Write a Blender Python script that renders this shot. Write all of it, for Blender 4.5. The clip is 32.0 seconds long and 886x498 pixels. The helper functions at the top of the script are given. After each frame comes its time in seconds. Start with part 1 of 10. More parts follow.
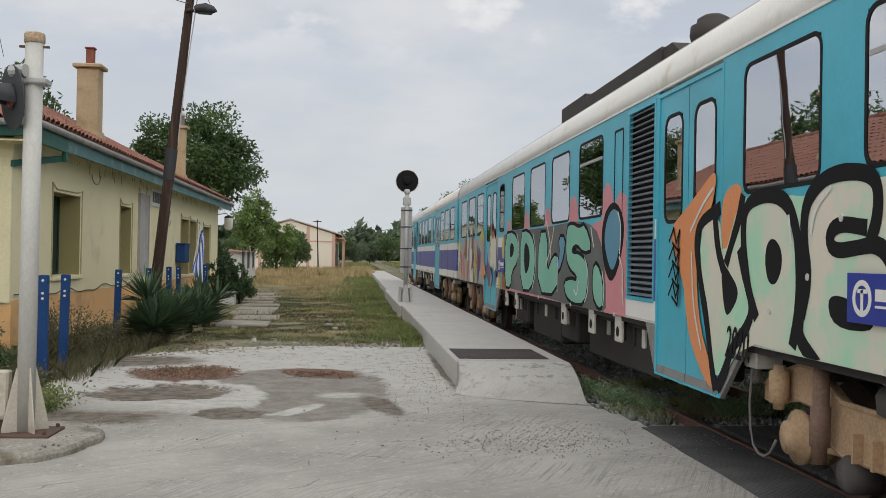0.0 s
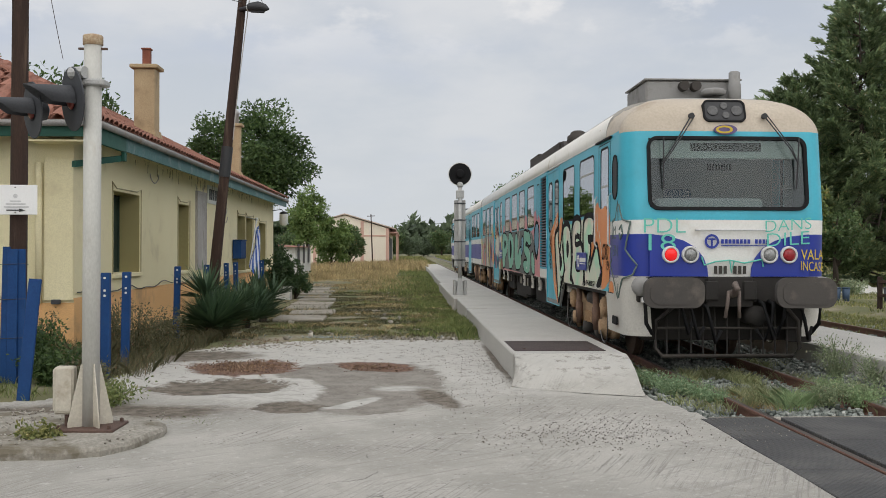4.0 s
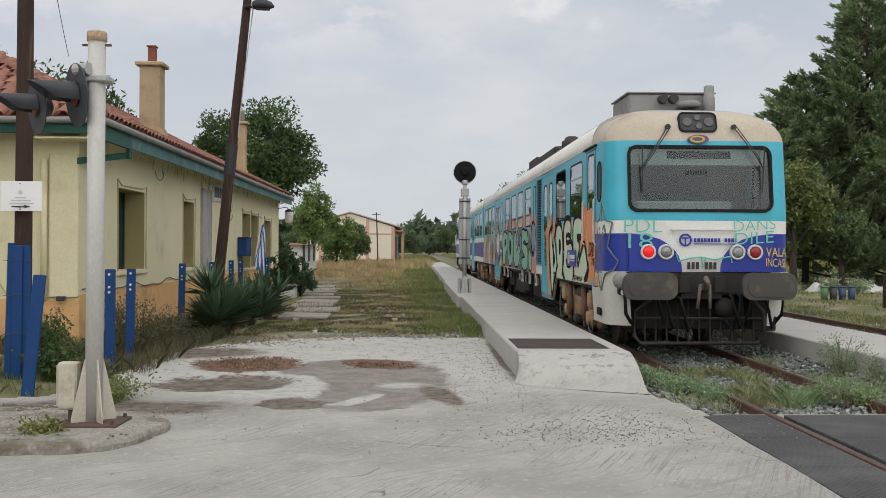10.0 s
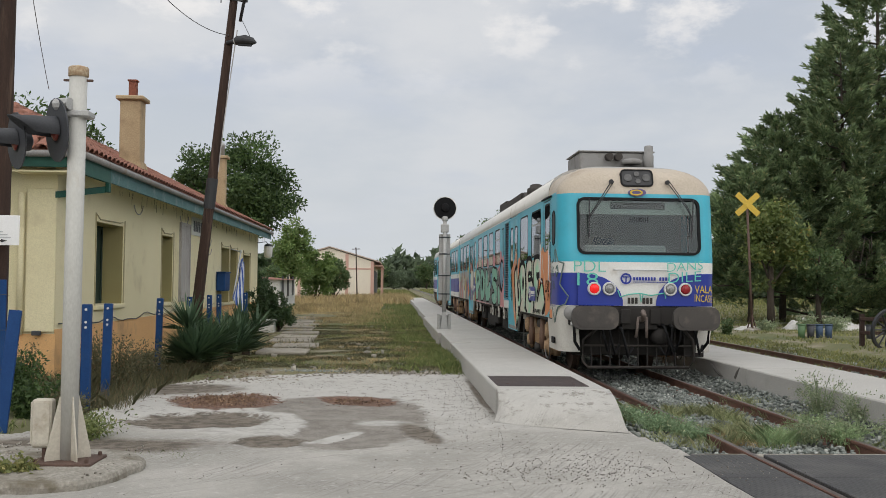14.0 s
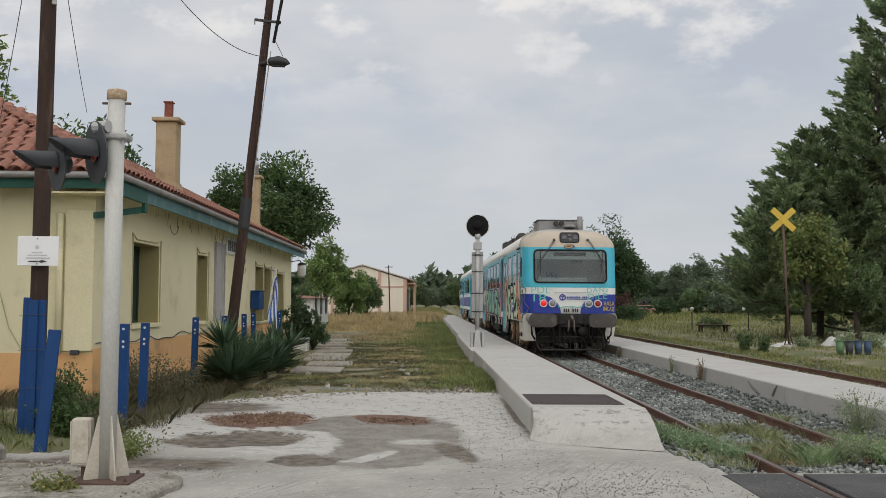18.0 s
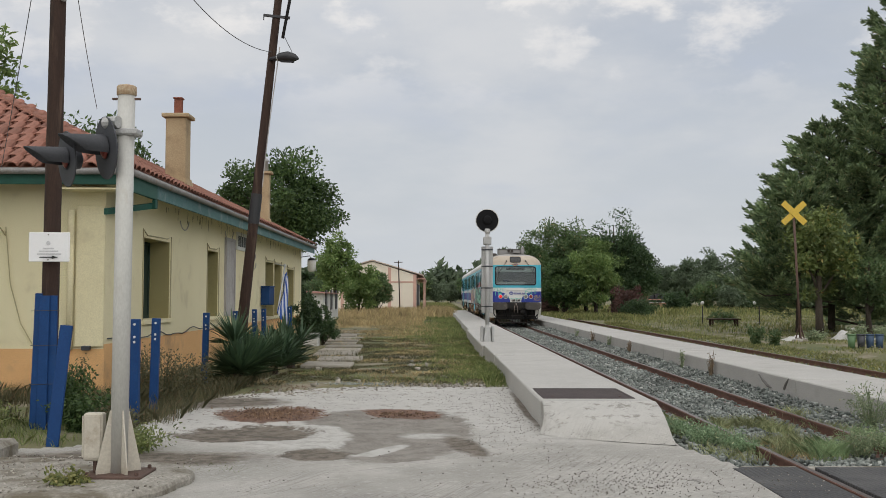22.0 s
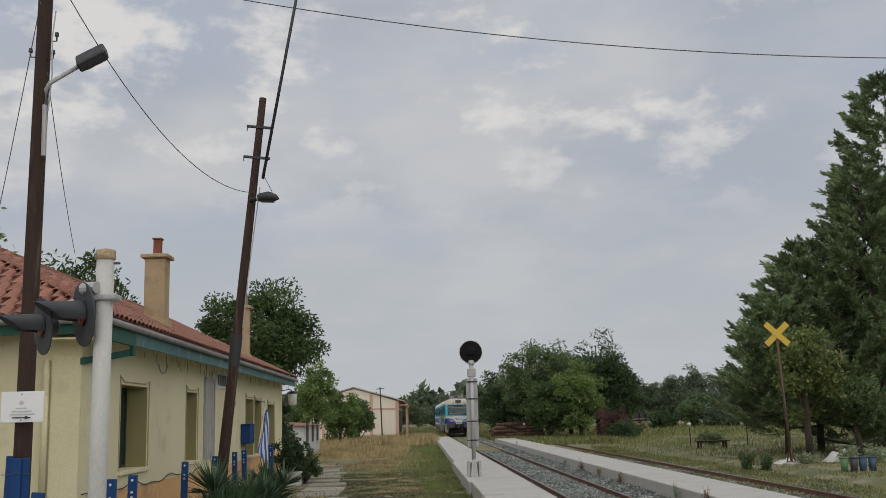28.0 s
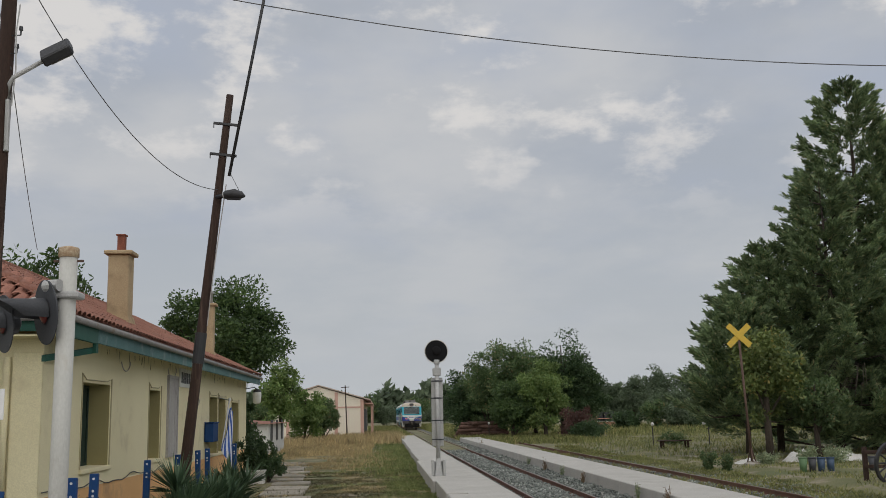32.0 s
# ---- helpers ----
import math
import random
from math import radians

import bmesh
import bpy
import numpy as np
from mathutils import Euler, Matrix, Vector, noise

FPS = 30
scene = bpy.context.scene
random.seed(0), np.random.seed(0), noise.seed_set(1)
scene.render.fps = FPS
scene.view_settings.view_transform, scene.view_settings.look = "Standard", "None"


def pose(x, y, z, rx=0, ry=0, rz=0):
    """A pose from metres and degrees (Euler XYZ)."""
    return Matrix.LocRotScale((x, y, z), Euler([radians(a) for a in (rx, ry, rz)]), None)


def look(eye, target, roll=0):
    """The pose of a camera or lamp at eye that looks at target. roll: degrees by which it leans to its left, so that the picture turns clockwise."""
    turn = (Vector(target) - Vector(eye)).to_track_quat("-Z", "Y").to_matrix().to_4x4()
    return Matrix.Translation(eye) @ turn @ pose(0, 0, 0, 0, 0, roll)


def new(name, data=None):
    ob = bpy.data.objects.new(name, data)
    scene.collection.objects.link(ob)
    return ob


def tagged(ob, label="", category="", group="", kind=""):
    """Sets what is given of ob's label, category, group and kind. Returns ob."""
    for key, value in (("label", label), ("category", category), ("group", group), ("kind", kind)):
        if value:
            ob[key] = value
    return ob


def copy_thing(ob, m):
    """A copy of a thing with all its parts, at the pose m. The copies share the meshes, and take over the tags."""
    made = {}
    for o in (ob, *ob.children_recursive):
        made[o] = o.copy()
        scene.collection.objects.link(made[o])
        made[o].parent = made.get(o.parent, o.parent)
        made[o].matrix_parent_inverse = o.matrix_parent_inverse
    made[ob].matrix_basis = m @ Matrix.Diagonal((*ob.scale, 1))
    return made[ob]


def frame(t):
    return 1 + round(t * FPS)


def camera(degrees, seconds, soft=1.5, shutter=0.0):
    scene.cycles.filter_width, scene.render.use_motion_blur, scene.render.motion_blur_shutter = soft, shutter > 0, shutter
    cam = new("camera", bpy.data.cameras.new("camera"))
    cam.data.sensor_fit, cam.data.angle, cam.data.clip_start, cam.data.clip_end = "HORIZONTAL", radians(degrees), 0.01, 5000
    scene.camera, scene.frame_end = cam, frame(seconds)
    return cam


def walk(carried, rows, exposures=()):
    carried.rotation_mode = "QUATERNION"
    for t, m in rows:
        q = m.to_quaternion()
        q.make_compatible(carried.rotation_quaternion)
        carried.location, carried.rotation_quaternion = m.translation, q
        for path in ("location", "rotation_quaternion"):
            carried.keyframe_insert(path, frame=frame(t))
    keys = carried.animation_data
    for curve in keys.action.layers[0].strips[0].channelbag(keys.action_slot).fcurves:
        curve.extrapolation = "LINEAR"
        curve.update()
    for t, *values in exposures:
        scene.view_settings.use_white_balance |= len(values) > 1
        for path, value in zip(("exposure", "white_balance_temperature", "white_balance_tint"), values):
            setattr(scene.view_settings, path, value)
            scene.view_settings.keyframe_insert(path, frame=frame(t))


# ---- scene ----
cam = camera(48.2, 32.0, 0.55)
walk(cam, [
    (0, pose(-0.004, 0.003, 1.716, 90.437, -0.979, -5.228)),
    (0.5, pose(-0.012, -0.030, 1.715, 90.379, -0.811, -3.564)),
    (1, pose(-0.017, -0.028, 1.710, 90.293, -0.626, -2.467)),
    (1.5, pose(-0.012, -0.025, 1.708, 90.107, -0.565, -2.183)),
    (2, pose(-0.010, -0.022, 1.711, 90.078, -0.542, -2.120)),
    (2.5, pose(-0.013, -0.016, 1.713, 89.974, -0.431, -1.880)),
    (4.5, pose(-0.006, 0.012, 1.714, 90.039, 0.016, -2.297)),
    (5, pose(0.005, 0.003, 1.713, 90.135, -0.019, -2.677)),
    (5.5, pose(0.020, -0.001, 1.709, 90.232, -0.145, -2.971)),
    (6, pose(0.021, -0.005, 1.707, 90.374, -0.292, -3.171)),
    (6.5, pose(0.023, -0.001, 1.710, 90.541, -0.312, -3.274)),
    (7, pose(0.026, -0.003, 1.714, 90.785, -0.246, -3.404)),
    (7.5, pose(0.020, -0.004, 1.712, 90.851, -0.270, -3.489)),
    (8, pose(0.026, -0.026, 1.704, 90.626, 0.093, -2.649)),
    (8.5, pose(-0.010, -0.031, 1.703, 90.279, 0.217, -1.585)),
    (9, pose(0.012, -0.019, 1.699, 90.093, 0.275, -1.148)),
    (9.5, pose(0.009, -0.003, 1.700, 89.999, 0.024, -1.381)),
    (10, pose(0.016, 0.003, 1.697, 89.913, -0.277, -1.798)),
    (10.5, pose(0.026, 0.003, 1.708, 90.139, -0.419, -2.350)),
    (11, pose(0.023, 0.019, 1.711, 90.567, -0.340, -2.750)),
    (11.5, pose(0.030, 0.002, 1.708, 90.772, -0.218, -2.835)),
    (12, pose(0.018, 0.009, 1.711, 91.002, -0.116, -2.962)),
    (12.5, pose(0.014, 0.020, 1.719, 91.337, -0.004, -3.123)),
    (13, pose(0.016, 0.011, 1.717, 91.690, -0.154, -3.183)),
    (13.5, pose(0.010, 0.017, 1.721, 91.825, -0.347, -3.144)),
    (14, pose(0.003, 0.007, 1.721, 91.951, -0.619, -3.000)),
    (14.5, pose(0.003, 0.007, 1.720, 92.104, -0.703, -2.748)),
    (16.5, pose(-0.008, -0.007, 1.724, 92.620, -0.493, -2.167)),
    (17, pose(-0.007, -0.005, 1.732, 92.728, -0.484, -1.840)),
    (17.5, pose(-0.005, -0.018, 1.730, 92.866, -0.455, -1.417)),
    (18, pose(-0.013, -0.003, 1.729, 92.947, -0.343, -1.120)),
    (18.5, pose(-0.013, -0.005, 1.728, 92.984, -0.096, -0.908)),
    (19, pose(-0.001, -0.004, 1.728, 92.944, 0.095, -0.786)),
    (19.5, pose(0.003, 0.004, 1.730, 92.796, 0.217, -0.672)),
    (20, pose(0.001, 0.004, 1.725, 92.656, 0.133, -0.581)),
    (20.5, pose(0.002, -0.013, 1.726, 92.637, -0.068, -0.528)),
    (21, pose(-0.003, -0.012, 1.727, 92.683, -0.227, -0.599)),
    (21.5, pose(-0.005, -0.011, 1.726, 92.783, -0.215, -0.544)),
    (22, pose(-0.013, 0.000, 1.719, 92.663, -0.143, -0.548)),
    (22.5, pose(0.001, 0.002, 1.721, 92.553, -0.053, -0.686)),
    (23, pose(-0.001, 0.015, 1.718, 92.455, -0.044, -1.018)),
    (23.5, pose(0.001, 0.029, 1.726, 92.412, -0.150, -1.323)),
    (24, pose(0.000, 0.000, 1.720, 92.450, -0.200, -1.242)),
    (24.5, pose(-0.005, 0.011, 1.726, 92.515, -0.402, -1.076)),
    (26.5, pose(-0.041, 0.040, 1.862, 94.402, 1.186, -0.090)),
    (27, pose(-0.063, 0.105, 1.974, 96.035, 1.487, -0.078)),
    (27.5, pose(-0.083, 0.180, 2.029, 97.961, 1.460, -0.690)),
    (28, pose(-0.084, 0.187, 2.075, 99.632, 1.410, -1.569)),
    (28.5, pose(-0.085, 0.161, 2.097, 100.842, 1.243, -2.203)),
    (29, pose(-0.096, 0.141, 2.106, 101.406, 1.306, -2.493)),
    (29.5, pose(-0.086, 0.118, 2.105, 101.553, 1.587, -2.740)),
    (30, pose(-0.090, 0.146, 2.122, 101.328, 1.493, -3.044)),
    (30.5, pose(-0.085, 0.150, 2.120, 101.096, 1.359, -3.340)),
    (31, pose(-0.067, 0.128, 2.099, 100.835, 1.419, -3.537)),
    (31.5, pose(-0.069, 0.138, 2.099, 100.466, 1.233, -3.662)),
    (32, pose(-0.077, 0.140, 2.090, 99.510, 1.152, -3.555)),
], exposures=((0.0, 0.13), (13.0, 0.13), (17.0, 0.0), (26.6, 0.07), (28.0, -0.26), (32.0, -0.28)))

# ---- world and sun: bright, hazy, broken cloud ----
world = bpy.data.worlds.new("sky")
scene.world = world
world.use_nodes = True


def build_sky():
    nt = world.node_tree
    nt.nodes.clear()
    N = nt.nodes.new
    L = nt.links.new
    out = N("ShaderNodeOutputWorld")
    bg = N("ShaderNodeBackground")
    L(bg.outputs[0], out.inputs[0])
    sky = N("ShaderNodeTexSky")
    sky.sky_type = 'NISHITA'
    sky.sun_disc = False
    sky.sun_elevation = radians(46)
    sky.sun_rotation = radians(178)
    sky.dust_density = 3.0
    scale = N("ShaderNodeMix")
    scale.data_type = 'RGBA'
    scale.blend_type = 'MULTIPLY'
    scale.inputs[0].default_value = 1.0
    scale.inputs[7].default_value = (0.10, 0.10, 0.10, 1)
    L(sky.outputs[0], scale.inputs[6])
    co = N("ShaderNodeTexCoord")
    sep = N("ShaderNodeSeparateXYZ")
    L(co.outputs["Generated"], sep.inputs[0])
    # project the view direction onto a flat cloud deck
    add = N("ShaderNodeMath")
    add.operation = 'ADD'
    add.inputs[1].default_value = 0.22
    L(sep.outputs[2], add.inputs[0])
    mx = N("ShaderNodeMath")
    mx.operation = 'MAXIMUM'
    mx.inputs[1].default_value = 0.12
    L(add.outputs[0], mx.inputs[0])
    dv = N("ShaderNodeVectorMath")
    dv.operation = 'DIVIDE'
    comb = N("ShaderNodeCombineXYZ")
    for i in range(3):
        L(mx.outputs[0], comb.inputs[i])
    L(co.outputs["Generated"], dv.inputs[0])
    L(comb.outputs[0], dv.inputs[1])

    def cloud(scale_, detail, lo, hi, off, sx=1.0, sy=1.0):
        m = N("ShaderNodeMapping")
        m.inputs[1].default_value = off
        m.inputs[3].default_value = (sx, sy, 0.0)
        L(dv.outputs[0], m.inputs[0])
        n = N("ShaderNodeTexNoise")
        n.inputs["Scale"].default_value = scale_
        n.inputs["Detail"].default_value = detail
        n.inputs["Roughness"].default_value = 0.55
        L(m.outputs[0], n.inputs["Vector"])
        r = N("ShaderNodeMapRange")
        r.interpolation_type = 'SMOOTHSTEP'
        r.inputs[1].default_value = lo
        r.inputs[2].default_value = hi
        L(n.outputs[0], r.inputs[0])
        return r.outputs[0]

    def mix(fac, a, b):
        m = N("ShaderNodeMix")
        m.data_type = 'RGBA'
        for sock, v in ((m.inputs[0], fac), (m.inputs[6], a), (m.inputs[7], b)):
            if isinstance(v, (tuple, float)):
                sock.default_value = v
            else:
                L(v, sock)
        return m.outputs[2]
    veil = mix(0.82, scale.outputs[2], (0.52, 0.55, 0.60, 1))
    grey = mix(cloud(1.7, 6, 0.36, 0.68, (3.1, 1.7, 0), 0.9, 0.8), veil, (0.62, 0.635, 0.66, 1))
    blue = mix(cloud(1.6, 5, 0.46, 0.74, (7.7, 5.2, 0), 0.8, 0.9), grey, (0.47, 0.52, 0.62, 1))
    # puffs of broken cloud, rounder than the deck, from a little above the horizon up
    pm = N("ShaderNodeMapping")
    pm.inputs[1].default_value = (0.37, 0.0, 0.21)
    pm.inputs[3].default_value = (1.0, 1.0, 1.9)
    L(co.outputs["Generated"], pm.inputs[0])
    pn = N("ShaderNodeTexNoise")
    pn.inputs["Scale"].default_value = 7.5
    pn.inputs["Detail"].default_value = 9.0
    pn.inputs["Roughness"].default_value = 0.58
    L(pm.outputs[0], pn.inputs["Vector"])
    pr = N("ShaderNodeMapRange")
    pr.interpolation_type = 'SMOOTHSTEP'
    pr.inputs[1].default_value, pr.inputs[2].default_value = 0.51, 0.64
    L(pn.outputs[0], pr.inputs[0])
    ph = N("ShaderNodeMapRange")
    ph.interpolation_type = 'SMOOTHSTEP'
    ph.inputs[1].default_value, ph.inputs[2].default_value = 0.15, 0.30
    L(sep.outputs[2], ph.inputs[0])
    pf = N("ShaderNodeMath")
    pf.operation = 'MULTIPLY'
    L(pr.outputs[0], pf.inputs[0])
    L(ph.outputs[0], pf.inputs[1])
    puff = mix(pf.outputs[0], blue, (0.79, 0.775, 0.765, 1))
    haze = N("ShaderNodeMapRange")
    haze.inputs[1].default_value = 0.0
    haze.inputs[2].default_value = 0.22
    haze.inputs[3].default_value = 1.0
    haze.inputs[4].default_value = 0.0
    L(sep.outputs[2], haze.inputs[0])
    final = mix(haze.outputs[0], puff, (0.56, 0.59, 0.62, 1))
    L(final, bg.inputs[0])
    bg.inputs[1].default_value = 1.02


build_sky()
sun = new("sun", bpy.data.lights.new("sun", 'SUN'))
sun.data.energy = 2.0
sun.data.angle = radians(120)
sun.data.color = (1.0, 0.96, 0.90)
sun.matrix_world = look((0.3, -7.2, 7.4), (0, 0, 0))

# ---- materials ----
def material(name, c1, c2=None, scale=6.0, rough=0.7, bump=0.15, fine=60.0, metal=0.0, stain=None, stain_scale=1.2,
             stain_lo=0.55, stain_hi=0.75, random_tint=0.0, spec=0.5, stretch=(1, 1, 1), bump_dist=0.01, rough2=None, gr=0.78, coords="Object"):
    """Two tones by coarse noise, fine grain, an optional third tone in patches, relief."""
    m = bpy.data.materials.new(name)
    m.use_nodes = True
    nt = m.node_tree
    N, L = nt.nodes.new, nt.links.new
    b = nt.nodes["Principled BSDF"]
    b.inputs["Metallic"].default_value = metal
    b.inputs["Specular IOR Level"].default_value = spec
    co = N("ShaderNodeTexCoord")
    mp = N("ShaderNodeMapping")
    mp.inputs[3].default_value = stretch
    if coords == "World":
        ge = N("ShaderNodeNewGeometry")
        L(ge.outputs["Position"], mp.inputs[0])
    else:
        L(co.outputs[coords], mp.inputs[0])

    def noise_(s, d=6.0):
        n = N("ShaderNodeTexNoise")
        n.inputs["Scale"].default_value = s
        n.inputs["Detail"].default_value = d
        n.inputs["Roughness"].default_value = 0.6
        L(mp.outputs[0], n.inputs["Vector"])
        return n.outputs[0]

    def ramp(v, lo, hi):
        r = N("ShaderNodeMapRange")
        r.inputs[1].default_value, r.inputs[2].default_value = lo, hi
        L(v, r.inputs[0])
        return r.outputs[0]

    def mix(f, a, c, mode='MIX'):
        x = N("ShaderNodeMix")
        x.data_type = 'RGBA'
        x.blend_type = mode
        for s, v in ((x.inputs[0], f), (x.inputs[6], a), (x.inputs[7], c)):
            if isinstance(v, (float, int)):
                s.default_value = v
            elif isinstance(v, tuple):
                s.default_value = (*v[:3], 1)
            else:
                L(v, s)
        return x.outputs[2]
    if c2 is None:
        c2 = tuple(0.8 * v for v in c1)
    coarse = noise_(scale)
    grain = noise_(fine, 3.0)
    col = mix(ramp(coarse, 0.32, 0.68), c1, c2)
    col = mix(ramp(grain, 0.35, 0.75), col, tuple(gr * v for v in c2))
    if stain:
        col = mix(ramp(noise_(stain_scale, 8.0), stain_lo, stain_hi), col, stain)
    if random_tint:
        oi = N("ShaderNodeObjectInfo")
        hsv = N("ShaderNodeHueSaturation")
        mr = N("ShaderNodeMapRange")
        mr.inputs[3].default_value, mr.inputs[4].default_value = 1 - random_tint, 1 + random_tint
        L(oi.outputs["Random"], mr.inputs[0])
        L(mr.outputs[0], hsv.inputs["Value"])
        L(col, hsv.inputs["Color"])
        col = hsv.outputs[0]
    L(col, b.inputs["Base Color"])
    rr = N("ShaderNodeMapRange")
    rr.inputs[3].default_value, rr.inputs[4].default_value = rough, rough2 if rough2 is not None else min(1.0, rough + 0.15)
    L(coarse, rr.inputs[0])
    L(rr.outputs[0], b.inputs["Roughness"])
    if bump:
        bp = N("ShaderNodeBump")
        bp.inputs["Strength"].default_value = bump
        bp.inputs["Distance"].default_value = bump_dist
        hsum = N("ShaderNodeMath")
        hsum.operation = 'ADD'
        L(grain, hsum.inputs[0])
        L(coarse, hsum.inputs[1])
        L(hsum.outputs[0], bp.inputs["Height"])
        L(bp.outputs[0], b.inputs["Normal"])
    return m


def leaf_material(name, c1, c2, c3=None, trans=0.35):
    """Leaves that differ from one to the next, a little light passing through."""
    m = bpy.data.materials.new(name)
    m.use_nodes = True
    nt = m.node_tree
    N, L = nt.nodes.new, nt.links.new
    b = nt.nodes["Principled BSDF"]
    ge = N("ShaderNodeNewGeometry")
    cr = N("ShaderNodeValToRGB")
    cr.color_ramp.elements[0].color = (*c1, 1)
    cr.color_ramp.elements[1].color = (*c2, 1)
    if c3:
        e = cr.color_ramp.elements.new(0.93)
        e.color = (*c2, 1)
        cr.color_ramp.elements[2].color = (*c3, 1)
    L(ge.outputs["Random Per Island"], cr.inputs[0])
    co = N("ShaderNodeTexCoord")
    n = N("ShaderNodeTexNoise")
    n.inputs["Scale"].default_value = 0.7
    L(co.outputs["Object"], n.inputs["Vector"])
    mr = N("ShaderNodeMapRange")
    mr.inputs[1].default_value, mr.inputs[2].default_value = 0.3, 0.7
    mr.inputs[3].default_value, mr.inputs[4].default_value = 0.65, 1.35
    L(n.outputs[0], mr.inputs[0])
    hs = N("ShaderNodeHueSaturation")
    L(mr.outputs[0], hs.inputs["Value"])
    L(cr.outputs[0], hs.inputs["Color"])
    L(hs.outputs[0], b.inputs["Base Color"])
    b.inputs["Roughness"].default_value = 0.6
    tr = N("ShaderNodeBsdfTranslucent")
    L(hs.outputs[0], tr.inputs[0])
    mx = N("ShaderNodeMixShader")
    mx.inputs[0].default_value = trans
    L(b.outputs[0], mx.inputs[1])
    L(tr.outputs[0], mx.inputs[2])
    L(mx.outputs[0], nt.nodes["Material Output"].inputs[0])
    return m


def glass_material(name, tint, rough=0.02, ior=1.6):
    """A thin pane: clear, tinted, mirroring more at a slant."""
    m = bpy.data.materials.new(name)
    m.use_nodes = True
    nt = m.node_tree
    N, L = nt.nodes.new, nt.links.new
    nt.nodes.remove(nt.nodes["Principled BSDF"])
    tr = N("ShaderNodeBsdfTransparent")
    tr.inputs[0].default_value = (*tint, 1)
    gl = N("ShaderNodeBsdfGlossy")
    gl.inputs["Color"].default_value = (0.95, 0.97, 1.0, 1)
    gl.inputs["Roughness"].default_value = rough
    co = N("ShaderNodeTexCoord")
    nz = N("ShaderNodeTexNoise")
    nz.inputs["Scale"].default_value = 1.3
    L(co.outputs["Object"], nz.inputs["Vector"])
    bp = N("ShaderNodeBump")
    bp.inputs["Strength"].default_value = 0.02
    bp.inputs["Distance"].default_value = 0.05
    L(nz.outputs[0], bp.inputs["Height"])
    L(bp.outputs[0], gl.inputs["Normal"])
    fr = N("ShaderNodeFresnel")
    fr.inputs["IOR"].default_value = ior
    mx = N("ShaderNodeMixShader")
    L(fr.outputs[0], mx.inputs[0])
    L(tr.outputs[0], mx.inputs[1])
    L(gl.outputs[0], mx.inputs[2])
    L(mx.outputs[0], nt.nodes["Material Output"].inputs[0])
    return m


def glow_material(name, color, strength):
    m = bpy.data.materials.new(name)
    m.use_nodes = True
    b = m.node_tree.nodes["Principled BSDF"]
    b.inputs["Base Color"].default_value = (*color, 1)
    b.inputs["Emission Color"].default_value = (*color, 1)
    b.inputs["Emission Strength"].default_value = strength
    b.inputs["Roughness"].default_value = 0.2
    return m


CONCRETE = material("concrete", (0.54, 0.52, 0.48), (0.41, 0.39, 0.355), 0.9, 0.85, 0.25, 45, stain=(0.33, 0.31, 0.28), stain_scale=0.7, stain_lo=0.55, stain_hi=0.85, coords="World")
PLATFORM = material("platform_concrete", (0.52, 0.505, 0.47), (0.43, 0.415, 0.385), 1.1, 0.85, 0.12, 55, stain=(0.33, 0.315, 0.28), stain_scale=1.3, stain_lo=0.56, stain_hi=0.80, coords="World")
OLD_CONCRETE = material("old_concrete", (0.42, 0.395, 0.345), (0.27, 0.25, 0.21), 4.0, 0.9, 0.9, 30, stain=(0.15, 0.13, 0.095), stain_scale=2.6, stain_lo=0.5, stain_hi=0.62, gr=0.7, coords="World")
DIRT = material("dirt", (0.30, 0.27, 0.235), (0.22, 0.195, 0.165), 1.5, 0.95, 0.5, 50, stain=(0.38, 0.355, 0.32), stain_scale=1.0, coords="World")
WALL_YELLOW = material("yellow_render", (0.82, 0.75, 0.50), (0.75, 0.68, 0.44), 0.8, 0.85, 0.3, 50, stain=(0.60, 0.53, 0.34), stain_scale=1.6, stain_lo=0.58, stain_hi=0.75, gr=0.86)
WALL_ORANGE = material("orange_render", (0.82, 0.50, 0.23), (0.74, 0.43, 0.19), 1.0, 0.85, 0.25, 60, stain=(0.38, 0.25, 0.14), stain_scale=0.9)
# darker olive yellow for the reveals: recess shade held in the colour
WALL_OLIVE = material("shaded_reveal_olive", (0.42, 0.37, 0.17), (0.36, 0.31, 0.14), 1.5, 0.7, 0.1, 50)
ROOF_TILE = material("clay_tile", (0.38, 0.175, 0.12), (0.27, 0.12, 0.085), 3.0, 0.85, 0.3, 40, stain=(0.20, 0.13, 0.10), stain_scale=2.5, random_tint=0.25)
GREEN_PAINT = material("green_paint", (0.012, 0.11, 0.075), (0.008, 0.075, 0.055), 2.0, 0.5, 0.1, 60)
TEAL_FASCIA = material("faded_teal_paint", (0.12, 0.235, 0.235), (0.085, 0.18, 0.185), 1.2, 0.7, 0.2, 30, stain=(0.28, 0.33, 0.31), stain_scale=2.0)
GUTTER = material("galvanised_gutter", (0.36, 0.35, 0.34), (0.26, 0.25, 0.24), 2.0, 0.45, 0.1, 40, metal=0.4, stain=(0.22, 0.15, 0.10), stain_scale=3)
BLUE_PAINT = material("blue_paint", (0.010, 0.062, 0.20), (0.008, 0.045, 0.155), 2.0, 0.6, 0.05, 50, stain=(0.02, 0.05, 0.12), stain_scale=3.0, gr=0.92, spec=0.3)
WHITE_PAINT = material("white_paint", (0.70, 0.70, 0.67), (0.62, 0.62, 0.59), 2.0, 0.5, 0.02, 60, gr=0.95, stain=(0.45, 0.40, 0.33), stain_scale=2.2, stain_lo=0.6)
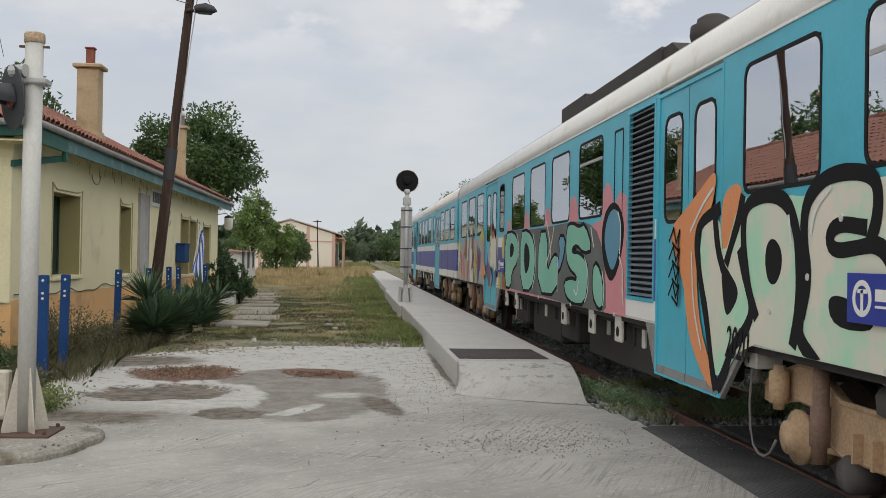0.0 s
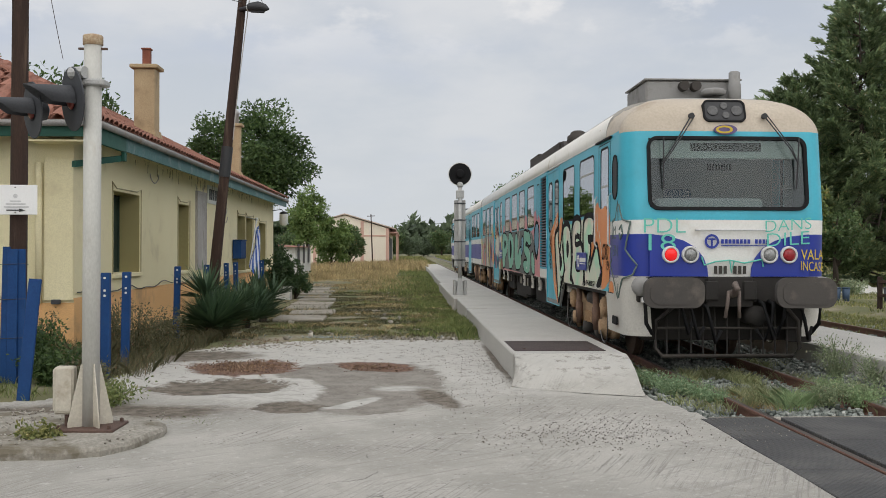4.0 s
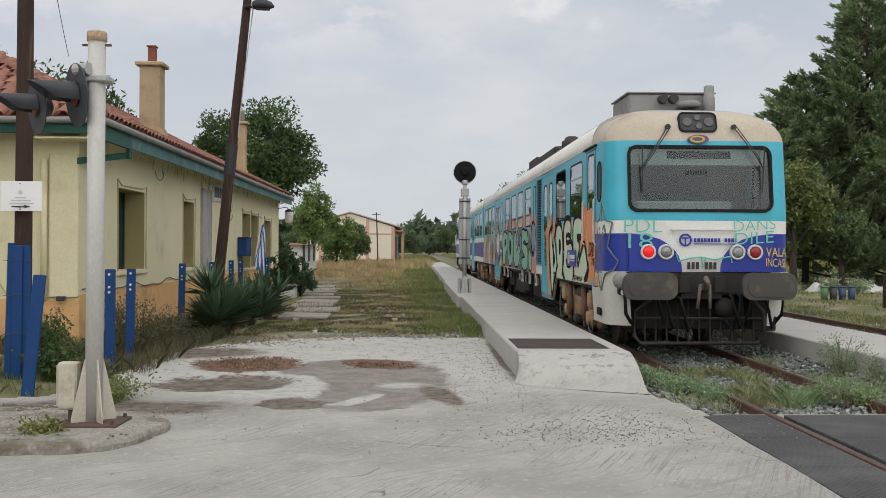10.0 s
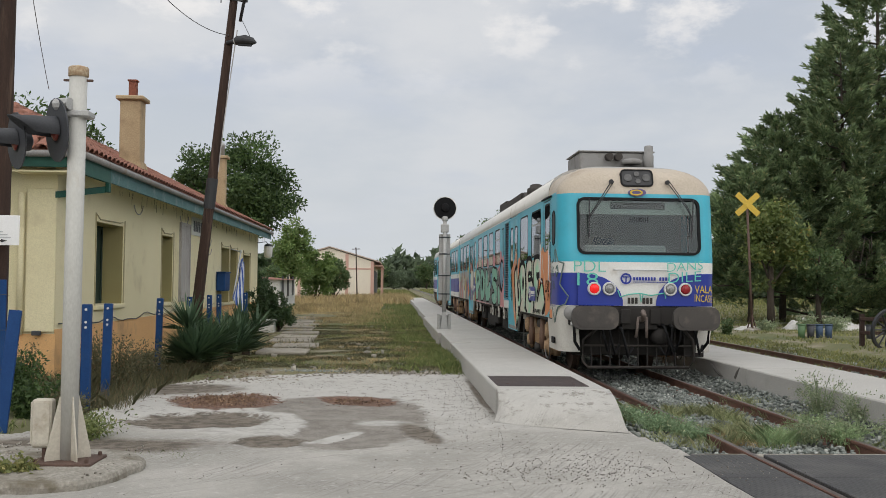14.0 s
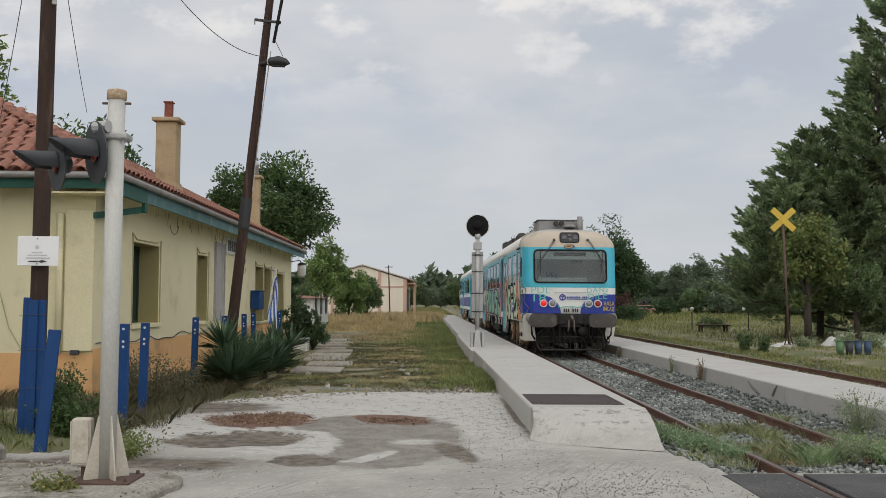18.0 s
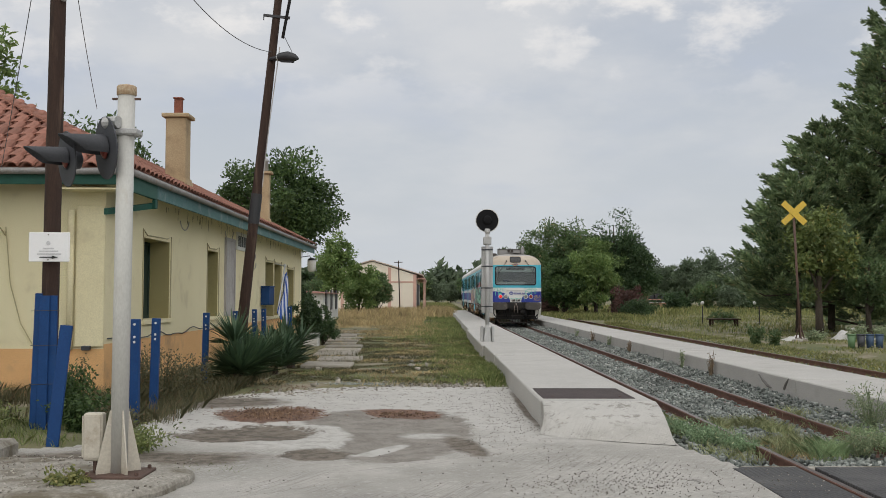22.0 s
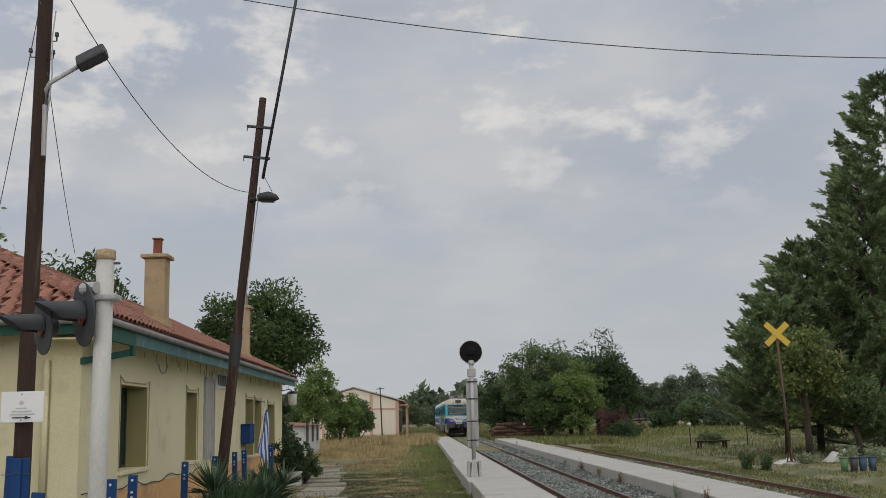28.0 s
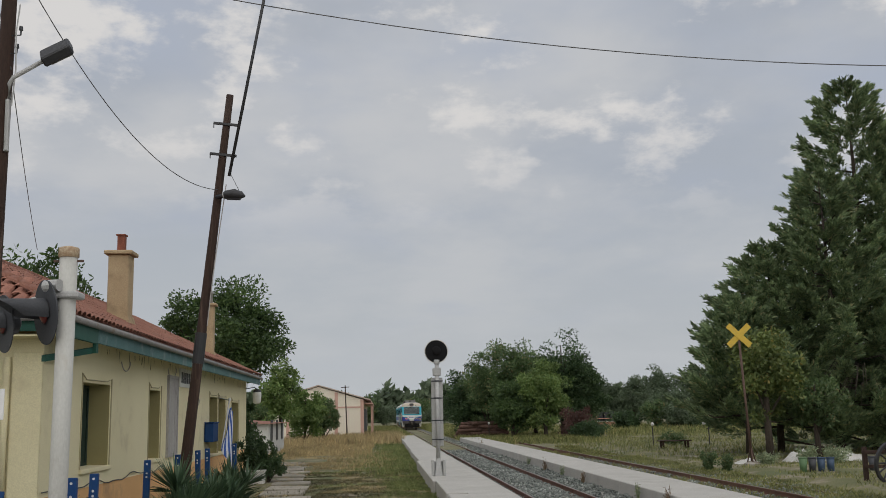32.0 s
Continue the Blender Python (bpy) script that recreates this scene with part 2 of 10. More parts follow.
MAST_WHITE = material("mast_white", (0.57, 0.565, 0.53), (0.49, 0.485, 0.45), 2.5, 0.45, 0.015, 60, gr=0.93, stain=(0.38, 0.32, 0.24), stain_scale=3.5, stain_lo=0.58, stain_hi=0.8, stretch=(1, 1, 0.4))
BLACK_PAINT = material("black_paint", (0.022, 0.023, 0.026), (0.03, 0.03, 0.033), 3.0, 0.45, 0.1, 60)
DARK_GREY = material("dark_grey_plastic", (0.055, 0.058, 0.066), (0.042, 0.045, 0.052), 3.0, 0.5, 0.1, 60)
GALV = material("galvanised_steel", (0.50, 0.50, 0.49), (0.42, 0.42, 0.41), 3.0, 0.5, 0.1, 60, metal=0.25)
WOOD_POLE = material("creosoted_wood", (0.065, 0.034, 0.022), (0.035, 0.020, 0.015), 2.0, 0.85, 0.6, 30, stretch=(6, 6, 0.5), stain=(0.13, 0.085, 0.06), stain_scale=1.5)
RAIL = material("rusty_rail", (0.22, 0.105, 0.072), (0.14, 0.072, 0.052), 4.0, 0.75, 0.3, 60, coords="World")
RAIL_TOP = material("rail_head", (0.26, 0.22, 0.20), (0.16, 0.12, 0.10), 2.0, 0.35, 0.05, 80, metal=0.8, stretch=(4, 0.3, 1), coords="World")
SLEEPER = material("concrete_sleeper", (0.34, 0.32, 0.29), (0.26, 0.24, 0.22), 4.0, 0.9, 0.3, 60)
RUST_STEEL = material("rusted_sheet", (0.13, 0.075, 0.055), (0.09, 0.055, 0.042), 3.0, 0.7, 0.3, 60, coords="World")
PLATE_STEEL = material("dark_rusted_plate", (0.062, 0.040, 0.034), (0.045, 0.031, 0.028), 3.0, 0.7, 0.3, 60, coords="World")
TERRACOTTA = material("chimney_render", (0.50, 0.39, 0.24), (0.42, 0.31, 0.185), 2.0, 0.9, 0.4, 40, stain=(0.24, 0.18, 0.11), stain_scale=2.0)
BRICK_RED = material("red_clay", (0.30, 0.10, 0.06), (0.2, 0.07, 0.045), 4.0, 0.85, 0.3, 50)
BARK = material("bark", (0.09, 0.07, 0.052), (0.055, 0.043, 0.033), 4.0, 0.95, 0.8, 25, stretch=(3, 3, 0.6), bump_dist=0.03)

# ---- mesh helpers ----
import collections


class Build:
    """Collects faces for one mesh."""

    def __init__(self):
        self.v, self.f = [], []

    def add(self, verts, faces):
        o = len(self.v)
        self.v.extend(tuple(p) for p in verts)
        self.f.extend(tuple(i + o for i in f) for f in faces)
        return self

    def box(self, x0, x1, y0, y1, z0, z1, b=0.0, m=None):
        """A box, its edges chamfered by b."""
        c = Vector(((x0 + x1) / 2, (y0 + y1) / 2, (z0 + z1) / 2))
        h = Vector((abs(x1 - x0) / 2, abs(y1 - y0) / 2, abs(z1 - z0) / 2))
        b = min(b, 0.45 * min(h))
        if b <= 0:
            vs = [Vector((sx * h.x, sy * h.y, sz * h.z)) for sx in (-1, 1) for sy in (-1, 1) for sz in (-1, 1)]
            fs = [(0, 1, 3, 2), (4, 6, 7, 5), (0, 4, 5, 1), (2, 3, 7, 6), (0, 2, 6, 4), (1, 5, 7, 3)]
        else:
            vs, idx = [], {}
            for sx in (-1, 1):
                for sy in (-1, 1):
                    for sz in (-1, 1):
                        s = (sx, sy, sz)
                        for a in range(3):
                            p = [s[k] * (h[k] - (0 if k == a else b)) for k in range(3)]
                            idx[(sx, sy, sz, a)] = len(vs)
                            vs.append(Vector(p))
            fs = []
            for a in range(3):
                u, w = [k for k in range(3) if k != a]
                for s in (-1, 1):
                    q = []
                    for su, sw in ((-1, -1), (1, -1), (1, 1), (-1, 1)):
                        t = [0, 0, 0]
                        t[a], t[u], t[w] = s, su, sw
                        q.append(idx[(*t, a)])
                    fs.append(tuple(q))
                for su in (-1, 1):
                    for sw in (-1, 1):
                        t1, t2 = [0, 0, 0], [0, 0, 0]
                        t1[a], t1[u], t1[w] = -1, su, sw
                        t2[a], t2[u], t2[w] = 1, su, sw
                        fs.append((idx[(*t1, u)], idx[(*t2, u)], idx[(*t2, w)], idx[(*t1, w)]))
            for sx in (-1, 1):
                for sy in (-1, 1):
                    for sz in (-1, 1):
                        fs.append(tuple(idx[(sx, sy, sz, a)] for a in range(3)))
            out = []
            for f in fs:
                n = (vs[f[1]] - vs[f[0]]).cross(vs[f[2]] - vs[f[0]])
                mid = sum((vs[i] for i in f), Vector()) / len(f)
                out.append(f if n.dot(mid) > 0 else f[::-1])
            fs = out
        vs = [p + c for p in vs]
        if m is not None:
            vs = [m @ p for p in vs]
        return self.add(vs, fs)

    def weld(self):
        """Joins corners that meet and drops the faces between two joined boxes."""
        idx, verts, remap = {}, [], []
        for p in self.v:
            key = tuple(round(c, 4) for c in p)
            if key not in idx:
                idx[key] = len(verts)
                verts.append(p)
            remap.append(idx[key])
        faces = [tuple(remap[i] for i in f) for f in self.f]
        count = collections.Counter(frozenset(f) for f in faces)
        self.v, self.f = verts, [f for f in faces if count[frozenset(f)] == 1]
        return self

    def tube(self, points, radii, n=10, caps=True):
        """A tube through points, of one radius or one for each point."""
        pts = [Vector(p) for p in points]
        if isinstance(radii, (int, float)):
            radii = [radii] * len(pts)
        rings = []
        up = Vector((0, 0, 1))
        for i, p in enumerate(pts):
            d = (pts[min(i + 1, len(pts) - 1)] - pts[max(i - 1, 0)]).normalized()
            ref = up if abs(d.z) < 0.95 else Vector((1, 0, 0))
            a = d.cross(ref).normalized()
            c = a.cross(d).normalized()
            rings.append([p + radii[i] * (math.cos(2 * math.pi * k / n) * a + math.sin(2 * math.pi * k / n) * c) for k in range(n)])
        vs = [q for r in rings for q in r]
        fs = []
        for i in range(len(pts) - 1):
            for k in range(n):
                fs.append((i * n + k, i * n + (k + 1) % n, (i + 1) * n + (k + 1) % n, (i + 1) * n + k))
        if caps:
            fs.append(tuple(range(n))[::-1])
            fs.append(tuple((len(pts) - 1) * n + k for k in range(n)))
        return self.add(vs, fs)

    def lathe(self, profile, origin=(0, 0, 0), axis="z", n=16):
        """Profile of (radius, height), turned about an axis through origin."""
        vs, fs = [], []
        o = Vector(origin)
        for r, h in profile:
            for k in range(n):
                a = 2 * math.pi * k / n
                p = (r * math.cos(a), r * math.sin(a), h)
                if axis == "y":
                    p = (p[0], p[2], p[1])
                elif axis == "x":
                    p = (p[2], p[0], p[1])
                vs.append(o + Vector(p))
        for i in range(len(profile) - 1):
            for k in range(n):
                fs.append((i * n + k, i * n + (k + 1) % n, (i + 1) * n + (k + 1) % n, (i + 1) * n + k))
        fs.append(tuple(range(n))[::-1])
        fs.append(tuple((len(profile) - 1) * n + k for k in range(n)))
        return self.add(vs, fs)

    def prism(self, outline, lo, hi, axis="z"):
        """A flat outline of (u, w) pairs, thickened from lo to hi along an axis."""
        def at(u, w, h):
            return {"z": (u, w, h), "y": (u, h, w), "x": (h, u, w)}[axis]
        n = len(outline)
        vs = [at(u, w, lo) for u, w in outline] + [at(u, w, hi) for u, w in outline]
        fs = [tuple(range(n))[::-1], tuple(range(n, 2 * n))]
        fs += [(k, (k + 1) % n, n + (k + 1) % n, n + k) for k in range(n)]
        return self.add(vs, fs)

    def mesh(self, name, mat, smooth=False):
        me = bpy.data.meshes.new(name)
        me.from_pydata(self.v, [], self.f)
        if mat is not None:
            for one in (mat if isinstance(mat, (list, tuple)) else [mat]):
                me.materials.append(one)
        if smooth:
            me.polygons.foreach_set("use_smooth", [True] * len(me.polygons))
        bm = bmesh.new()
        bm.from_mesh(me)
        bmesh.ops.delete(bm, geom=[v for v in bm.verts if not v.link_faces], context='VERTS')
        bmesh.ops.recalc_face_normals(bm, faces=bm.faces)
        bm.to_mesh(me)
        bm.free()
        me.update()
        return me


def fast_mesh(name, verts, faces, mat, smooth=False):
    """For large leaf and stone meshes: arrays straight into a mesh."""
    me = bpy.data.meshes.new(name)
    me.from_pydata([tuple(p) for p in verts], [], [tuple(f) for f in faces])
    me.materials.append(mat)
    if smooth:
        me.polygons.foreach_set("use_smooth", [True] * len(me.polygons))
    me.update()
    return me


def part(name, b, mat, parent, label="", smooth=False, at=None):
    """One mesh under a thing or a part."""
    me = b if isinstance(b, bpy.types.Mesh) else b.mesh(name, mat, smooth)
    ob = new(name, me)
    ob.parent = parent
    if at is not None:
        ob.matrix_basis = at
    if label:
        tagged(ob, label)
    return ob


def thing(name, label, category, at=None, group="", kind=""):
    """The Empty at a thing's base."""
    ob = new(name)
    ob.empty_display_size = 0.1
    if at is not None:
        ob.matrix_basis = at
    return tagged(ob, label, category, group, kind)


def single(name, b, mat, label, category, at=None, group="", kind="", smooth=False):
    """A thing that is one mesh."""
    me = b if isinstance(b, bpy.types.Mesh) else b.mesh(name, mat, smooth)
    ob = new(name, me)
    if at is not None:
        ob.matrix_basis = at
    return tagged(ob, label, category, group, kind)


def blob(cx, cy, rx, ry, n=40, rough=0.12, seed=0):
    """An uneven closed outline round (cx, cy)."""
    out = []
    for k in range(n):
        a = 2 * math.pi * k / n
        r = 1 + rough * (2 * noise.noise(Vector((math.cos(a) * 1.3 + seed * 7.1, math.sin(a) * 1.3, seed))) + 0.8 * noise.noise(Vector((math.cos(a) * 5 + seed, math.sin(a) * 5, 3.3 + seed))))
        out.append((cx + rx * r * math.cos(a), cy + ry * r * math.sin(a)))
    return out


def rounded(u0, u1, w0, w1, r, n=5):
    """A rounded rectangle's outline."""
    out = []
    for cu, cw, a0 in ((u1 - r, w1 - r, 0), (u0 + r, w1 - r, 90), (u0 + r, w0 + r, 180), (u1 - r, w0 + r, 270)):
        for k in range(n + 1):
            a = radians(a0 + 90 * k / n)
            out.append((cu + r * math.cos(a), cw + r * math.sin(a)))
    return out


def ring(b, outer, inner, lo, hi, axis):
    """A flat frame between two outlines with as many points, thickened along an axis."""
    def at(u, w, h):
        return {"z": (u, w, h), "y": (u, h, w), "x": (h, u, w)}[axis]
    n = len(outer)
    vs = [at(u, w, h) for h in (lo, hi) for o in (outer, inner) for u, w in o]
    fs = []
    for k in range(n):
        j = (k + 1) % n
        fs += [(k, j, n + j, n + k), (2 * n + k, 3 * n + k, 3 * n + j, 2 * n + j), (k, 2 * n + k, 2 * n + j, j), (n + k, n + j, 3 * n + j, 3 * n + k)]
    return b.add(vs, fs)

# ---- ground, apron, platforms, track ----
def ground_material():
    """Dry and green grass over pale soil: soil along the worn path, green where the ground is damp."""
    m = bpy.data.materials.new("grassy_soil")
    m.use_nodes = True
    nt = m.node_tree
    N, L = nt.nodes.new, nt.links.new
    b = nt.nodes["Principled BSDF"]
    b.inputs["Roughness"].default_value = 0.95
    ge = N("ShaderNodeNewGeometry")

    def nz(s, d=6):
        n = N("ShaderNodeTexNoise")
        n.inputs["Scale"].default_value = s
        n.inputs["Detail"].default_value = d
        L(ge.outputs["Position"], n.inputs["Vector"])
        return n.outputs[0]

    def rng(v, a, c):
        r = N("ShaderNodeMapRange")
        r.inputs[1].default_value, r.inputs[2].default_value = a, c
        L(v, r.inputs[0])
        return r.outputs[0]

    def mix(f, a, c):
        x = N("ShaderNodeMix")
        x.data_type = 'RGBA'
        for s, v in ((x.inputs[0], f), (x.inputs[6], a), (x.inputs[7], c)):
            if isinstance(v, tuple):
                s.default_value = (*v, 1)
            else:
                L(v, s)
        return x.outputs[2]
    grass = mix(rng(nz(0.35), 0.4, 0.6), (0.105, 0.12, 0.048), (0.18, 0.165, 0.08))
    soil = mix(rng(nz(2.0), 0.35, 0.65), (0.31, 0.265, 0.20), (0.22, 0.185, 0.14))
    col = mix(rng(nz(0.8, 8), 0.50, 0.66), grass, soil)
    col = mix(rng(nz(25, 4), 0.5, 0.85), col, (0.13, 0.12, 0.065))
    L(col, b.inputs["Base Color"])
    bp = N("ShaderNodeBump")
    bp.inputs["Strength"].default_value = 0.7
    bp.inputs["Distance"].default_value = 0.03
    L(nz(18, 8), bp.inputs["Height"])
    L(bp.outputs[0], b.inputs["Normal"])
    return m


GROUND = ground_material()


def ground_height(x, y):
    """Level by the crossing; uneven off it; sunk under the track bed and the slabs."""
    h = 0.05 * noise.noise(Vector((x * 0.35, y * 0.35, 0.5))) + 0.02 * noise.noise(Vector((x * 1.7, y * 1.7, 2.5)))
    base = -0.05
    if -4.2 < x < 1.6 and y > 19.3:
        base = -0.03
    if x > 2.6 and y > 9.5 and x < 6.2:
        base = -0.30
    if 8.2 < x < 13.0 and y > 12:
        base = -0.12
    if x > 13.0:
        base = -0.02
    if y < 19.2 and -3.4 < x < 12:
        base = min(base, -0.12)
    far = min(1.0, max(0.0, (y - 60) / 80))
    return base + h * (1 - far) + far * 0.0


def build_ground():
    xs = list(np.concatenate([[-2500, -900, -300, -120, -60, -35, -22], np.arange(-15, 25.1, 0.5), [30, 40, 60, 120, 300, 900, 2500]]))
    ys = list(np.concatenate([[-2500, -600, -150, -50, -20], np.arange(-10, 60.1, 0.6), [64, 70, 78, 90, 110, 140, 200, 320, 700, 1500, 4000]]))
    b = Build()
    vs = [(float(x), float(y), ground_height(x, y) if (-15 <= x <= 25 and -10 <= y <= 60) else (-0.05 if not 2.6 < x < 6.2 else -0.05)) for y in ys for x in xs]
    w = len(xs)
    fs = [(j * w + i, j * w + i + 1, (j + 1) * w + i + 1, (j + 1) * w + i) for j in range(len(ys) - 1) for i in range(w - 1)]
    b.add(vs, fs)
    return single("ground", b, GROUND, "uneven ground of dry grass, weeds and pale soil", "ground", kind="structure", smooth=True)


build_ground()

def apron_material():
    """Worn concrete: broom marks, blotches, and hollows where dirt and leaf mould have gathered."""
    m = bpy.data.materials.new("worn_apron_concrete")
    m.use_nodes = True
    nt = m.node_tree
    N, L = nt.nodes.new, nt.links.new
    b = nt.nodes["Principled BSDF"]
    b.inputs["Roughness"].default_value = 0.9
    ge = N("ShaderNodeNewGeometry")
    pos = ge.outputs["Position"]

    def nz(s, d=6.0, rough=0.6, vec=None):
        n = N("ShaderNodeTexNoise")
        n.inputs["Scale"].default_value = s
        n.inputs["Detail"].default_value = d
        n.inputs["Roughness"].default_value = rough
        L(vec or pos, n.inputs["Vector"])
        return n.outputs[0]

    def op(kind, a, c):
        n = N("ShaderNodeMath")
        n.operation = kind
        for sock, v in zip(n.inputs, (a, c)):
            if isinstance(v, (int, float)):
                sock.default_value = v
            else:
                L(v, sock)
        return n.outputs[0]

    def rng(v, a, c, lo=0.0, hi=1.0):
        r = N("ShaderNodeMapRange")
        r.interpolation_type = 'SMOOTHSTEP'
        for i, q in enumerate((a, c, lo, hi)):
            r.inputs[i + 1].default_value = q
        L(v, r.inputs[0])
        return r.outputs[0]

    def mix(f, a, c):
        x = N("ShaderNodeMix")
        x.data_type = 'RGBA'
        for s, v in ((x.inputs[0], f), (x.inputs[6], a), (x.inputs[7], c)):
            if isinstance(v, float):
                s.default_value = v
            elif isinstance(v, tuple):
                s.default_value = (*v, 1)
            else:
                L(v, s)
        return x.outputs[2]
    ragged = op('ADD', nz(1.6, 8, 0.7), op('MULTIPLY', nz(9.0, 5), 0.35))

    def hollow(cx, cy, rx, ry, turn=0.0, soft=0.09, wild=1.3):
        mp = N("ShaderNodeMapping")
        mp.vector_type = 'TEXTURE'
        mp.inputs[1].default_value = (cx, cy, 0)
        mp.inputs[2].default_value = (0, 0, radians(turn))
        mp.inputs[3].default_value = (rx, ry, 1000)
        L(pos, mp.inputs[0])
        ln = N("ShaderNodeVectorMath")
        ln.operation = 'LENGTH'
        L(mp.outputs[0], ln.inputs[0])
        d = op('ADD', ln.outputs["Value"], op('MULTIPLY', op('SUBTRACT', ragged, 0.67), wild))
        return rng(d, 1.0 - soft, 1.0 + soft, 1.0, 0.0)
    def brushed(turn, long, thin, scale_):
        """Broom strokes along one direction."""
        mp = N("ShaderNodeMapping")
        mp.vector_type = 'TEXTURE'
        mp.inputs[2].default_value = (0, 0, radians(turn))
        mp.inputs[3].default_value = (long, thin, 1.0)
        L(pos, mp.inputs[0])
        return nz(scale_, 4, 0.7, mp.outputs[0])
    broom = brushed(66, 1.6, 0.035, 1.5)
    wide_broom = brushed(38, 2.6, 0.10, 1.5)
    swept = rng(nz(0.55, 3), 0.42, 0.58)
    sep = N("ShaderNodeSeparateXYZ")
    L(pos, sep.inputs[0])
    rough_end = rng(op('ADD', sep.outputs[1], op('MULTIPLY', nz(0.7, 5), 5.0)), 13.6, 15.4)
    grain = nz(70, 4, 0.75)
    pits = nz(26, 3, 0.6)
    chips = nz(4.5, 9, 0.75)
    crack_v = N("ShaderNodeTexVoronoi")
    crack_v.feature = 'DISTANCE_TO_EDGE'
    crack_v.inputs["Scale"].default_value = 0.33
    bent = N("ShaderNodeVectorMath")
    bent.operation = 'ADD'
    wob = N("ShaderNodeTexNoise")
    wob.inputs["Scale"].default_value = 1.3
    wob.inputs["Detail"].default_value = 6.0
    L(pos, wob.inputs["Vector"])
    L(pos, bent.inputs[0])
    L(wob.outputs["Color"], bent.inputs[1])
    L(bent.outputs[0], crack_v.inputs["Vector"])
    crack = op('MULTIPLY', rng(crack_v.outputs["Distance"], 0.0006, 0.003, 0.7, 0.0), rng(nz(0.9, 3), 0.52, 0.60))
    col = mix(rng(nz(0.8, 6), 0.35, 0.65), (0.47, 0.45, 0.41), (0.355, 0.34, 0.305))
    col = mix(op('MULTIPLY', rng(broom, 0.50, 0.60, 0.0, 0.8), swept), col, (0.27, 0.255, 0.23))
    col = mix(rng(wide_broom, 0.54, 0.66, 0.0, 0.6), col, (0.29, 0.275, 0.25))
    col = mix(rng(nz(2.6, 8, 0.7), 0.54, 0.66, 0.0, 0.5), col, (0.33, 0.31, 0.275))
    col = mix(rng(grain, 0.52, 0.72, 0.0, 0.6), col, (0.25, 0.235, 0.21))
    col = mix(rng(nz(12, 6, 0.7), 0.30, 0.46, 0.6, 0.0), col, (0.60, 0.585, 0.55))
    # the older far end: bleached paste, pitted, dirt caught in the pits
    col = mix(op('MULTIPLY', rough_end, 0.7), col, (0.55, 0.535, 0.50))
    col = mix(op('MULTIPLY', rng(chips, 0.53, 0.62, 0.0, 0.9), rough_end), col, (0.27, 0.25, 0.22))
    col = mix(op('MULTIPLY', rng(pits, 0.60, 0.68, 0.0, 0.8), rng(nz(1.1, 5), 0.50, 0.62)), col, (0.12, 0.11, 0.095))
    col = mix(crack, col, (0.17, 0.16, 0.14))
    dirt = mix(rng(nz(3.0, 8, 0.7), 0.38, 0.62), (0.30, 0.275, 0.24), (0.205, 0.185, 0.16))
    dirt = mix(rng(pits, 0.5, 0.7, 0.0, 0.6), dirt, (0.34, 0.315, 0.28))
    dirt = mix(rng(grain, 0.5, 0.7, 0.0, 0.5), dirt, (0.11, 0.10, 0.085))
    brown = mix(rng(nz(6.0, 6), 0.4, 0.62), (0.20, 0.17, 0.135), (0.105, 0.088, 0.068))
    mould = mix(rng(nz(14.0, 4), 0.38, 0.62), (0.22, 0.125, 0.085), (0.12, 0.072, 0.052))
    pale = mix(rng(chips, 0.45, 0.6), (0.52, 0.505, 0.47), (0.40, 0.385, 0.35))
    for where, paint_ in ((hollow(-0.42, 12.55, 0.92, 2.30, -4, 0.07, 0.55), dirt), (hollow(-1.05, 13.75, 0.75, 1.05, 0, 0.10, 0.6), dirt), (hollow(-1.22, 10.78, 0.42, 0.38, 0), brown), (hollow(-1.62, 12.05, 0.62, 1.05, 0, 0.10, 0.7), pale), (hollow(-0.60, 11.15, 0.13, 0.62, -28, 0.2, 0.9), pale), (hollow(-0.05, 12.4, 0.30, 0.22, 0, 0.5, 1.2), pale),
                          (hollow(-2.35, 12.40, 0.86, 0.74, 8), brown), (hollow(-2.35, 14.4, 0.82, 0.90, 10), mould), (hollow(-0.45, 14.55, 0.66, 0.40, -40, 0.1, 0.8), mould), (hollow(0.35, 11.5, 0.16, 0.9, 10, 0.3), brown),
                          (hollow(-3.3, 15.9, 0.9, 0.8, 0, 0.3), brown), (hollow(-3.4, 10.5, 1.6, 0.5, 0, 0.3), brown), (hollow(1.37, 15.2, 0.07, 2.3, 0, 0.4, 1.0), brown)):
        col = mix(where, col, paint_)
    L(col, b.inputs["Base Color"])
    bp = N("ShaderNodeBump")
    bp.inputs["Strength"].default_value = 1.0
    bp.inputs["Distance"].default_value = 0.025
    relief = op('ADD', op('ADD', nz(5, 8, 0.65), op('MULTIPLY', grain, 0.4)), op('MULTIPLY', broom, 0.5))
    relief = op('ADD', relief, op('MULTIPLY', op('MULTIPLY', chips, rough_end), 0.9))
    L(op('SUBTRACT', relief, op('MULTIPLY', crack, 1.2)), bp.inputs["Height"])
    L(bp.outputs[0], b.inputs["Normal"])
    return m


APRON = apron_material()

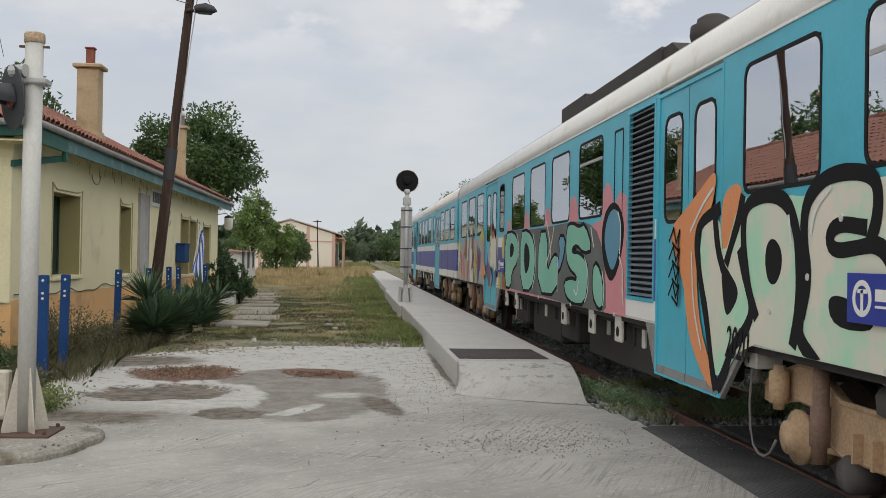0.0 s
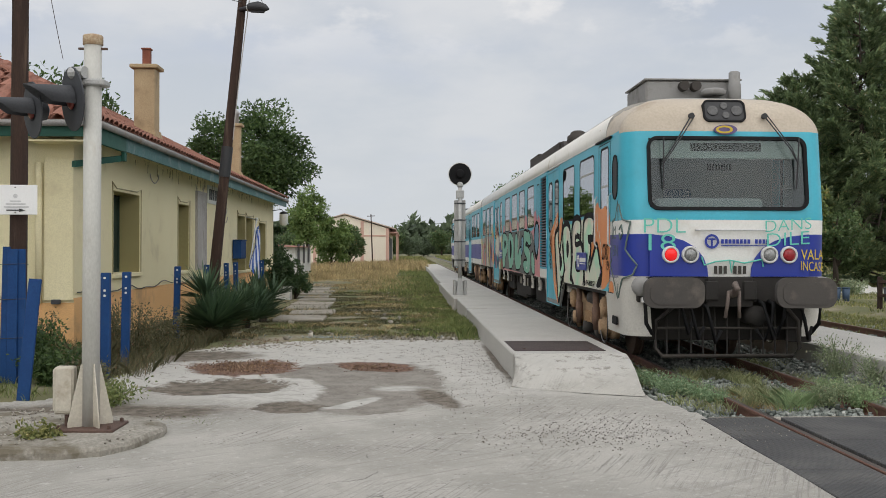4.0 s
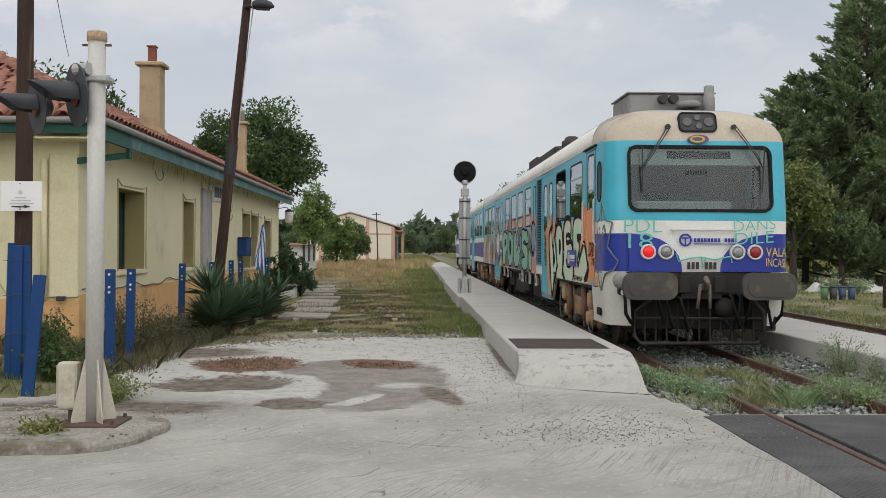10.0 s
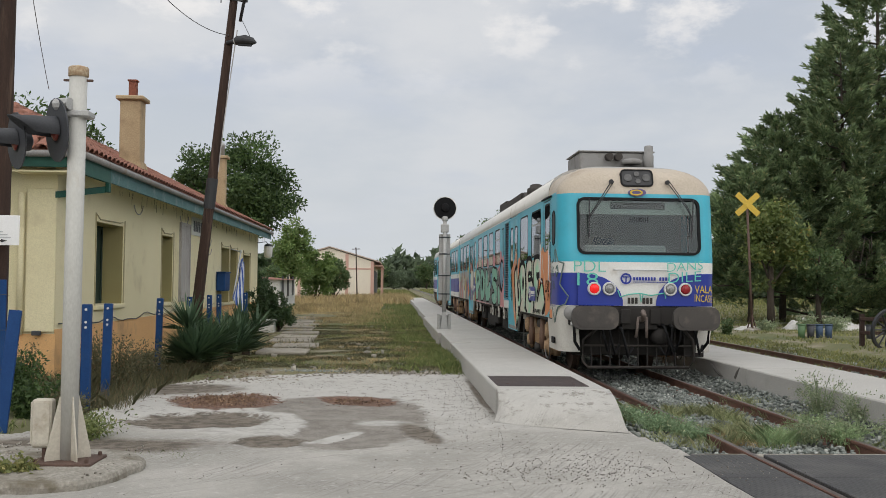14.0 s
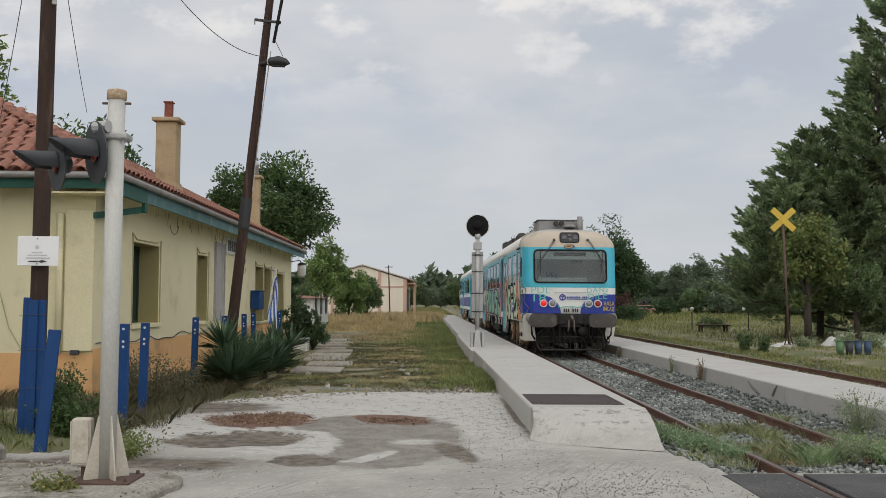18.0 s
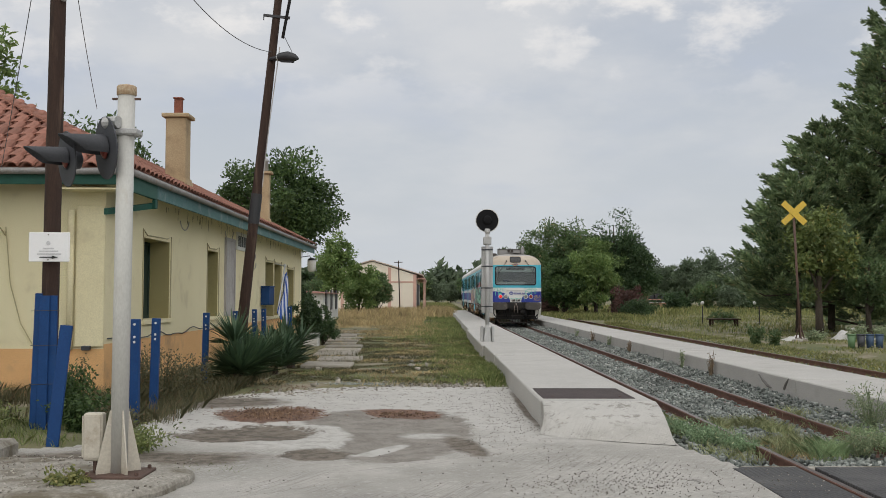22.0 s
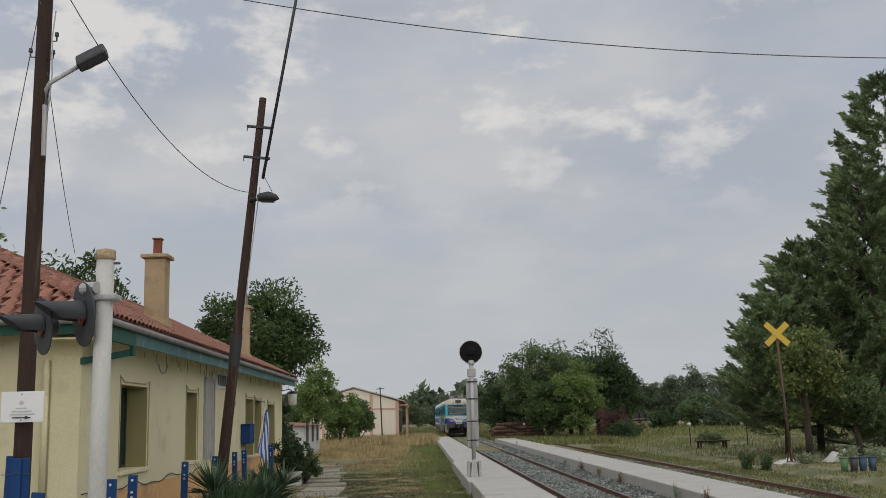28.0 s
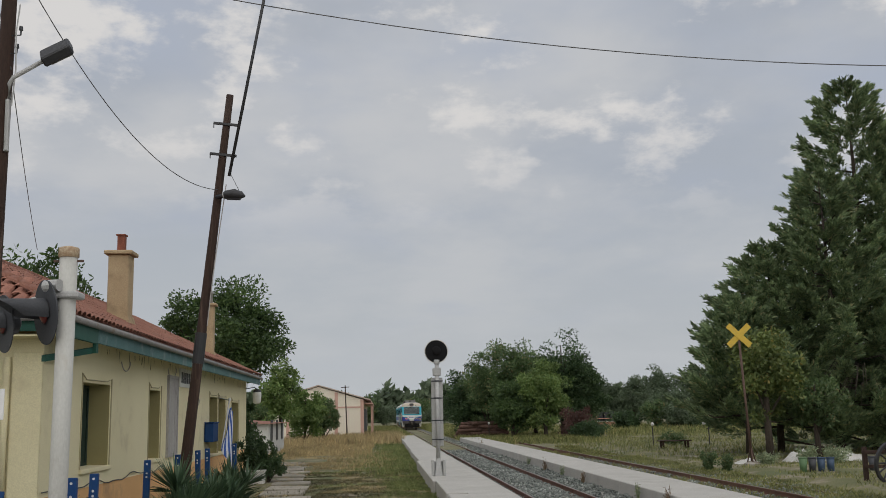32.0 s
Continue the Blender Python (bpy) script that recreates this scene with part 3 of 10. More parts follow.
# concrete apron of the level crossing, with a ragged far edge
def apron_dip(x, y):
    """How deep the worn hollows lie."""
    d = 0.0
    for cx, cy, rx, ry, deep in ((-0.42, 12.55, 0.92, 2.30, 0.035), (-2.35, 12.4, 0.86, 0.74, 0.03), (-2.35, 14.4, 0.82, 0.9, 0.02)):
        q = ((x - cx) / rx) ** 2 + ((y - cy) / ry) ** 2 + 0.5 * noise.noise(Vector((x * 2.0, y * 2.0, 3.0)))
        d = max(d, deep * min(1.0, max(0.0, (1.05 - q) / 0.25)))
    d -= 0.022 * min(1.0, max(0.0, 1.0 - abs(math.hypot((x + 1.62) / 0.62, (y - 12.05) / 1.05) - 0.9) / 0.35)) * (1 if x > -1.75 else 0.4)
    return d + 0.012 * noise.noise(Vector((x * 1.1, y * 1.1, 6.0))) + (0.012 * noise.noise(Vector((x * 5, y * 5, 2.0))) if y > 13 else 0.003 * noise.noise(Vector((x * 5, y * 5, 2.0))))


def build_apron():
    far = []
    for k in range(60):
        x = -3.6 + (1.42 + 3.6) * k / 59
        y = 16.7 + 2.0 * min(1.0, (x + 3.6) / 2.2) ** 0.7 + 0.22 * noise.noise(Vector((x * 2.2, 4.1, 0))) + 0.12 * noise.noise(Vector((x * 7, 1.1, 0)))
        far.append((x, y))
    left = [(-3.9, 15.0), (-3.75, 14.2), (-3.9, 13.2), (-3.55, 12.2), (-4.2, 11.2), (-14, 10.6)]
    out = [(-14, -12), (2.99, -12), (2.99, 9.6), (3.03, 10.2), (2.95, 10.75), (2.85, 11.2), (2.80, 11.7), (1.42, 12.2)] + far[::-1] + left
    ap = single("apron_pavement", Build().prism(out, -0.16, -0.03), APRON, "pale worn concrete apron of the level crossing", "pavement", kind="structure")

    def inside(x, y):
        hit = False
        for (ax, ay), (bx, by) in zip(out, out[1:] + out[:1]):
            if (ay > y) != (by > y) and x < (bx - ax) * (y - ay) / (by - ay) + ax:
                hit = not hit
        return hit
    # its worn surface: level by the road, hollowed and lumpy towards the far edge
    step = 0.075
    xs = np.arange(-4.6, 3.06, step)
    ys = np.arange(5.0, 19.5, step)
    keep, vs, fs = {}, [], []

    def at(i, j):
        if (i, j) not in keep:
            x, y = float(xs[i]), float(ys[j])
            keep[(i, j)] = len(vs)
            vs.append((x, y, -apron_dip(x, y) * min(1.0, (y - 5.0) / 2.0)))
        return keep[(i, j)]
    for j in range(len(ys) - 1):
        for i in range(len(xs) - 1):
            if inside(xs[i] + step / 2, ys[j] + step / 2):
                fs.append((at(i, j), at(i + 1, j), at(i + 1, j + 1), at(i, j + 1)))
    fast = fast_mesh("worn_surface", vs, fs, APRON, True)
    part("worn_surface", fast, None, ap)
    part("worn_surface", Build().box(-14, 2.99, -12, 5.0, -0.031, 0.0), APRON, ap)
    part("worn_surface", Build().box(-14, -4.6, 5.0, 10.58, -0.031, 0.0), APRON, ap)


build_apron()


# near platform: long concrete slab with a ramped, rounded end
def build_platform_near():
    pl = thing("platform", "low pale concrete platform with a rounded ramp end", "platform", kind="structure")
    segs = [(13.045, 22.9, 1.40), (23.25, 27.6, 1.40), (27.6, 40.0, 1.32), (40.0, 52.0, 1.42), (52.0, 64.0, 1.48), (64.0, 77.0, 1.52), (77.0, 90.5, 1.56)]
    for i, (a, c, x0) in enumerate(segs):
        part("platform_slab", Build().box(x0, 2.9, a + (0.0 if i in (0, 1) else 0.006), c, -0.3, 0.335, 0.018), PLATFORM, pl)
    part("platform_slab", Build().box(1.88, 2.9, 22.905, 23.245, -0.3, 0.335, 0.012), PLATFORM, pl)
    part("slot_floor", Build().box(1.42, 1.875, 22.905, 23.245, -0.3, 0.12), OLD_CONCRETE, pl, "dark open cable slot")
    # the end slopes down to the apron and melts into it on the open side
    ys = np.linspace(0, 1, 27)
    us = np.linspace(0, 1, 19)
    vs = []
    for q in ys:
        for u in us:
            end = 12.36 - 0.92 * u ** 0.6
            y = 13.05 + (end - 13.05) * q
            right = 2.9 - 0.11 * min(1.0, max(0.0, (13.0 - y) / 1.35)) ** 1.5
            x = 1.405 + (right - 1.405) * u - 0.10 * (1 - u) ** 3 * q ** 4
            fall = q ** (2.0 - 0.8 * u)
            z = 0.335 * (1 - fall) + 0.002
            vs.append((x, y, z + 0.005 * (1 - q) * noise.noise(Vector((x * 2.2, y * 2.2, 8.0)))))
    w = len(us)
    m = len(vs)
    vs += [(x, y, -0.2) for x, y, z in vs]
    fs = [(j * w + i, j * w + i + 1, (j + 1) * w + i + 1, (j + 1) * w + i) for j in range(len(ys) - 1) for i in range(w - 1)]
    for j in range(len(ys) - 1):
        fs.append((j * w, (j + 1) * w, m + (j + 1) * w, m + j * w))
        fs.append((j * w + w - 1, m + j * w + w - 1, m + (j + 1) * w + w - 1, (j + 1) * w + w - 1))
    part("ramp", Build().add(vs, fs), APRON, pl, "smooth concrete ramp melting into the apron")
    # rusty steel cover plate let into the slab
    part("cover_plate", Build().box(1.50, 2.66, 13.4, 14.72, 0.332, 0.341, 0.003), PLATE_STEEL, pl, "rusty brown steel cover plate")
    for x in (1.62, 2.54):
        part("plate_bolt", Build().lathe([(0.022, 0.341), (0.02, 0.349)], (x, 13.6, 0), n=8), RUST_STEEL, pl)
    fr = Build()
    ring(fr, [(1.46, 13.36), (2.70, 13.36), (2.70, 14.76), (1.46, 14.76)], [(1.50, 13.4), (2.66, 13.4), (2.66, 14.72), (1.50, 14.72)], 0.332, 0.343, "z")
    part("plate_frame", fr, PLATE_STEEL, pl)


build_platform_near()


SCUFF = material("dark_scuff", (0.12, 0.11, 0.10), (0.20, 0.19, 0.175), 6.0, 0.9, 0.2, 50)


def build_platform_far():
    pl = thing("platform", "low pale concrete island platform between the tracks", "platform", kind="structure")
    ys = [8.0, 16.5, 26.0, 36.0, 46.5, 57.0, 68.0, 78.0]
    for a, c in zip(ys, ys[1:]):
        part("platform_slab", Build().box(6.02, 7.55, a + 0.005, c, -0.3, 0.33, 0.018), PLATFORM, pl)
    for pts in ([(18.38, 0.27), (18.15, 0.18), (17.9, 0.11), (17.7, 0.08)], [(16.84, 0.31), (16.95, 0.22), (17.05, 0.12)]):
        part("scuff", Build().tube([(6.020, y, z) for y, z in pts], [0.012, 0.03, 0.03, 0.01][:len(pts)], 6), SCUFF, pl, "dark scuff on the platform face")


build_platform_far()


def rail_mesh(y0, y1):
    prof = [(-0.07, -0.172), (0.07, -0.172), (0.07, -0.162), (0.012, -0.14), (0.01, -0.045), (0.034, -0.035), (0.036, -0.006), (0.028, 0.0), (-0.028, 0.0), (-0.036, -0.006), (-0.034, -0.035), (-0.01, -0.045), (-0.012, -0.14), (-0.07, -0.162)]
    b = Build().prism(prof, y0, y1, "y")
    me = b.mesh("rail", [RAIL, RAIL_TOP])
    for p in me.polygons:
        if p.normal.z > 0.9 and p.center.z > -0.02:
            p.material_index = 1
    return me


TRACK_X = 4.48


def build_track(x, y0, y1, label, z=0.0, sunk=0.0):
    tr = thing("railway_track", label, "track", pose(x, 0, z), kind="structure")
    me = rail_mesh(y0, y1)
    part("rail", me, None, tr, at=pose(-0.755, 0, 0))
    part("rail", me, None, tr, at=pose(0.755, 0, -sunk))
    return tr


track_main = build_track(TRACK_X, -30, 260, "rusty running rails on concrete sleepers in grey ballast")
build_track(10.6, 6, 200, "rusty side-track rails half sunk in grass", 0.05, 0.11)

# ---- station building ----
WX, EY, FY = -5.8, 17.5, 43.0      # track-side face, end face, far end
BACK_X = -14.0
EAVE_Z, SLOPE, OVER = 3.88, 0.49, 0.55
DARK_GREEN_WOOD = material("dark_green_shutter", (0.012, 0.03, 0.022), (0.02, 0.045, 0.032), 3, 0.6, 0.2, 40)
WOOD_WHITE = material("peeling_white_wood", (0.50, 0.48, 0.46), (0.38, 0.36, 0.345), 3.0, 0.8, 0.4, 40, stain=(0.22, 0.20, 0.19), stain_scale=6, stretch=(1, 1, 0.4))


def wall_cells(b, a0, a1, z0, z1, t0, t1, holes, axis):
    """Boxes that fill a wall but for its openings (a from, a to, z from, z to)."""
    asx = sorted({a0, a1, *[h[0] for h in holes], *[h[1] for h in holes]})
    for p, q in zip(asx, asx[1:]):
        zs = [(z0, z1)]
        for h in holes:
            if h[0] <= p + 1e-6 and h[1] >= q - 1e-6:
                zs = [(z0, h[2]), (h[3], z1)]
        for u, w in zs:
            if w - u > 1e-4:
                if axis == "y":
                    b.box(t0, t1, p, q, u, w)
                else:
                    b.box(p, q, t0, t1, u, w)
    b.weld()


def cable(pts, r, sag=0.0, n=12):
    """Points along a slack line from the first point to the last."""
    a, c = Vector(pts[0]), Vector(pts[-1])
    return [a.lerp(c, k / n) - Vector((0, 0, sag * 4 * (k / n) * (1 - k / n))) for k in range(n + 1)]


CREAM_CABLE = material("cream_wall_cable", (0.55, 0.48, 0.28), None, 3, 0.6, 0)


def build_station():
    st = thing("station_building", "single-storey pale yellow station with orange base and tiled roof", "building", kind="structure")
    front = [(19.82, 21.75, 1.20, 2.86), (25.4, 26.62, 1.14, 2.86), (34.2, 35.85, 0.94, 2.86), (36.05, 37.6, 0.94, 2.84), (39.2, 41.0, 0.06, 2.74)]
    b = Build()
    wall_cells(b, EY + 0.5, FY, -0.25, EAVE_Z - 0.02, WX - 0.5, WX, front, "y")
    part("wall_front", b, WALL_YELLOW, st)
    endw = [(-9.1, -7.82, 1.07, 2.82)]
    b = Build()
    wall_cells(b, BACK_X, WX, -0.25, EAVE_Z - 0.02, EY, EY + 0.5, endw, "x")
    part("wall_end", b, WALL_YELLOW, st)
    b = Build().box(BACK_X, WX, FY, FY + 0.4, -0.25, EAVE_Z - 0.02).box(BACK_X - 0.4, BACK_X, EY, FY + 0.4, -0.25, EAVE_Z - 0.02)
    part("wall_back", b, WALL_YELLOW, st)
    # orange base, a little proud of the wall
    b = Build()
    wall_cells(b, EY - 0.012, FY + 0.01, -0.25, 0.84, WX + 0.001, WX + 0.014, [(39.2, 41.0, 0.06, 0.84)], "y")
    part("plinth", b, WALL_ORANGE, st, "orange painted base of the wall")
    part("plinth", Build().box(BACK_X, WX + 0.014, EY - 0.014, EY - 0.001, -0.25, 0.76), WALL_ORANGE, st, "orange painted base of the wall")
    # openings: deep reveals with shade painted in as olive, dark casements, sills, thin moulded surrounds
    for i, (y0, y1, z0, z1) in enumerate(front):
        xb = WX - 0.46
        door = i == 4
        w = thing("door" if door else "window", "", "")
        w.parent = st
        rv = Build()
        rv.box(xb, WX - 0.004, y1 - 0.012, y1 + 0.004, z0, z1).box(xb, WX - 0.004, y0 - 0.004, y0 + 0.012, z0, z1).box(xb, WX - 0.004, y0, y1, z1 - 0.012, z1 + 0.004)
        part("reveal", rv, WALL_OLIVE, w, "deep reveal, its shade put into the olive colour")
        part("leaf" if door else "shutter", Build().box(xb - 0.05, xb, y0, y1, z0, z1), DARK_GREEN_WOOD, w, "dark closed shutter")
        fr = Build()
        ym = (y0 + y1) / 2
        for a, c in ((y0, y0 + 0.06), (ym - 0.04, ym + 0.04), (y1 - 0.06, y1)):
            fr.box(xb, xb + 0.035, a, c, z0, z1, 0.006)
        fr.box(xb, xb + 0.033, y0, y1, z1 - 0.07, z1, 0.006).box(xb, xb + 0.033, y0, y1, z0, z0 + 0.07, 0.006)
        part("frame", fr, DARK_GREEN_WOOD, w)
        if not door:
            part("sill", Build().box(WX - 0.3, WX + 0.06, y0 - 0.08, y1 + 0.08, z0 - 0.09, z0 - 0.001, 0.012), WALL_YELLOW, w, "plain render sill")
        tr = Build()
        pts = [(WX + 0.012, y0 - 0.07, z0), (WX + 0.012, y0 - 0.075, z1 - 0.1), (WX + 0.012, y0 - 0.10, z1 + 0.16), (WX + 0.012, y0 + 0.2, z1 + 0.05), (WX + 0.012, y1 - 0.25, z1 + 0.06), (WX + 0.012, y1 + 0.09, z1 + 0.12), (WX + 0.012, y1 + 0.07, z0)]
        part("surround_cable", tr.tube(pts, 0.014, 6), material("cream_cable", (0.5, 0.44, 0.27), None, 3, 0.6, 0), w, "thin cable tacked round the opening")
    x0, x1, z0, z1 = endw[0]
    w = thing("window", "", "")
    w.parent = st
    part("shutter", Build().box(x0, x1, EY + 0.2, EY + 0.26, z0, z1), DARK_GREEN_WOOD, w, "dark green closed shutter")
    for k in range(20):
        zz = z0 + 0.06 + k * (z1 - z0 - 0.12) / 19
        part("slat", Build().box(x0 + 0.05, x1 - 0.05, EY + 0.175, EY + 0.2, zz - 0.03, zz + 0.02, 0.004), DARK_GREEN_WOOD, w)
    part("sill", Build().box(x0 - 0.1, x1 + 0.1, EY - 0.06, EY + 0.3, z0 - 0.10, z0 - 0.001, 0.012), WALL_YELLOW, w, "plain render sill")
    # corner pilaster strip and boxed downpipe on the end wall
    part("pilaster", Build().box(-6.3, WX + 0.0, EY - 0.05, EY - 0.016, 0.80, 3.28, 0.008), WALL_YELLOW, st, "boxed-in corner strip of yellow render")
    part("downpipe", Build().tube([(-6.38, EY - 0.075, 0.75), (-6.38, EY - 0.075, 3.2)], 0.055, 10), WALL_YELLOW, st, "downpipe painted yellow like the wall", smooth=True)
    fl = Build().box(-6.14, -6.0, EY - 0.16, EY - 0.055, 0.74, 0.82, 0.01)
    part("floodlight", fl, DARK_GREY, st, "small dark floodlight low on the wall")
    part("cable", Build().tube([(-7.55, EY - 0.02, 2.9), (-7.45, EY - 0.02, 1.9), (-7.25, EY - 0.02, 1.2), (-7.0, EY - 0.025, 0.78), (-6.7, EY - 0.03, 0.62), (-6.4, EY - 0.03, 0.78), (-5.9, EY - 0.03, 0.86)], 0.009, 6), CREAM_CABLE, st, "loose cable draped along the wall")
    run = [(WX + 0.03, y, 0.88 + 0.05 * math.sin(y * 1.9) + 0.03 * math.sin(y * 4.3)) for y in np.arange(17.6, 27.4, 0.35)]
    part("cable", Build().tube(run, 0.011, 6), BLACK_PAINT, st, "dark slack cable along the top of the base")
    part("cable", Build().tube([(-9.2, EY - 0.02, 3.1), (-8.2, EY - 0.02, 3.0), (-7.7, EY - 0.02, 2.95), (-7.55, EY - 0.02, 2.75)], 0.012, 6), material("wall_cable", (0.42, 0.36, 0.2), None, 3, 0.6, 0), st)
    # roof: hipped, with deck, tiles, fascia and gutter
    ex, ey0, ey1 = WX + OVER, EY - OVER, FY + OVER
    bx = BACK_X - OVER
    half = (ex - bx) / 2
    rz = EAVE_Z + half * SLOPE
    rx = (ex + bx) / 2
    A, Bq, C, D = (ex, ey0, EAVE_Z), (ex, ey1, EAVE_Z), (bx, ey1, EAVE_Z), (bx, ey0, EAVE_Z)
    R0, R1 = (rx, ey0 + half, rz), (rx, ey1 - half, rz)
    deck = Build().add([A, Bq, C, D, R0, R1], [(0, 1, 5, 4), (1, 2, 5), (2, 3, 4, 5), (3, 0, 4), (0, 3, 2, 1)])
    roof = part("roof", deck, ROOF_TILE, st, "weathered red clay tile roof")
    part("fascia", Build().box(ex - 0.04, ex + 0.002, 18.73, ey1, EAVE_Z - 0.36, EAVE_Z - 0.02, 0.006), TEAL_FASCIA, st, "faded teal fascia board")
    part("fascia", Build().box(ex - 0.05, ex + 0.012, ey0, 18.72, EAVE_Z - 0.38, EAVE_Z - 0.02, 0.006), GREEN_PAINT, st, "dark green fascia board")
    part("eave_bracket", Build().add([(x + o, y, z + h) for o in (0, 0.07) for x, y, z in ((WX - 0.02, EY - 0.06, 3.12), (ex - 0.08, 18.72, 3.34)) for h in (0, 0.11)], [(0, 1, 3, 2), (4, 6, 7, 5), (0, 4, 5, 1), (2, 3, 7, 6), (1, 5, 7, 3), (0, 2, 6, 4)]), GREEN_PAINT, st, "dark green slanting eave bracket")
    part("bracket_end", Build().box(ex - 0.055, ex + 0.014, 18.60, 18.735, 3.33, EAVE_Z - 0.381, 0.006), GREEN_PAINT, st)
    part("fascia", Build().box(bx, ex - 0.045, ey0 - 0.002, ey0 + 0.04, EAVE_Z - 0.28, EAVE_Z - 0.02, 0.006), GREEN_PAINT, st, "dark green fascia board")
    part("soffit_end", Build().box(WX - 0.6, ex - 0.05, ey0 + 0.05, EY, EAVE_Z - 0.36, EAVE_Z - 0.33), WALL_YELLOW, st)
    part("soffit", Build().box(WX, ex - 0.05, ey0 + 0.05, ey1, EAVE_Z - 0.10, EAVE_Z - 0.05), WALL_YELLOW, st)
    for nm, pts in (("gutter", [(ex + 0.065, ey0 - 0.05, EAVE_Z - 0.065), (ex + 0.065, ey1, EAVE_Z - 0.09)]), ("gutter", [(bx, ey0 - 0.065, EAVE_Z - 0.06), (ex + 0.08, ey0 - 0.065, EAVE_Z - 0.06)])):
        part(nm, Build().tube(pts, 0.06, 10), GUTTER, st, "grey metal half-round gutter", smooth=True)
    # tiles: rows of half-round clay tiles
    seg = 5
    tv, tf = [], []
    for k in range(seg + 1):
        a = math.pi * k / seg
        for (yy, r, zl) in ((0.0, 0.132, 0.0), (0.46, 0.108, 0.0)):
            tv.append((r * math.cos(a), yy, 0.62 * r * math.sin(a) + zl))
    for k in range(seg):
        tf.append((2 * k, 2 * k + 2, 2 * k + 3, 2 * k + 1))
    for k in range(seg + 1):
        a = math.pi * k / seg
        tv.append((0.112 * math.cos(a), 0.0, 0.62 * 0.112 * math.sin(a)))
    o = 2 * (seg + 1)
    for k in range(seg):
        tf.append((2 * k, o + k, o + k + 1, 2 * k + 2))
    tile_me = fast_mesh("tile", tv, tf, ROOF_TILE, False)
    rng = random.Random(4)
    exp = 0.41
    ang = math.atan(SLOPE)
    slope_len = math.hypot(half, half * SLOPE)
    count = 0
    # hip end, facing the crossing
    rows = int(slope_len / exp)
    rest_v, rest_f = [], []

    def put(mx, own):
        nonlocal count
        if own and count < 300:
            o_ = new("tile", tile_me)
            o_.parent = roof
            o_.matrix_basis = mx
            count += 1
        else:
            base = len(rest_v)
            rest_v.extend(tuple(mx @ Vector(p)) for p in tv)
            rest_f.extend(tuple(i + base for i in f) for f in tf)
    for r in range(rows):
        s = r * exp
        off = s * math.cos(ang)
        z = EAVE_Z + s * math.sin(ang)
        x = ex - off - 0.1
        while x > max(bx + off, -11.0):
            jz = rng.uniform(-0.6, 0.6)
            m = Matrix.Translation((x + rng.uniform(-.01, .01), ey0 + off - 0.05, z + 0.02 + rng.uniform(0, 0.012))) @ Euler((ang + rng.uniform(-.03, .03), 0, radians(jz * 3))).to_matrix().to_4x4()
            put(m, True)
            x -= 0.272
    # long slope towards the track
    for r in range(rows):
        s = r * exp
        off = s * math.cos(ang)
        z = EAVE_Z + s * math.sin(ang)
        y = ey0 + off + 0.12
        while y < ey1 - off:
            m = Matrix.Translation((ex - off + 0.05, y, z + 0.02 + rng.uniform(0, 0.012))) @ Matrix.Rotation(radians(90), 4, 'Z') @ Euler((ang + rng.uniform(-.03, .03), 0, radians(rng.uniform(-2, 2)))).to_matrix().to_4x4()
            put(m, False)
            y += 0.272
    o_ = new("tile_field", fast_mesh("tile_field", rest_v, rest_f, ROOF_TILE))
    o_.parent = roof
    tagged(o_, "rows of half-round clay tiles", kind="stuff")
    # hip and ridge cappings
    cap = Build()
    for a, c in ((A, R0), (R0, R1)):
        a, c = Vector(a), Vector(c)
        n = int((c - a).length / 0.36)
        for k in range(n):
            p, q = a.lerp(c, k / n), a.lerp(c, (k + 1.12) / n)
            cap.tube([p + Vector((0, 0, 0.05)), q + Vector((0, 0, 0.07))], [0.125, 0.10], 8)
    part("ridge_tiles", cap, ROOF_TILE, roof, smooth=True)
    # chimneys
    for (cx, cy, w, zt, pot, lbl) in ((-6.52, 25.1, 0.255, 6.18, True, "ochre rendered chimney with a red clay pot"), (-6.15, 36.0, 0.16, 6.1, False, "narrow ochre chimney with a metal cowl")):
        zb = EAVE_Z + (ex - cx) * SLOPE - 0.3
        ch = thing("chimney", "", "")
        ch.parent = st
        tagged(ch, lbl)
        part("stack", Build().box(cx - w, cx + w, cy - w, cy + w, zb, zt, 0.02), TERRACOTTA, ch)
        part("flashing", Build().prism([(cx - w - 0.12, zb + 0.1), (cx + w + 0.12, zb + 0.1), (cx + w + 0.02, zb + 0.45), (cx - w - 0.02, zb + 0.45)], cy - w - 0.06, cy + w + 0.06, "y"), TERRACOTTA, ch)
        part("cap", Build().box(cx - w - 0.09, cx + w + 0.09, cy - w - 0.09, cy + w + 0.09, zt + 0.001, zt + 0.10, 0.02), TERRACOTTA, ch)
        if pot:
            pb = Build()
            ring(pb, rounded(cx - 0.095, cx + 0.095, cy - 0.095, cy + 0.095, 0.02, 2), rounded(cx - 0.07, cx + 0.07, cy - 0.07, cy + 0.07, 0.02, 2), zt + 0.101, zt + 0.50, "z")
            part("pot", pb, BRICK_RED, ch, "square red clay chimney pot")
            part("pot_lid", Build().box(cx - 0.12, cx + 0.12, cy - 0.12, cy + 0.12, zt + 0.501, zt + 0.54, 0.008), BRICK_RED, ch)
        else:
            part("cowl", Build().lathe([(0.10, 0), (0.10, 0.35), (0.16, 0.37), (0.05, 0.5)], (cx, cy, zt + 0.1), n=12), GALV, ch, "grey metal cowl", smooth=True)
    # peeling notice board, name board, frieze of dripping dirt under the eave
    nb = thing("notice_board", "", "")
    nb.parent = st
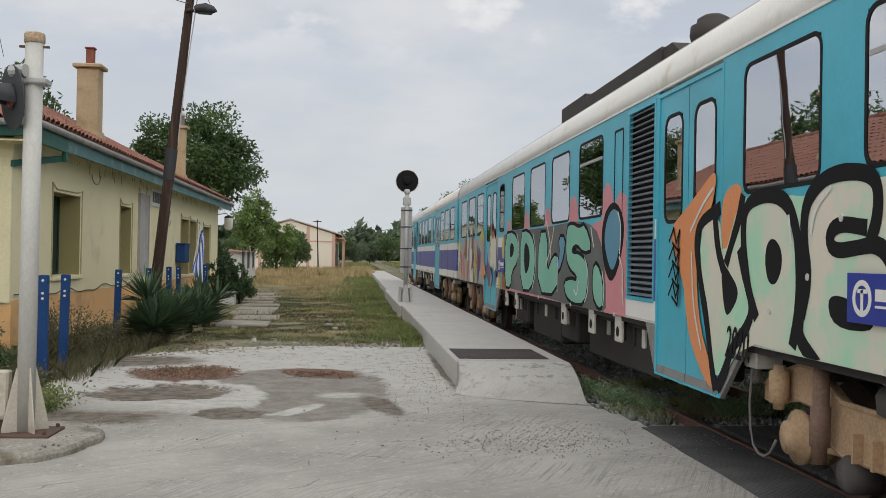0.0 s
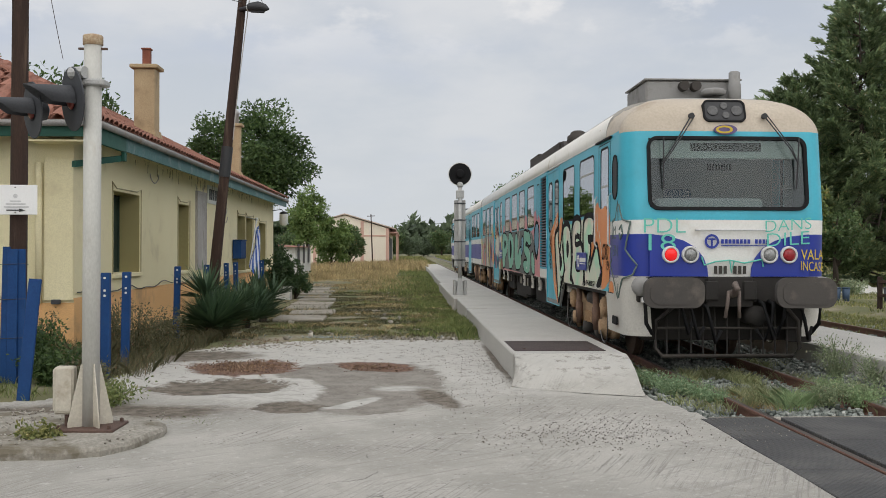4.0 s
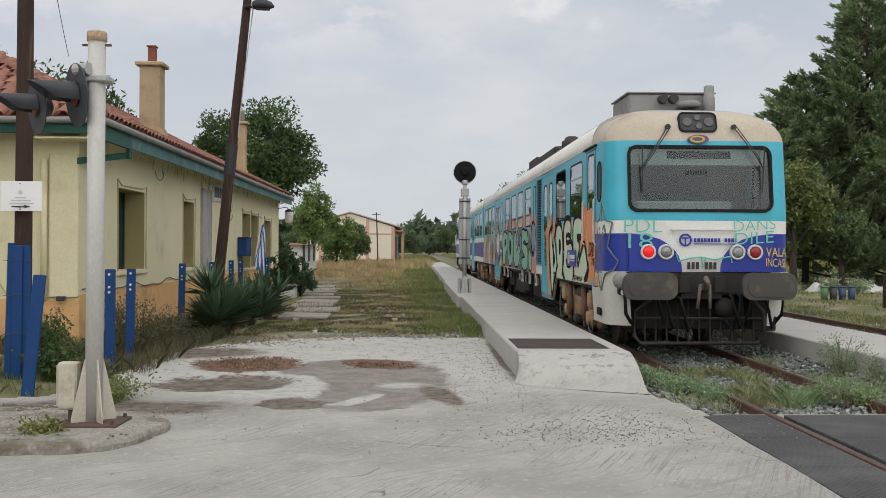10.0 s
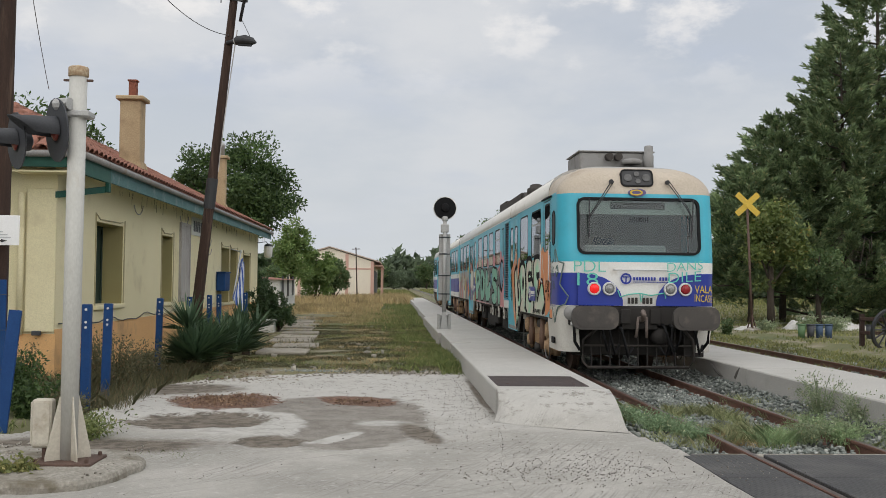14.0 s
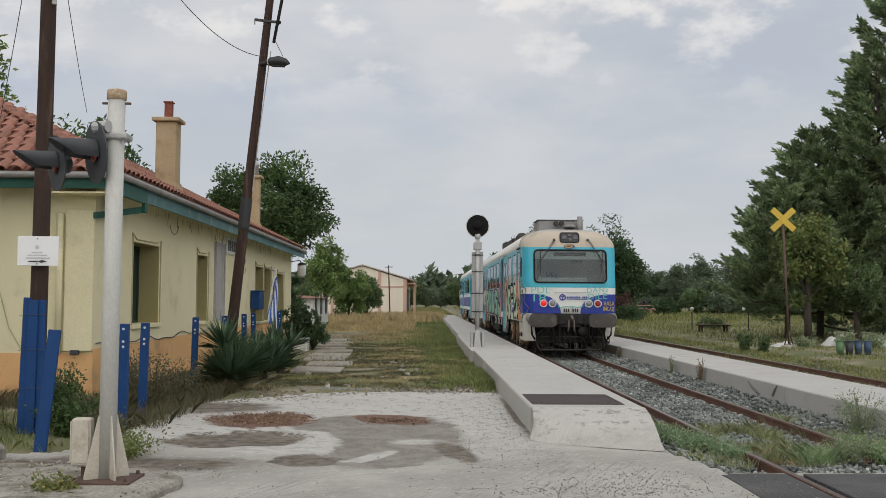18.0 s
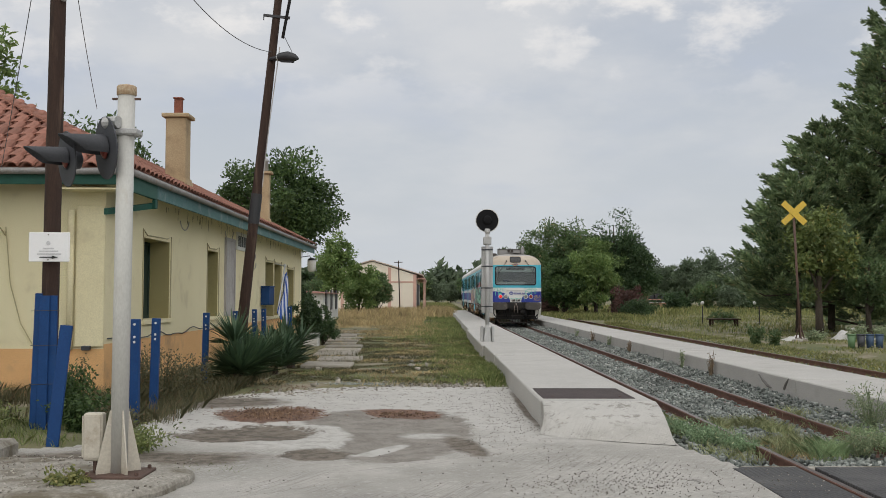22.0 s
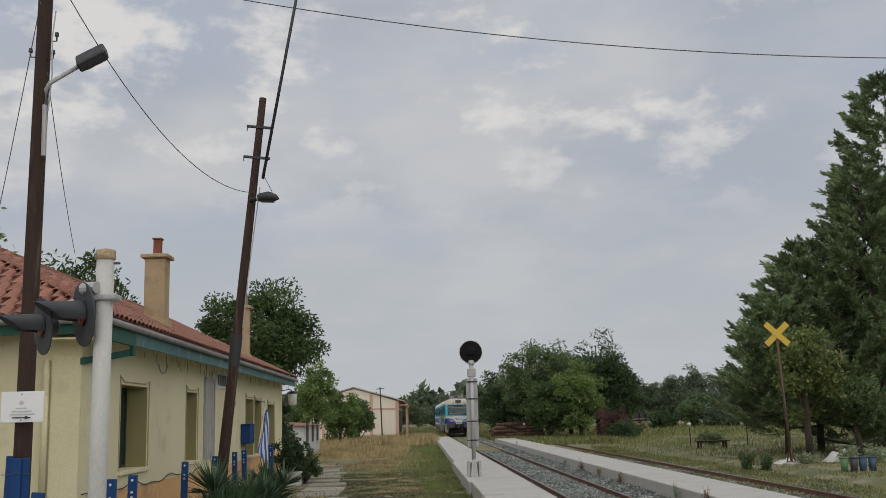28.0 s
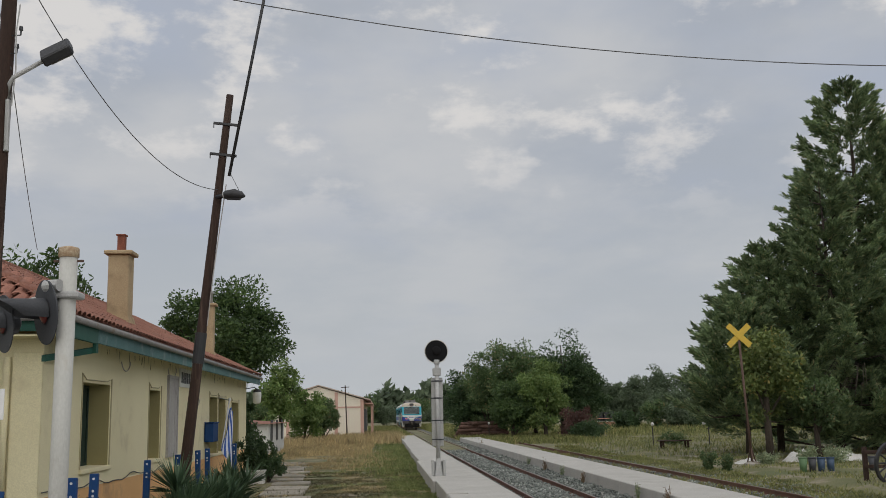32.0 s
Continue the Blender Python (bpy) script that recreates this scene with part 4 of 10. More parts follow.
    part("board", Build().box(WX + 0.002, WX + 0.05, 27.5, 28.6, 1.2, 3.22, 0.01), WOOD_WHITE, nb, "weathered white board with peeling paint")
    fr = Build()
    ring(fr, [(27.42, 1.12), (28.68, 1.12), (28.68, 3.30), (27.42, 3.30)], [(27.5, 1.2), (28.6, 1.2), (28.6, 3.22), (27.5, 3.22)], WX + 0.002, WX + 0.07, "x")
    part("frame", fr, WOOD_WHITE, nb)
    sg = thing("station_sign", "", "")
    sg.parent = st
    part("panel", Build().box(WX + 0.002, WX + 0.04, 29.0, 30.8, 3.03, 3.56, 0.008), WHITE_PAINT, sg, "white station name board")
    for k in range(6):
        y = 29.15 + k * 0.27
        part("letter_bar", Build().box(WX + 0.041, WX + 0.052, y, y + 0.17, 3.14, 3.45, 0.006), BLACK_PAINT, sg)
    rng = random.Random(12)
    GRIME = material("hanging_cobweb_grime", (0.30, 0.27, 0.19), (0.20, 0.18, 0.13), 8, 0.9, 0)
    for k in range(70):
        y = rng.uniform(21.0, 43.0)
        d = rng.uniform(0.05, 0.30)
        x = rng.uniform(WX + 0.01, ex - 0.08)
        part("grime_strand", Build().tube([(x, y, EAVE_Z - 0.30), (x + rng.uniform(-.02, .02), y + rng.uniform(-.03, .03), EAVE_Z - 0.30 - d)], rng.uniform(0.002, 0.005), 4), GRIME, st)
    for y0, z0, r in ((22.9, 3.45, 0.25), (31.6, 3.05, 0.3), (27.9, 3.55, 0.35), (31.8, 2.75, 0.22)):
        pts = [(WX + 0.03, y0 + 1.6 * r * math.cos(a), z0 - r * math.sin(a)) for a in np.linspace(0.1, 2.9, 9)]
        part("cable", Build().tube(pts, 0.012, 6), WOOD_WHITE, st, "slack pale cable loop")
    return st


build_station()

# ---- crossing mast with two lamps ----
RED_LENS = material("red_lens", (0.22, 0.04, 0.03), (0.16, 0.03, 0.025), 5, 0.25, 0.05)


DIRTY_CREAM = material("dirty_cream_steel", (0.60, 0.56, 0.47), (0.50, 0.46, 0.38), 3, 0.6, 0.05, 40, gr=0.9, stain=(0.30, 0.24, 0.17), stain_scale=4, stain_lo=0.55, stain_hi=0.75)


def build_crossing_signal():
    g = thing("crossing_signal", "white steel level-crossing mast with two dark hooded lamps", "signal", pose(-2.835, 9.0, 0.10))
    lean = 0.004
    part("pole", Build().tube([(0, 0, 0.0), (lean * 3.5, 0, 3.50)], 0.077, 20), MAST_WHITE, g, smooth=True)
    part("cap_collar", Build().lathe([(0.080, -0.09), (0.088, -0.085), (0.088, -0.01), (0.08, 0.0), (0.02, 0.015)], (lean * 3.5, 0, 3.52), n=20), material("rusty_cream", (0.55, 0.47, 0.33), (0.36, 0.22, 0.12), 8, 0.6, 0.2), g, "cream cap with a rusty band", smooth=True)
    part("clamp_bolt", Build().box(lean * 3.5 - 0.13, lean * 3.5 + 0.13, -0.012, 0.012, 3.39, 3.41, 0.004), RUST_STEEL, g)
    for a in range(4):
        q = Matrix.Rotation(radians(38 + 90 * a), 4, 'Z')
        fin = Build().add([q @ Vector(p) for p in ((0.06, -0.006, 0.02), (0.205, -0.006, 0.02), (0.205, -0.006, 0.06), (0.085, -0.006, 0.58), (0.06, -0.006, 0.58), (0.06, 0.006, 0.02), (0.205, 0.006, 0.02), (0.205, 0.006, 0.06), (0.085, 0.006, 0.58), (0.06, 0.006, 0.58))],
                          [(0, 1, 2, 3, 4), (9, 8, 7, 6, 5), (0, 5, 6, 1), (1, 6, 7, 2), (2, 7, 8, 3), (3, 8, 9, 4), (4, 9, 5, 0)])
        part("base_fin", fin, DIRTY_CREAM, g)
    part("base_plate", Build().box(-0.27, 0.27, -0.25, 0.25, -0.005, 0.025, 0.006), RUST_STEEL, g, "rusty base plate")
    for sx in (-1, 1):
        for sy in (-1, 1):
            part("bolt", Build().lathe([(0.018, 0.026), (0.018, 0.055), (0.010, 0.06)], (sx * 0.22, sy * 0.20, 0), n=6), RUST_STEEL, g)
    # two lamps on a bracket, backing discs and long hoods towards the road
    for i, (cx, cy, cz, rx_, hood) in enumerate(((-0.165, -0.02, 2.945, 1.0, 0.42), (-0.56, 0.10, 2.86, 0.90, 0.34))):
        yaw = radians(-53)
        m = Matrix.Translation((cx, cy, cz)) @ Matrix.Rotation(yaw, 4, 'Z') @ Matrix.Rotation(radians(5), 4, 'X') @ Matrix.Scale(rx_, 4)
        disc = Build()
        r = 0.285
        prof = [(r, 0.0), (r, 0.012), (r - 0.02, 0.02)]
        disc.lathe([(0.02, 0.0)] + prof + [(0.02, 0.02)], n=28, axis="y")
        lamp = part("lamp_head", Build().lathe([(0.04, 0.16), (0.10, 0.13), (0.115, 0.03), (0.115, 0.0)], axis="y", n=20), DARK_GREY, g, smooth=True, at=m)
        part("backing_disc", disc, DARK_GREY, lamp, "round dark grey backing disc")
        part("lens", Build().lathe([(0.098, -0.012), (0.07, -0.03), (0.02, -0.036)], axis="y", n=20), RED_LENS, lamp, "unlit red lens", smooth=True)
        hb = Build()
        n = 12
        vs = []
        for s in (0, 1):
            for k in range(n + 1):
                a = radians(-25 + 230 * k / n)
                L = -0.01 - s * (0.20 + 0.20 * (math.sin(a) + 0.42) / 1.42)
                for rr in (0.125, 0.118):
                    vs.append((rr * math.cos(a) * (1 - 0.10 * s), L, rr * math.sin(a) * (1 - 0.10 * s) + 0.02 * s))
        w = 2 * (n + 1)
        fs = []
        for k in range(n):
            fs += [(2 * k, 2 * k + 2, w + 2 * k + 2, w + 2 * k), (2 * k + 1, w + 2 * k + 1, w + 2 * k + 3, 2 * k + 3), (w + 2 * k, w + 2 * k + 2, w + 2 * k + 3, w + 2 * k + 1)]
        hb.add(vs, fs)
        part("hood", hb, DARK_GREY, lamp, "long dark sun hood", smooth=True)
    part("bracket", Build().tube([(0.03, 0, 3.10), (-0.12, 0.08, 3.11), (-0.46, 0.24, 3.06), (-0.52, 0.22, 2.9)], 0.028, 10), MAST_WHITE, g, smooth=True)
    part("clamp", Build().box(-0.10, 0.14, -0.10, 0.10, 3.06, 3.12, 0.02), GALV, g, "grey pipe clamp")
    part("clamp", Build().tube([(-0.16, -0.05, 3.17), (-0.02, -0.11, 3.17)], 0.055, 10), GALV, g)
    box = part("junction_box", Build().box(-0.305, -0.135, -0.06, 0.06, 0.13, 0.555, 0.015), DIRTY_CREAM, g, "pale junction box at the foot")
    part("box_lid", Build().box(-0.32, -0.306, -0.045, 0.045, 0.16, 0.53, 0.004), DIRTY_CREAM, box)
    part("box_lid", Build().box(-0.29, -0.15, -0.068, -0.061, 0.16, 0.53, 0.003), DIRTY_CREAM, box)
    part("conduit", Build().tube([(-0.20, 0, 0.0), (-0.20, 0, 0.132)], 0.03, 8), RUST_STEEL, box)
    return g


build_crossing_signal()
def build_plinth():
    """Crumbling slab: a ragged rim, rounded where it is worn, with loose chips on it."""
    line = [(-6.2, 10.3), (-4.6, 10.12), (-3.8, 10.0), (-2.9, 9.82), (-2.42, 9.68), (-2.27, 9.45), (-2.22, 9.1), (-2.3, 8.55), (-2.5, 8.22), (-2.9, 8.12), (-3.4, 8.15), (-6.2, 8.0)]
    rim = []
    for (ax, ay), (bx, by) in zip(line, line[1:] + line[:1]):
        n = max(2, int(math.hypot(bx - ax, by - ay) / 0.07))
        for k in range(n):
            x, y = ax + (bx - ax) * k / n, ay + (by - ay) * k / n
            d = 0.045 * noise.noise(Vector((x * 3.1, y * 3.1, 1.0))) + 0.02 * noise.noise(Vector((x * 11, y * 11, 4.0)))
            rim.append((x + d, y + d))
    n = len(rim)
    cx, cy = -3.6, 9.1
    rings = ((1.0, -0.1), (1.0, 0.045), (0.985, 0.078), (0.94, 0.092), (0.85, 0.097))
    vs = [(cx + (x - cx) * q, cy + (y - cy) * q, z + (0.016 * noise.noise(Vector((x * 6, y * 6, q * 9))) if z > 0 else 0)) for q, z in rings for x, y in rim]
    fs = [(r * n + k, r * n + (k + 1) % n, (r + 1) * n + (k + 1) % n, (r + 1) * n + k) for r in range(len(rings) - 1) for k in range(n)]
    fs.append(tuple((len(rings) - 1) * n + k for k in range(n)))
    single("concrete_plinth", Build().add(vs, fs), OLD_CONCRETE, "old crumbling concrete plinth under the mast", "plinth", kind="structure")


build_plinth()


# ---- wooden poles, lamps, wires ----
def build_pole_front():
    g = thing("utility_pole", "leaning dark wooden pole with iron crossarms", "pole")
    foot, top = Vector((-4.385, 22.1, -0.2)), Vector((-3.435, 22.1, 9.38))
    pts = [foot.lerp(top, k / 8) for k in range(9)]
    part("shaft", Build().tube(pts, [0.128 - 0.006 * k for k in range(9)], 14), WOOD_POLE, g, smooth=True)
    part("sleeve", Build().tube([foot.lerp(top, 0.365), foot.lerp(top, 0.435)], 0.125, 14), BLACK_PAINT, g, "black sleeve round the shaft")
    for t, z in ((0.927, 8.67), (0.853, 7.96)):
        c = foot.lerp(top, t)
        part("crossarm", Build().box(-0.30, 0.30, -0.10, -0.06, -0.03, 0.03, 0.006, Matrix.Translation((c.x + 0.02, c.y, z)) @ Matrix.Rotation(radians(6), 4, 'Y')), BLACK_PAINT, g, "short black iron crossarm")
        for s in (-0.27, 0.27):
            part("insulator_pin", Build().tube([(c.x + s, c.y - 0.08, z + 0.02), (c.x + s, c.y - 0.08, z - 0.08)], 0.012, 6), BLACK_PAINT, g)
    part("rod", Build().tube([(-3.41, 21.98, 7.46), (-2.30, 21.98, 13.8)], 0.035, 8), BLACK_PAINT, g, "thin black rod clamped to the crossarms", smooth=True)
    lamp = part("street_lamp_head", Build().tube([(-3.70, 22.0, 6.98), (-3.55, 21.96, 7.0), (-3.46, 21.95, 7.02), (-3.28, 21.9, 7.03), (-3.12, 21.86, 6.99), (-3.03, 21.84, 6.96)], [0.04, 0.055, 0.10, 0.115, 0.085, 0.02], 12), BLACK_PAINT, g, "black street lamp head", smooth=True)
    part("lens", Build().tube([(-3.43, 21.93, 6.95), (-3.14, 21.87, 6.92)], [0.05, 0.045], 8), DARK_GREY, lamp)
    part("collar", Build().tube([(-3.53, 21.955, 7.0), (-3.47, 21.95, 7.01)], 0.075, 12), GALV, lamp)
    part("lamp_wire", Build().tube([(-3.40, 21.98, 7.55), (-3.18, 21.9, 7.12)], 0.007, 5), BLACK_PAINT, g)
    pts = [foot.lerp(top, t) + Vector((0.15 + 0.03 * math.sin(9 * t), -0.10, 0)) for t in (0.45, 0.5, 0.56, 0.62, 0.68, 0.74, 0.78)]
    part("riser_cable", Build().tube(pts, 0.012, 6), WOOD_WHITE, g, "pale cable up the shaft")


def build_pole_side():
    g = thing("utility_pole", "dark wooden pole boxed in blue planks with a lamp", "pole")
    foot, top = Vector((-5.066, 13.1, -0.2)), Vector((-5.01, 13.1, 9.6))
    part("shaft", Build().tube([foot.lerp(top, k / 6) for k in range(7)], [0.115 - 0.004 * k for k in range(7)], 14), WOOD_POLE, g, smooth=True)
    # blue planks wired round the foot
    for x0, x1, y, z, tl in ((-5.235, -5.145, 12.95, 1.73, 1.5), (-5.14, -5.01, 12.93, 1.70, 0.6), (-5.005, -4.90, 12.96, 1.70, -0.3)):
        part("plank", Build().box(x0, x1, y - 0.02, y + 0.02, -0.1, z, 0.006, Matrix.Translation(((x0 + x1) / 2, 0, 0)) @ Matrix.Rotation(radians(tl), 4, 'Y') @ Matrix.Translation((-(x0 + x1) / 2, 0, 0))), BLUE_PAINT, g, "blue painted plank")
    for z in (0.55, 1.05, 1.5):
        part("wire_tie", Build().tube([(-5.24, 12.98, z), (-5.23, 12.905, z), (-4.90, 12.905, z + 0.01), (-4.89, 13.0, z)], 0.004, 5), DARK_GREY, g)
    arm = [(-4.915, 13.0, 6.30), (-4.905, 12.95, 6.50), (-4.85, 12.93, 6.58), (-4.40, 12.9, 6.84)]
    part("lamp_arm", Build().tube(arm, 0.03, 8), GALV, g, "grey bent steel lamp arm", smooth=True)
    part("arm_foot", Build().tube([(-4.92, 13.0, 5.6), (-4.93, 13.0, 6.30)], 0.035, 8), GALV, g)
    m = Matrix.Translation((-4.265, 12.9, 6.885)) @ Matrix.Rotation(radians(-28), 4, 'Y') @ Matrix.Rotation(radians(42), 4, 'X')
    head = part("lamp_head", Build().box(-0.22, 0.19, -0.17, 0.17, -0.03, 0.11, 0.02, m), BLACK_PAINT, g, "square dark lamp head")
    part("diffuser", Build().box(-0.14, 0.16, -0.13, 0.13, -0.045, -0.031, 0.005, m), GALV, head)
    for z, dx in ((6.95, 0.12), (7.2, 0.16), (6.98, -0.18)):
        part("insulator", Build().lathe([(0.012, 0), (0.012, 0.06), (0.03, 0.07), (0.025, 0.12)], (-4.98 + dx, 13.02, z), n=8), DARK_GREY, g)
        part("pin", Build().tube([(-4.98, 13.05, z), (-4.98 + dx, 13.02, z)], 0.008, 5), BLACK_PAINT, g)
    part("riser_cable", Build().tube([(-4.82, 12.95, 7.6), (-4.85, 12.94, 7.2), (-4.83, 12.94, 6.7), (-4.86, 12.94, 6.2)], 0.01, 5), GALV, g)
    # small white notice with an arrow
    s = part("notice", Build().box(-5.275, -4.748, 12.905, 12.925, 2.14, 2.522, 0.004), material("clean_white_sheet", (0.82, 0.82, 0.82), (0.78, 0.78, 0.78), 2, 0.5, 0, gr=0.97), g, "small white direction notice")
    part("arrow", Build().prism([(-5.13, 2.190), (-4.97, 2.190), (-4.97, 2.176), (-4.89, 2.197), (-4.97, 2.218), (-4.97, 2.204), (-5.13, 2.204)], 12.895, 12.903, "y"), BLACK_PAINT, s)
    FAINT = material("faint_grey_print", (0.66, 0.66, 0.67), None, 3, 0.7, 0)
    for x0, x1, z in ((-5.14, -4.89, 2.275), (-5.16, -4.85, 2.238), (-5.09, -4.95, 2.312)):
        part("text_bar", Build().box(x0, x1, 12.899, 12.904, z - 0.009, z + 0.009), FAINT, s)
    part("emblem", Build().lathe([(0.028, 12.899), (0.028, 12.904)], (-5.02, 0, 2.38), "y", 12), FAINT, s)
    for z in (2.49, 2.165):
        part("notice_screw", Build().lathe([(0.008, 12.89), (0.008, 12.9055)], (-5.02, 0, z), "y", 6), BLACK_PAINT, s)


build_pole_front()
build_pole_side()
WIRE = material("wire", (0.10, 0.10, 0.105), (0.14, 0.14, 0.145), 5, 0.5, 0)


def wire(a, c, sag, r, label, n=24):
    pts = [Vector(a).lerp(Vector(c), k / n) - Vector((0, 0, 4 * sag * (k / n) * (1 - k / n))) for k in range(n + 1)]
    return single("overhead_wire", Build().tube(pts, r, 6), WIRE, label, "wire", smooth=True)


wire((-4.92, 13.05, 8.25), (-3.66, 22.0, 7.15), 0.75, 0.008, "slack grey wire slung between two poles")
wire((-4.92, 13.0, 6.75), (-7.02, 20.5, 5.57), 0.12, 0.006, "grey service wire running down to the roof")
wire((-5.05, 13.0, 7.75), (-7.4, 16.9, 3.86), 0.1, 0.006, "grey service wire running down to the eave")
wire((-16.0, 22.0, 14.87), (30.0, 22.0, 11.60), 2.93, 0.012, "thin black wire crossing high over the track", 48)
single("plank", Build().box(-0.072, 0.072, -0.02, 0.02, -0.12, 1.36, 0.006, Matrix.Translation((-4.425, 11.62, 0)) @ Matrix.Rotation(radians(4.2), 4, 'Y') @ Matrix.Rotation(radians(-4), 4, 'X')), BLUE_PAINT, "blue painted plank leaning by the pole", "plank")


# ---- blue posts along the station front ----
def blue_post(x, y, h, w=0.14):
    g = thing("fence_post", "blue painted steel post with white-rimmed holes", "post", pose(x, y, -0.08), group="blue posts along the station")
    part("post", Build().box(-w / 2, w / 2, -0.05, 0.05, 0, h, 0.008), BLUE_PAINT, g)
    for z in (h - 0.07, h - 0.24, h - 0.31):
        part("hole_rim", Build().lathe([(0.018, -0.056), (0.018, -0.051)], (0.0, 0, z), "y", 10), WHITE_PAINT, g)
    return g


p0 = blue_post(-4.08, 13.6, 1.46, 0.12)
for x, y in ((-4.20, 14.95), (-4.5, 19.55)):
    copy_thing(p0, pose(x, y, -0.10, 0, 1.0, 4))
for x, y in ((-4.55, 22.9), (-4.62, 25.7), (-4.62, 27.1), (-4.62, 32.0)):
    copy_thing(p0, pose(x, y, -0.12, 0, -0.8, -3))


MATT_BLACK = material("matt_black", (0.010, 0.010, 0.011), (0.014, 0.014, 0.015), 3, 0.85, 0.05, spec=0.2)
# ---- railway signal on the platform (seen from behind) ----
def build_rail_signal():
    g = thing("railway_signal", "grey steel signal post with round black head", "signal", pose(1.60, 29.7, 0.335))
    part("pole", Build().tube([(0, 0, 0), (0.0, 0, 3.32)], 0.062, 16), GALV, g, smooth=True)
    part("base", Build().box(-0.20, -0.125, -0.12, 0.12, 0, 0.46, 0.008).box(0.125, 0.20, -0.12, 0.12, 0, 0.46, 0.008).box(-0.124, 0.124, 0.06, 0.10, 0, 0.42, 0.006), GALV, g, "grey steel foot cheeks")
    part("foot_fin", Build().add([(-0.115, -0.13, 0), (0.115, -0.13, 0), (0.055, -0.075, 0.50), (-0.055, -0.075, 0.50), (-0.115, 0.05, 0), (0.115, 0.05, 0), (0.055, 0.05, 0.50), (-0.055, 0.05, 0.50)], [(0, 1, 2, 3), (7, 6, 5, 4), (0, 4, 5, 1), (1, 5, 6, 2), (2, 6, 7, 3), (3, 7, 4, 0)]), GALV, g, "tapered grey foot")
    part("relay_box", Build().box(-0.17, 0.17, 0.07, 0.20, 0.85, 2.85, 0.012), GALV, g, "tall narrow grey case behind the pole")
    part("head_box", Build().box(-0.12, 0.12, -0.07, 0.16, 2.90, 3.14, 0.015), GALV, g)
    for z in (1.05, 1.6, 2.25, 2.75):
        part("band", Build().lathe([(0.072, z - 0.02), (0.075, z - 0.015), (0.075, z + 0.015), (0.072, z + 0.02)], n=16), DARK_GREY, g)
        part("band_strap", Build().box(-0.175, 0.175, 0.05, 0.075, z - 0.015, z + 0.015, 0.003), DARK_GREY, g)
    part("neck", Build().lathe([(0.075, 3.24), (0.085, 3.26), (0.085, 3.36), (0.06, 3.38)], n=14), GALV, g, smooth=True)
    head = part("head_disc", Build().lathe([(0.02, 0.0), (0.325, 0.0), (0.335, 0.02), (0.335, 0.05), (0.30, 0.06)], (0, 0.06, 3.63), "y", 36), MATT_BLACK, g, "round black signal head seen from behind")
    rim = Build()
    n = 36
    ring(rim, [(0.355 * math.cos(2 * math.pi * k / n), 3.63 + 0.355 * math.sin(2 * math.pi * k / n)) for k in range(n)], [(0.333 * math.cos(2 * math.pi * k / n), 3.63 + 0.333 * math.sin(2 * math.pi * k / n)) for k in range(n)], 0.075, 0.10, "y")
    part("rim", rim, WHITE_PAINT, head, "white rim")
    part("lamp_case", Build().lathe([(0.10, -0.02), (0.13, 0.0), (0.13, 0.06)], (0, 0.0, 3.65), "y", 18), MATT_BLACK, head, smooth=True)


build_rail_signal()


# ---- yellow X sign on a rusty post ----
def build_cross_sign():
    YELLOW = material("yellow_sign", (0.72, 0.50, 0.06), (0.62, 0.42, 0.05), 4, 0.5, 0.05, stain=(0.5, 0.36, 0.10), stain_scale=4)
    g = thing("cross_sign", "yellow X-shaped railway sign on a rusty post", "sign", pose(13.85, 37.6, -0.05))
    part("post", Build().tube([(0.08, 0, 0), (-0.12, 0, 5.0)], 0.045, 10), RUST_STEEL, g, smooth=True)
    for a in range(3):
        q = radians(120 * a + 20)
        part("foot_brace", Build().tube([(0.08 + 0.22 * math.cos(q), 0.22 * math.sin(q), 0), (0.06, 0, 0.75)], 0.025, 6), RUST_STEEL, g)
    for s in (1, -1):
        part("arm", Build().box(-0.58, 0.58, -0.012 - 0.012 * s, -0.002 - 0.012 * s, -0.115, 0.115, 0.003, Matrix.Translation((-0.12, -0.05, 4.93)) @ Matrix.Rotation(radians(43 * s), 4, 'Y')), YELLOW, g, "yellow painted board")
    part("footing", Build().lathe([(0.36, 0), (0.32, 0.12), (0.12, 0.2)], (0.08, 0, -0.02), n=10), OLD_CONCRETE, g)


build_cross_sign()

# ---- two-car diesel railcar ----
TEAL = material("teal_livery", (0.060, 0.455, 0.60), (0.052, 0.415, 0.545), 0.6, 0.28, 0.01, 40, stain=(0.05, 0.34, 0.44), stain_scale=1.3, stain_lo=0.5, gr=0.96)
LIVERY_WHITE = material("livery_white", (0.82, 0.81, 0.78), (0.75, 0.74, 0.70), 0.8, 0.35, 0.01, 40, stain=(0.56, 0.51, 0.43), stain_scale=1.6, stain_lo=0.57, gr=0.95)
CREAM = material("dirty_cream", (0.54, 0.47, 0.38), (0.48, 0.41, 0.325), 1.2, 0.45, 0.02, 30, stain=(0.34, 0.26, 0.18), stain_scale=2.2, stain_lo=0.56, gr=0.88)
LIVERY_BLUE = material("livery_blue", (0.020, 0.045, 0.34), (0.018, 0.038, 0.29), 0.8, 0.3, 0.01, 40, stain=(0.04, 0.05, 0.22), stain_scale=1.4, gr=0.95)
VIOLET_BLUE = material("faded_violet_blue", (0.085, 0.09, 0.36), (0.07, 0.075, 0.30), 0.8, 0.35, 0.01, 40, gr=0.95)
SKIRT = material("grey_skirt", (0.62, 0.60, 0.55), (0.53, 0.51, 0.46), 1.2, 0.45, 0.02, 40, stain=(0.33, 0.28, 0.22), stain_scale=2.0, stain_lo=0.6, gr=0.92)
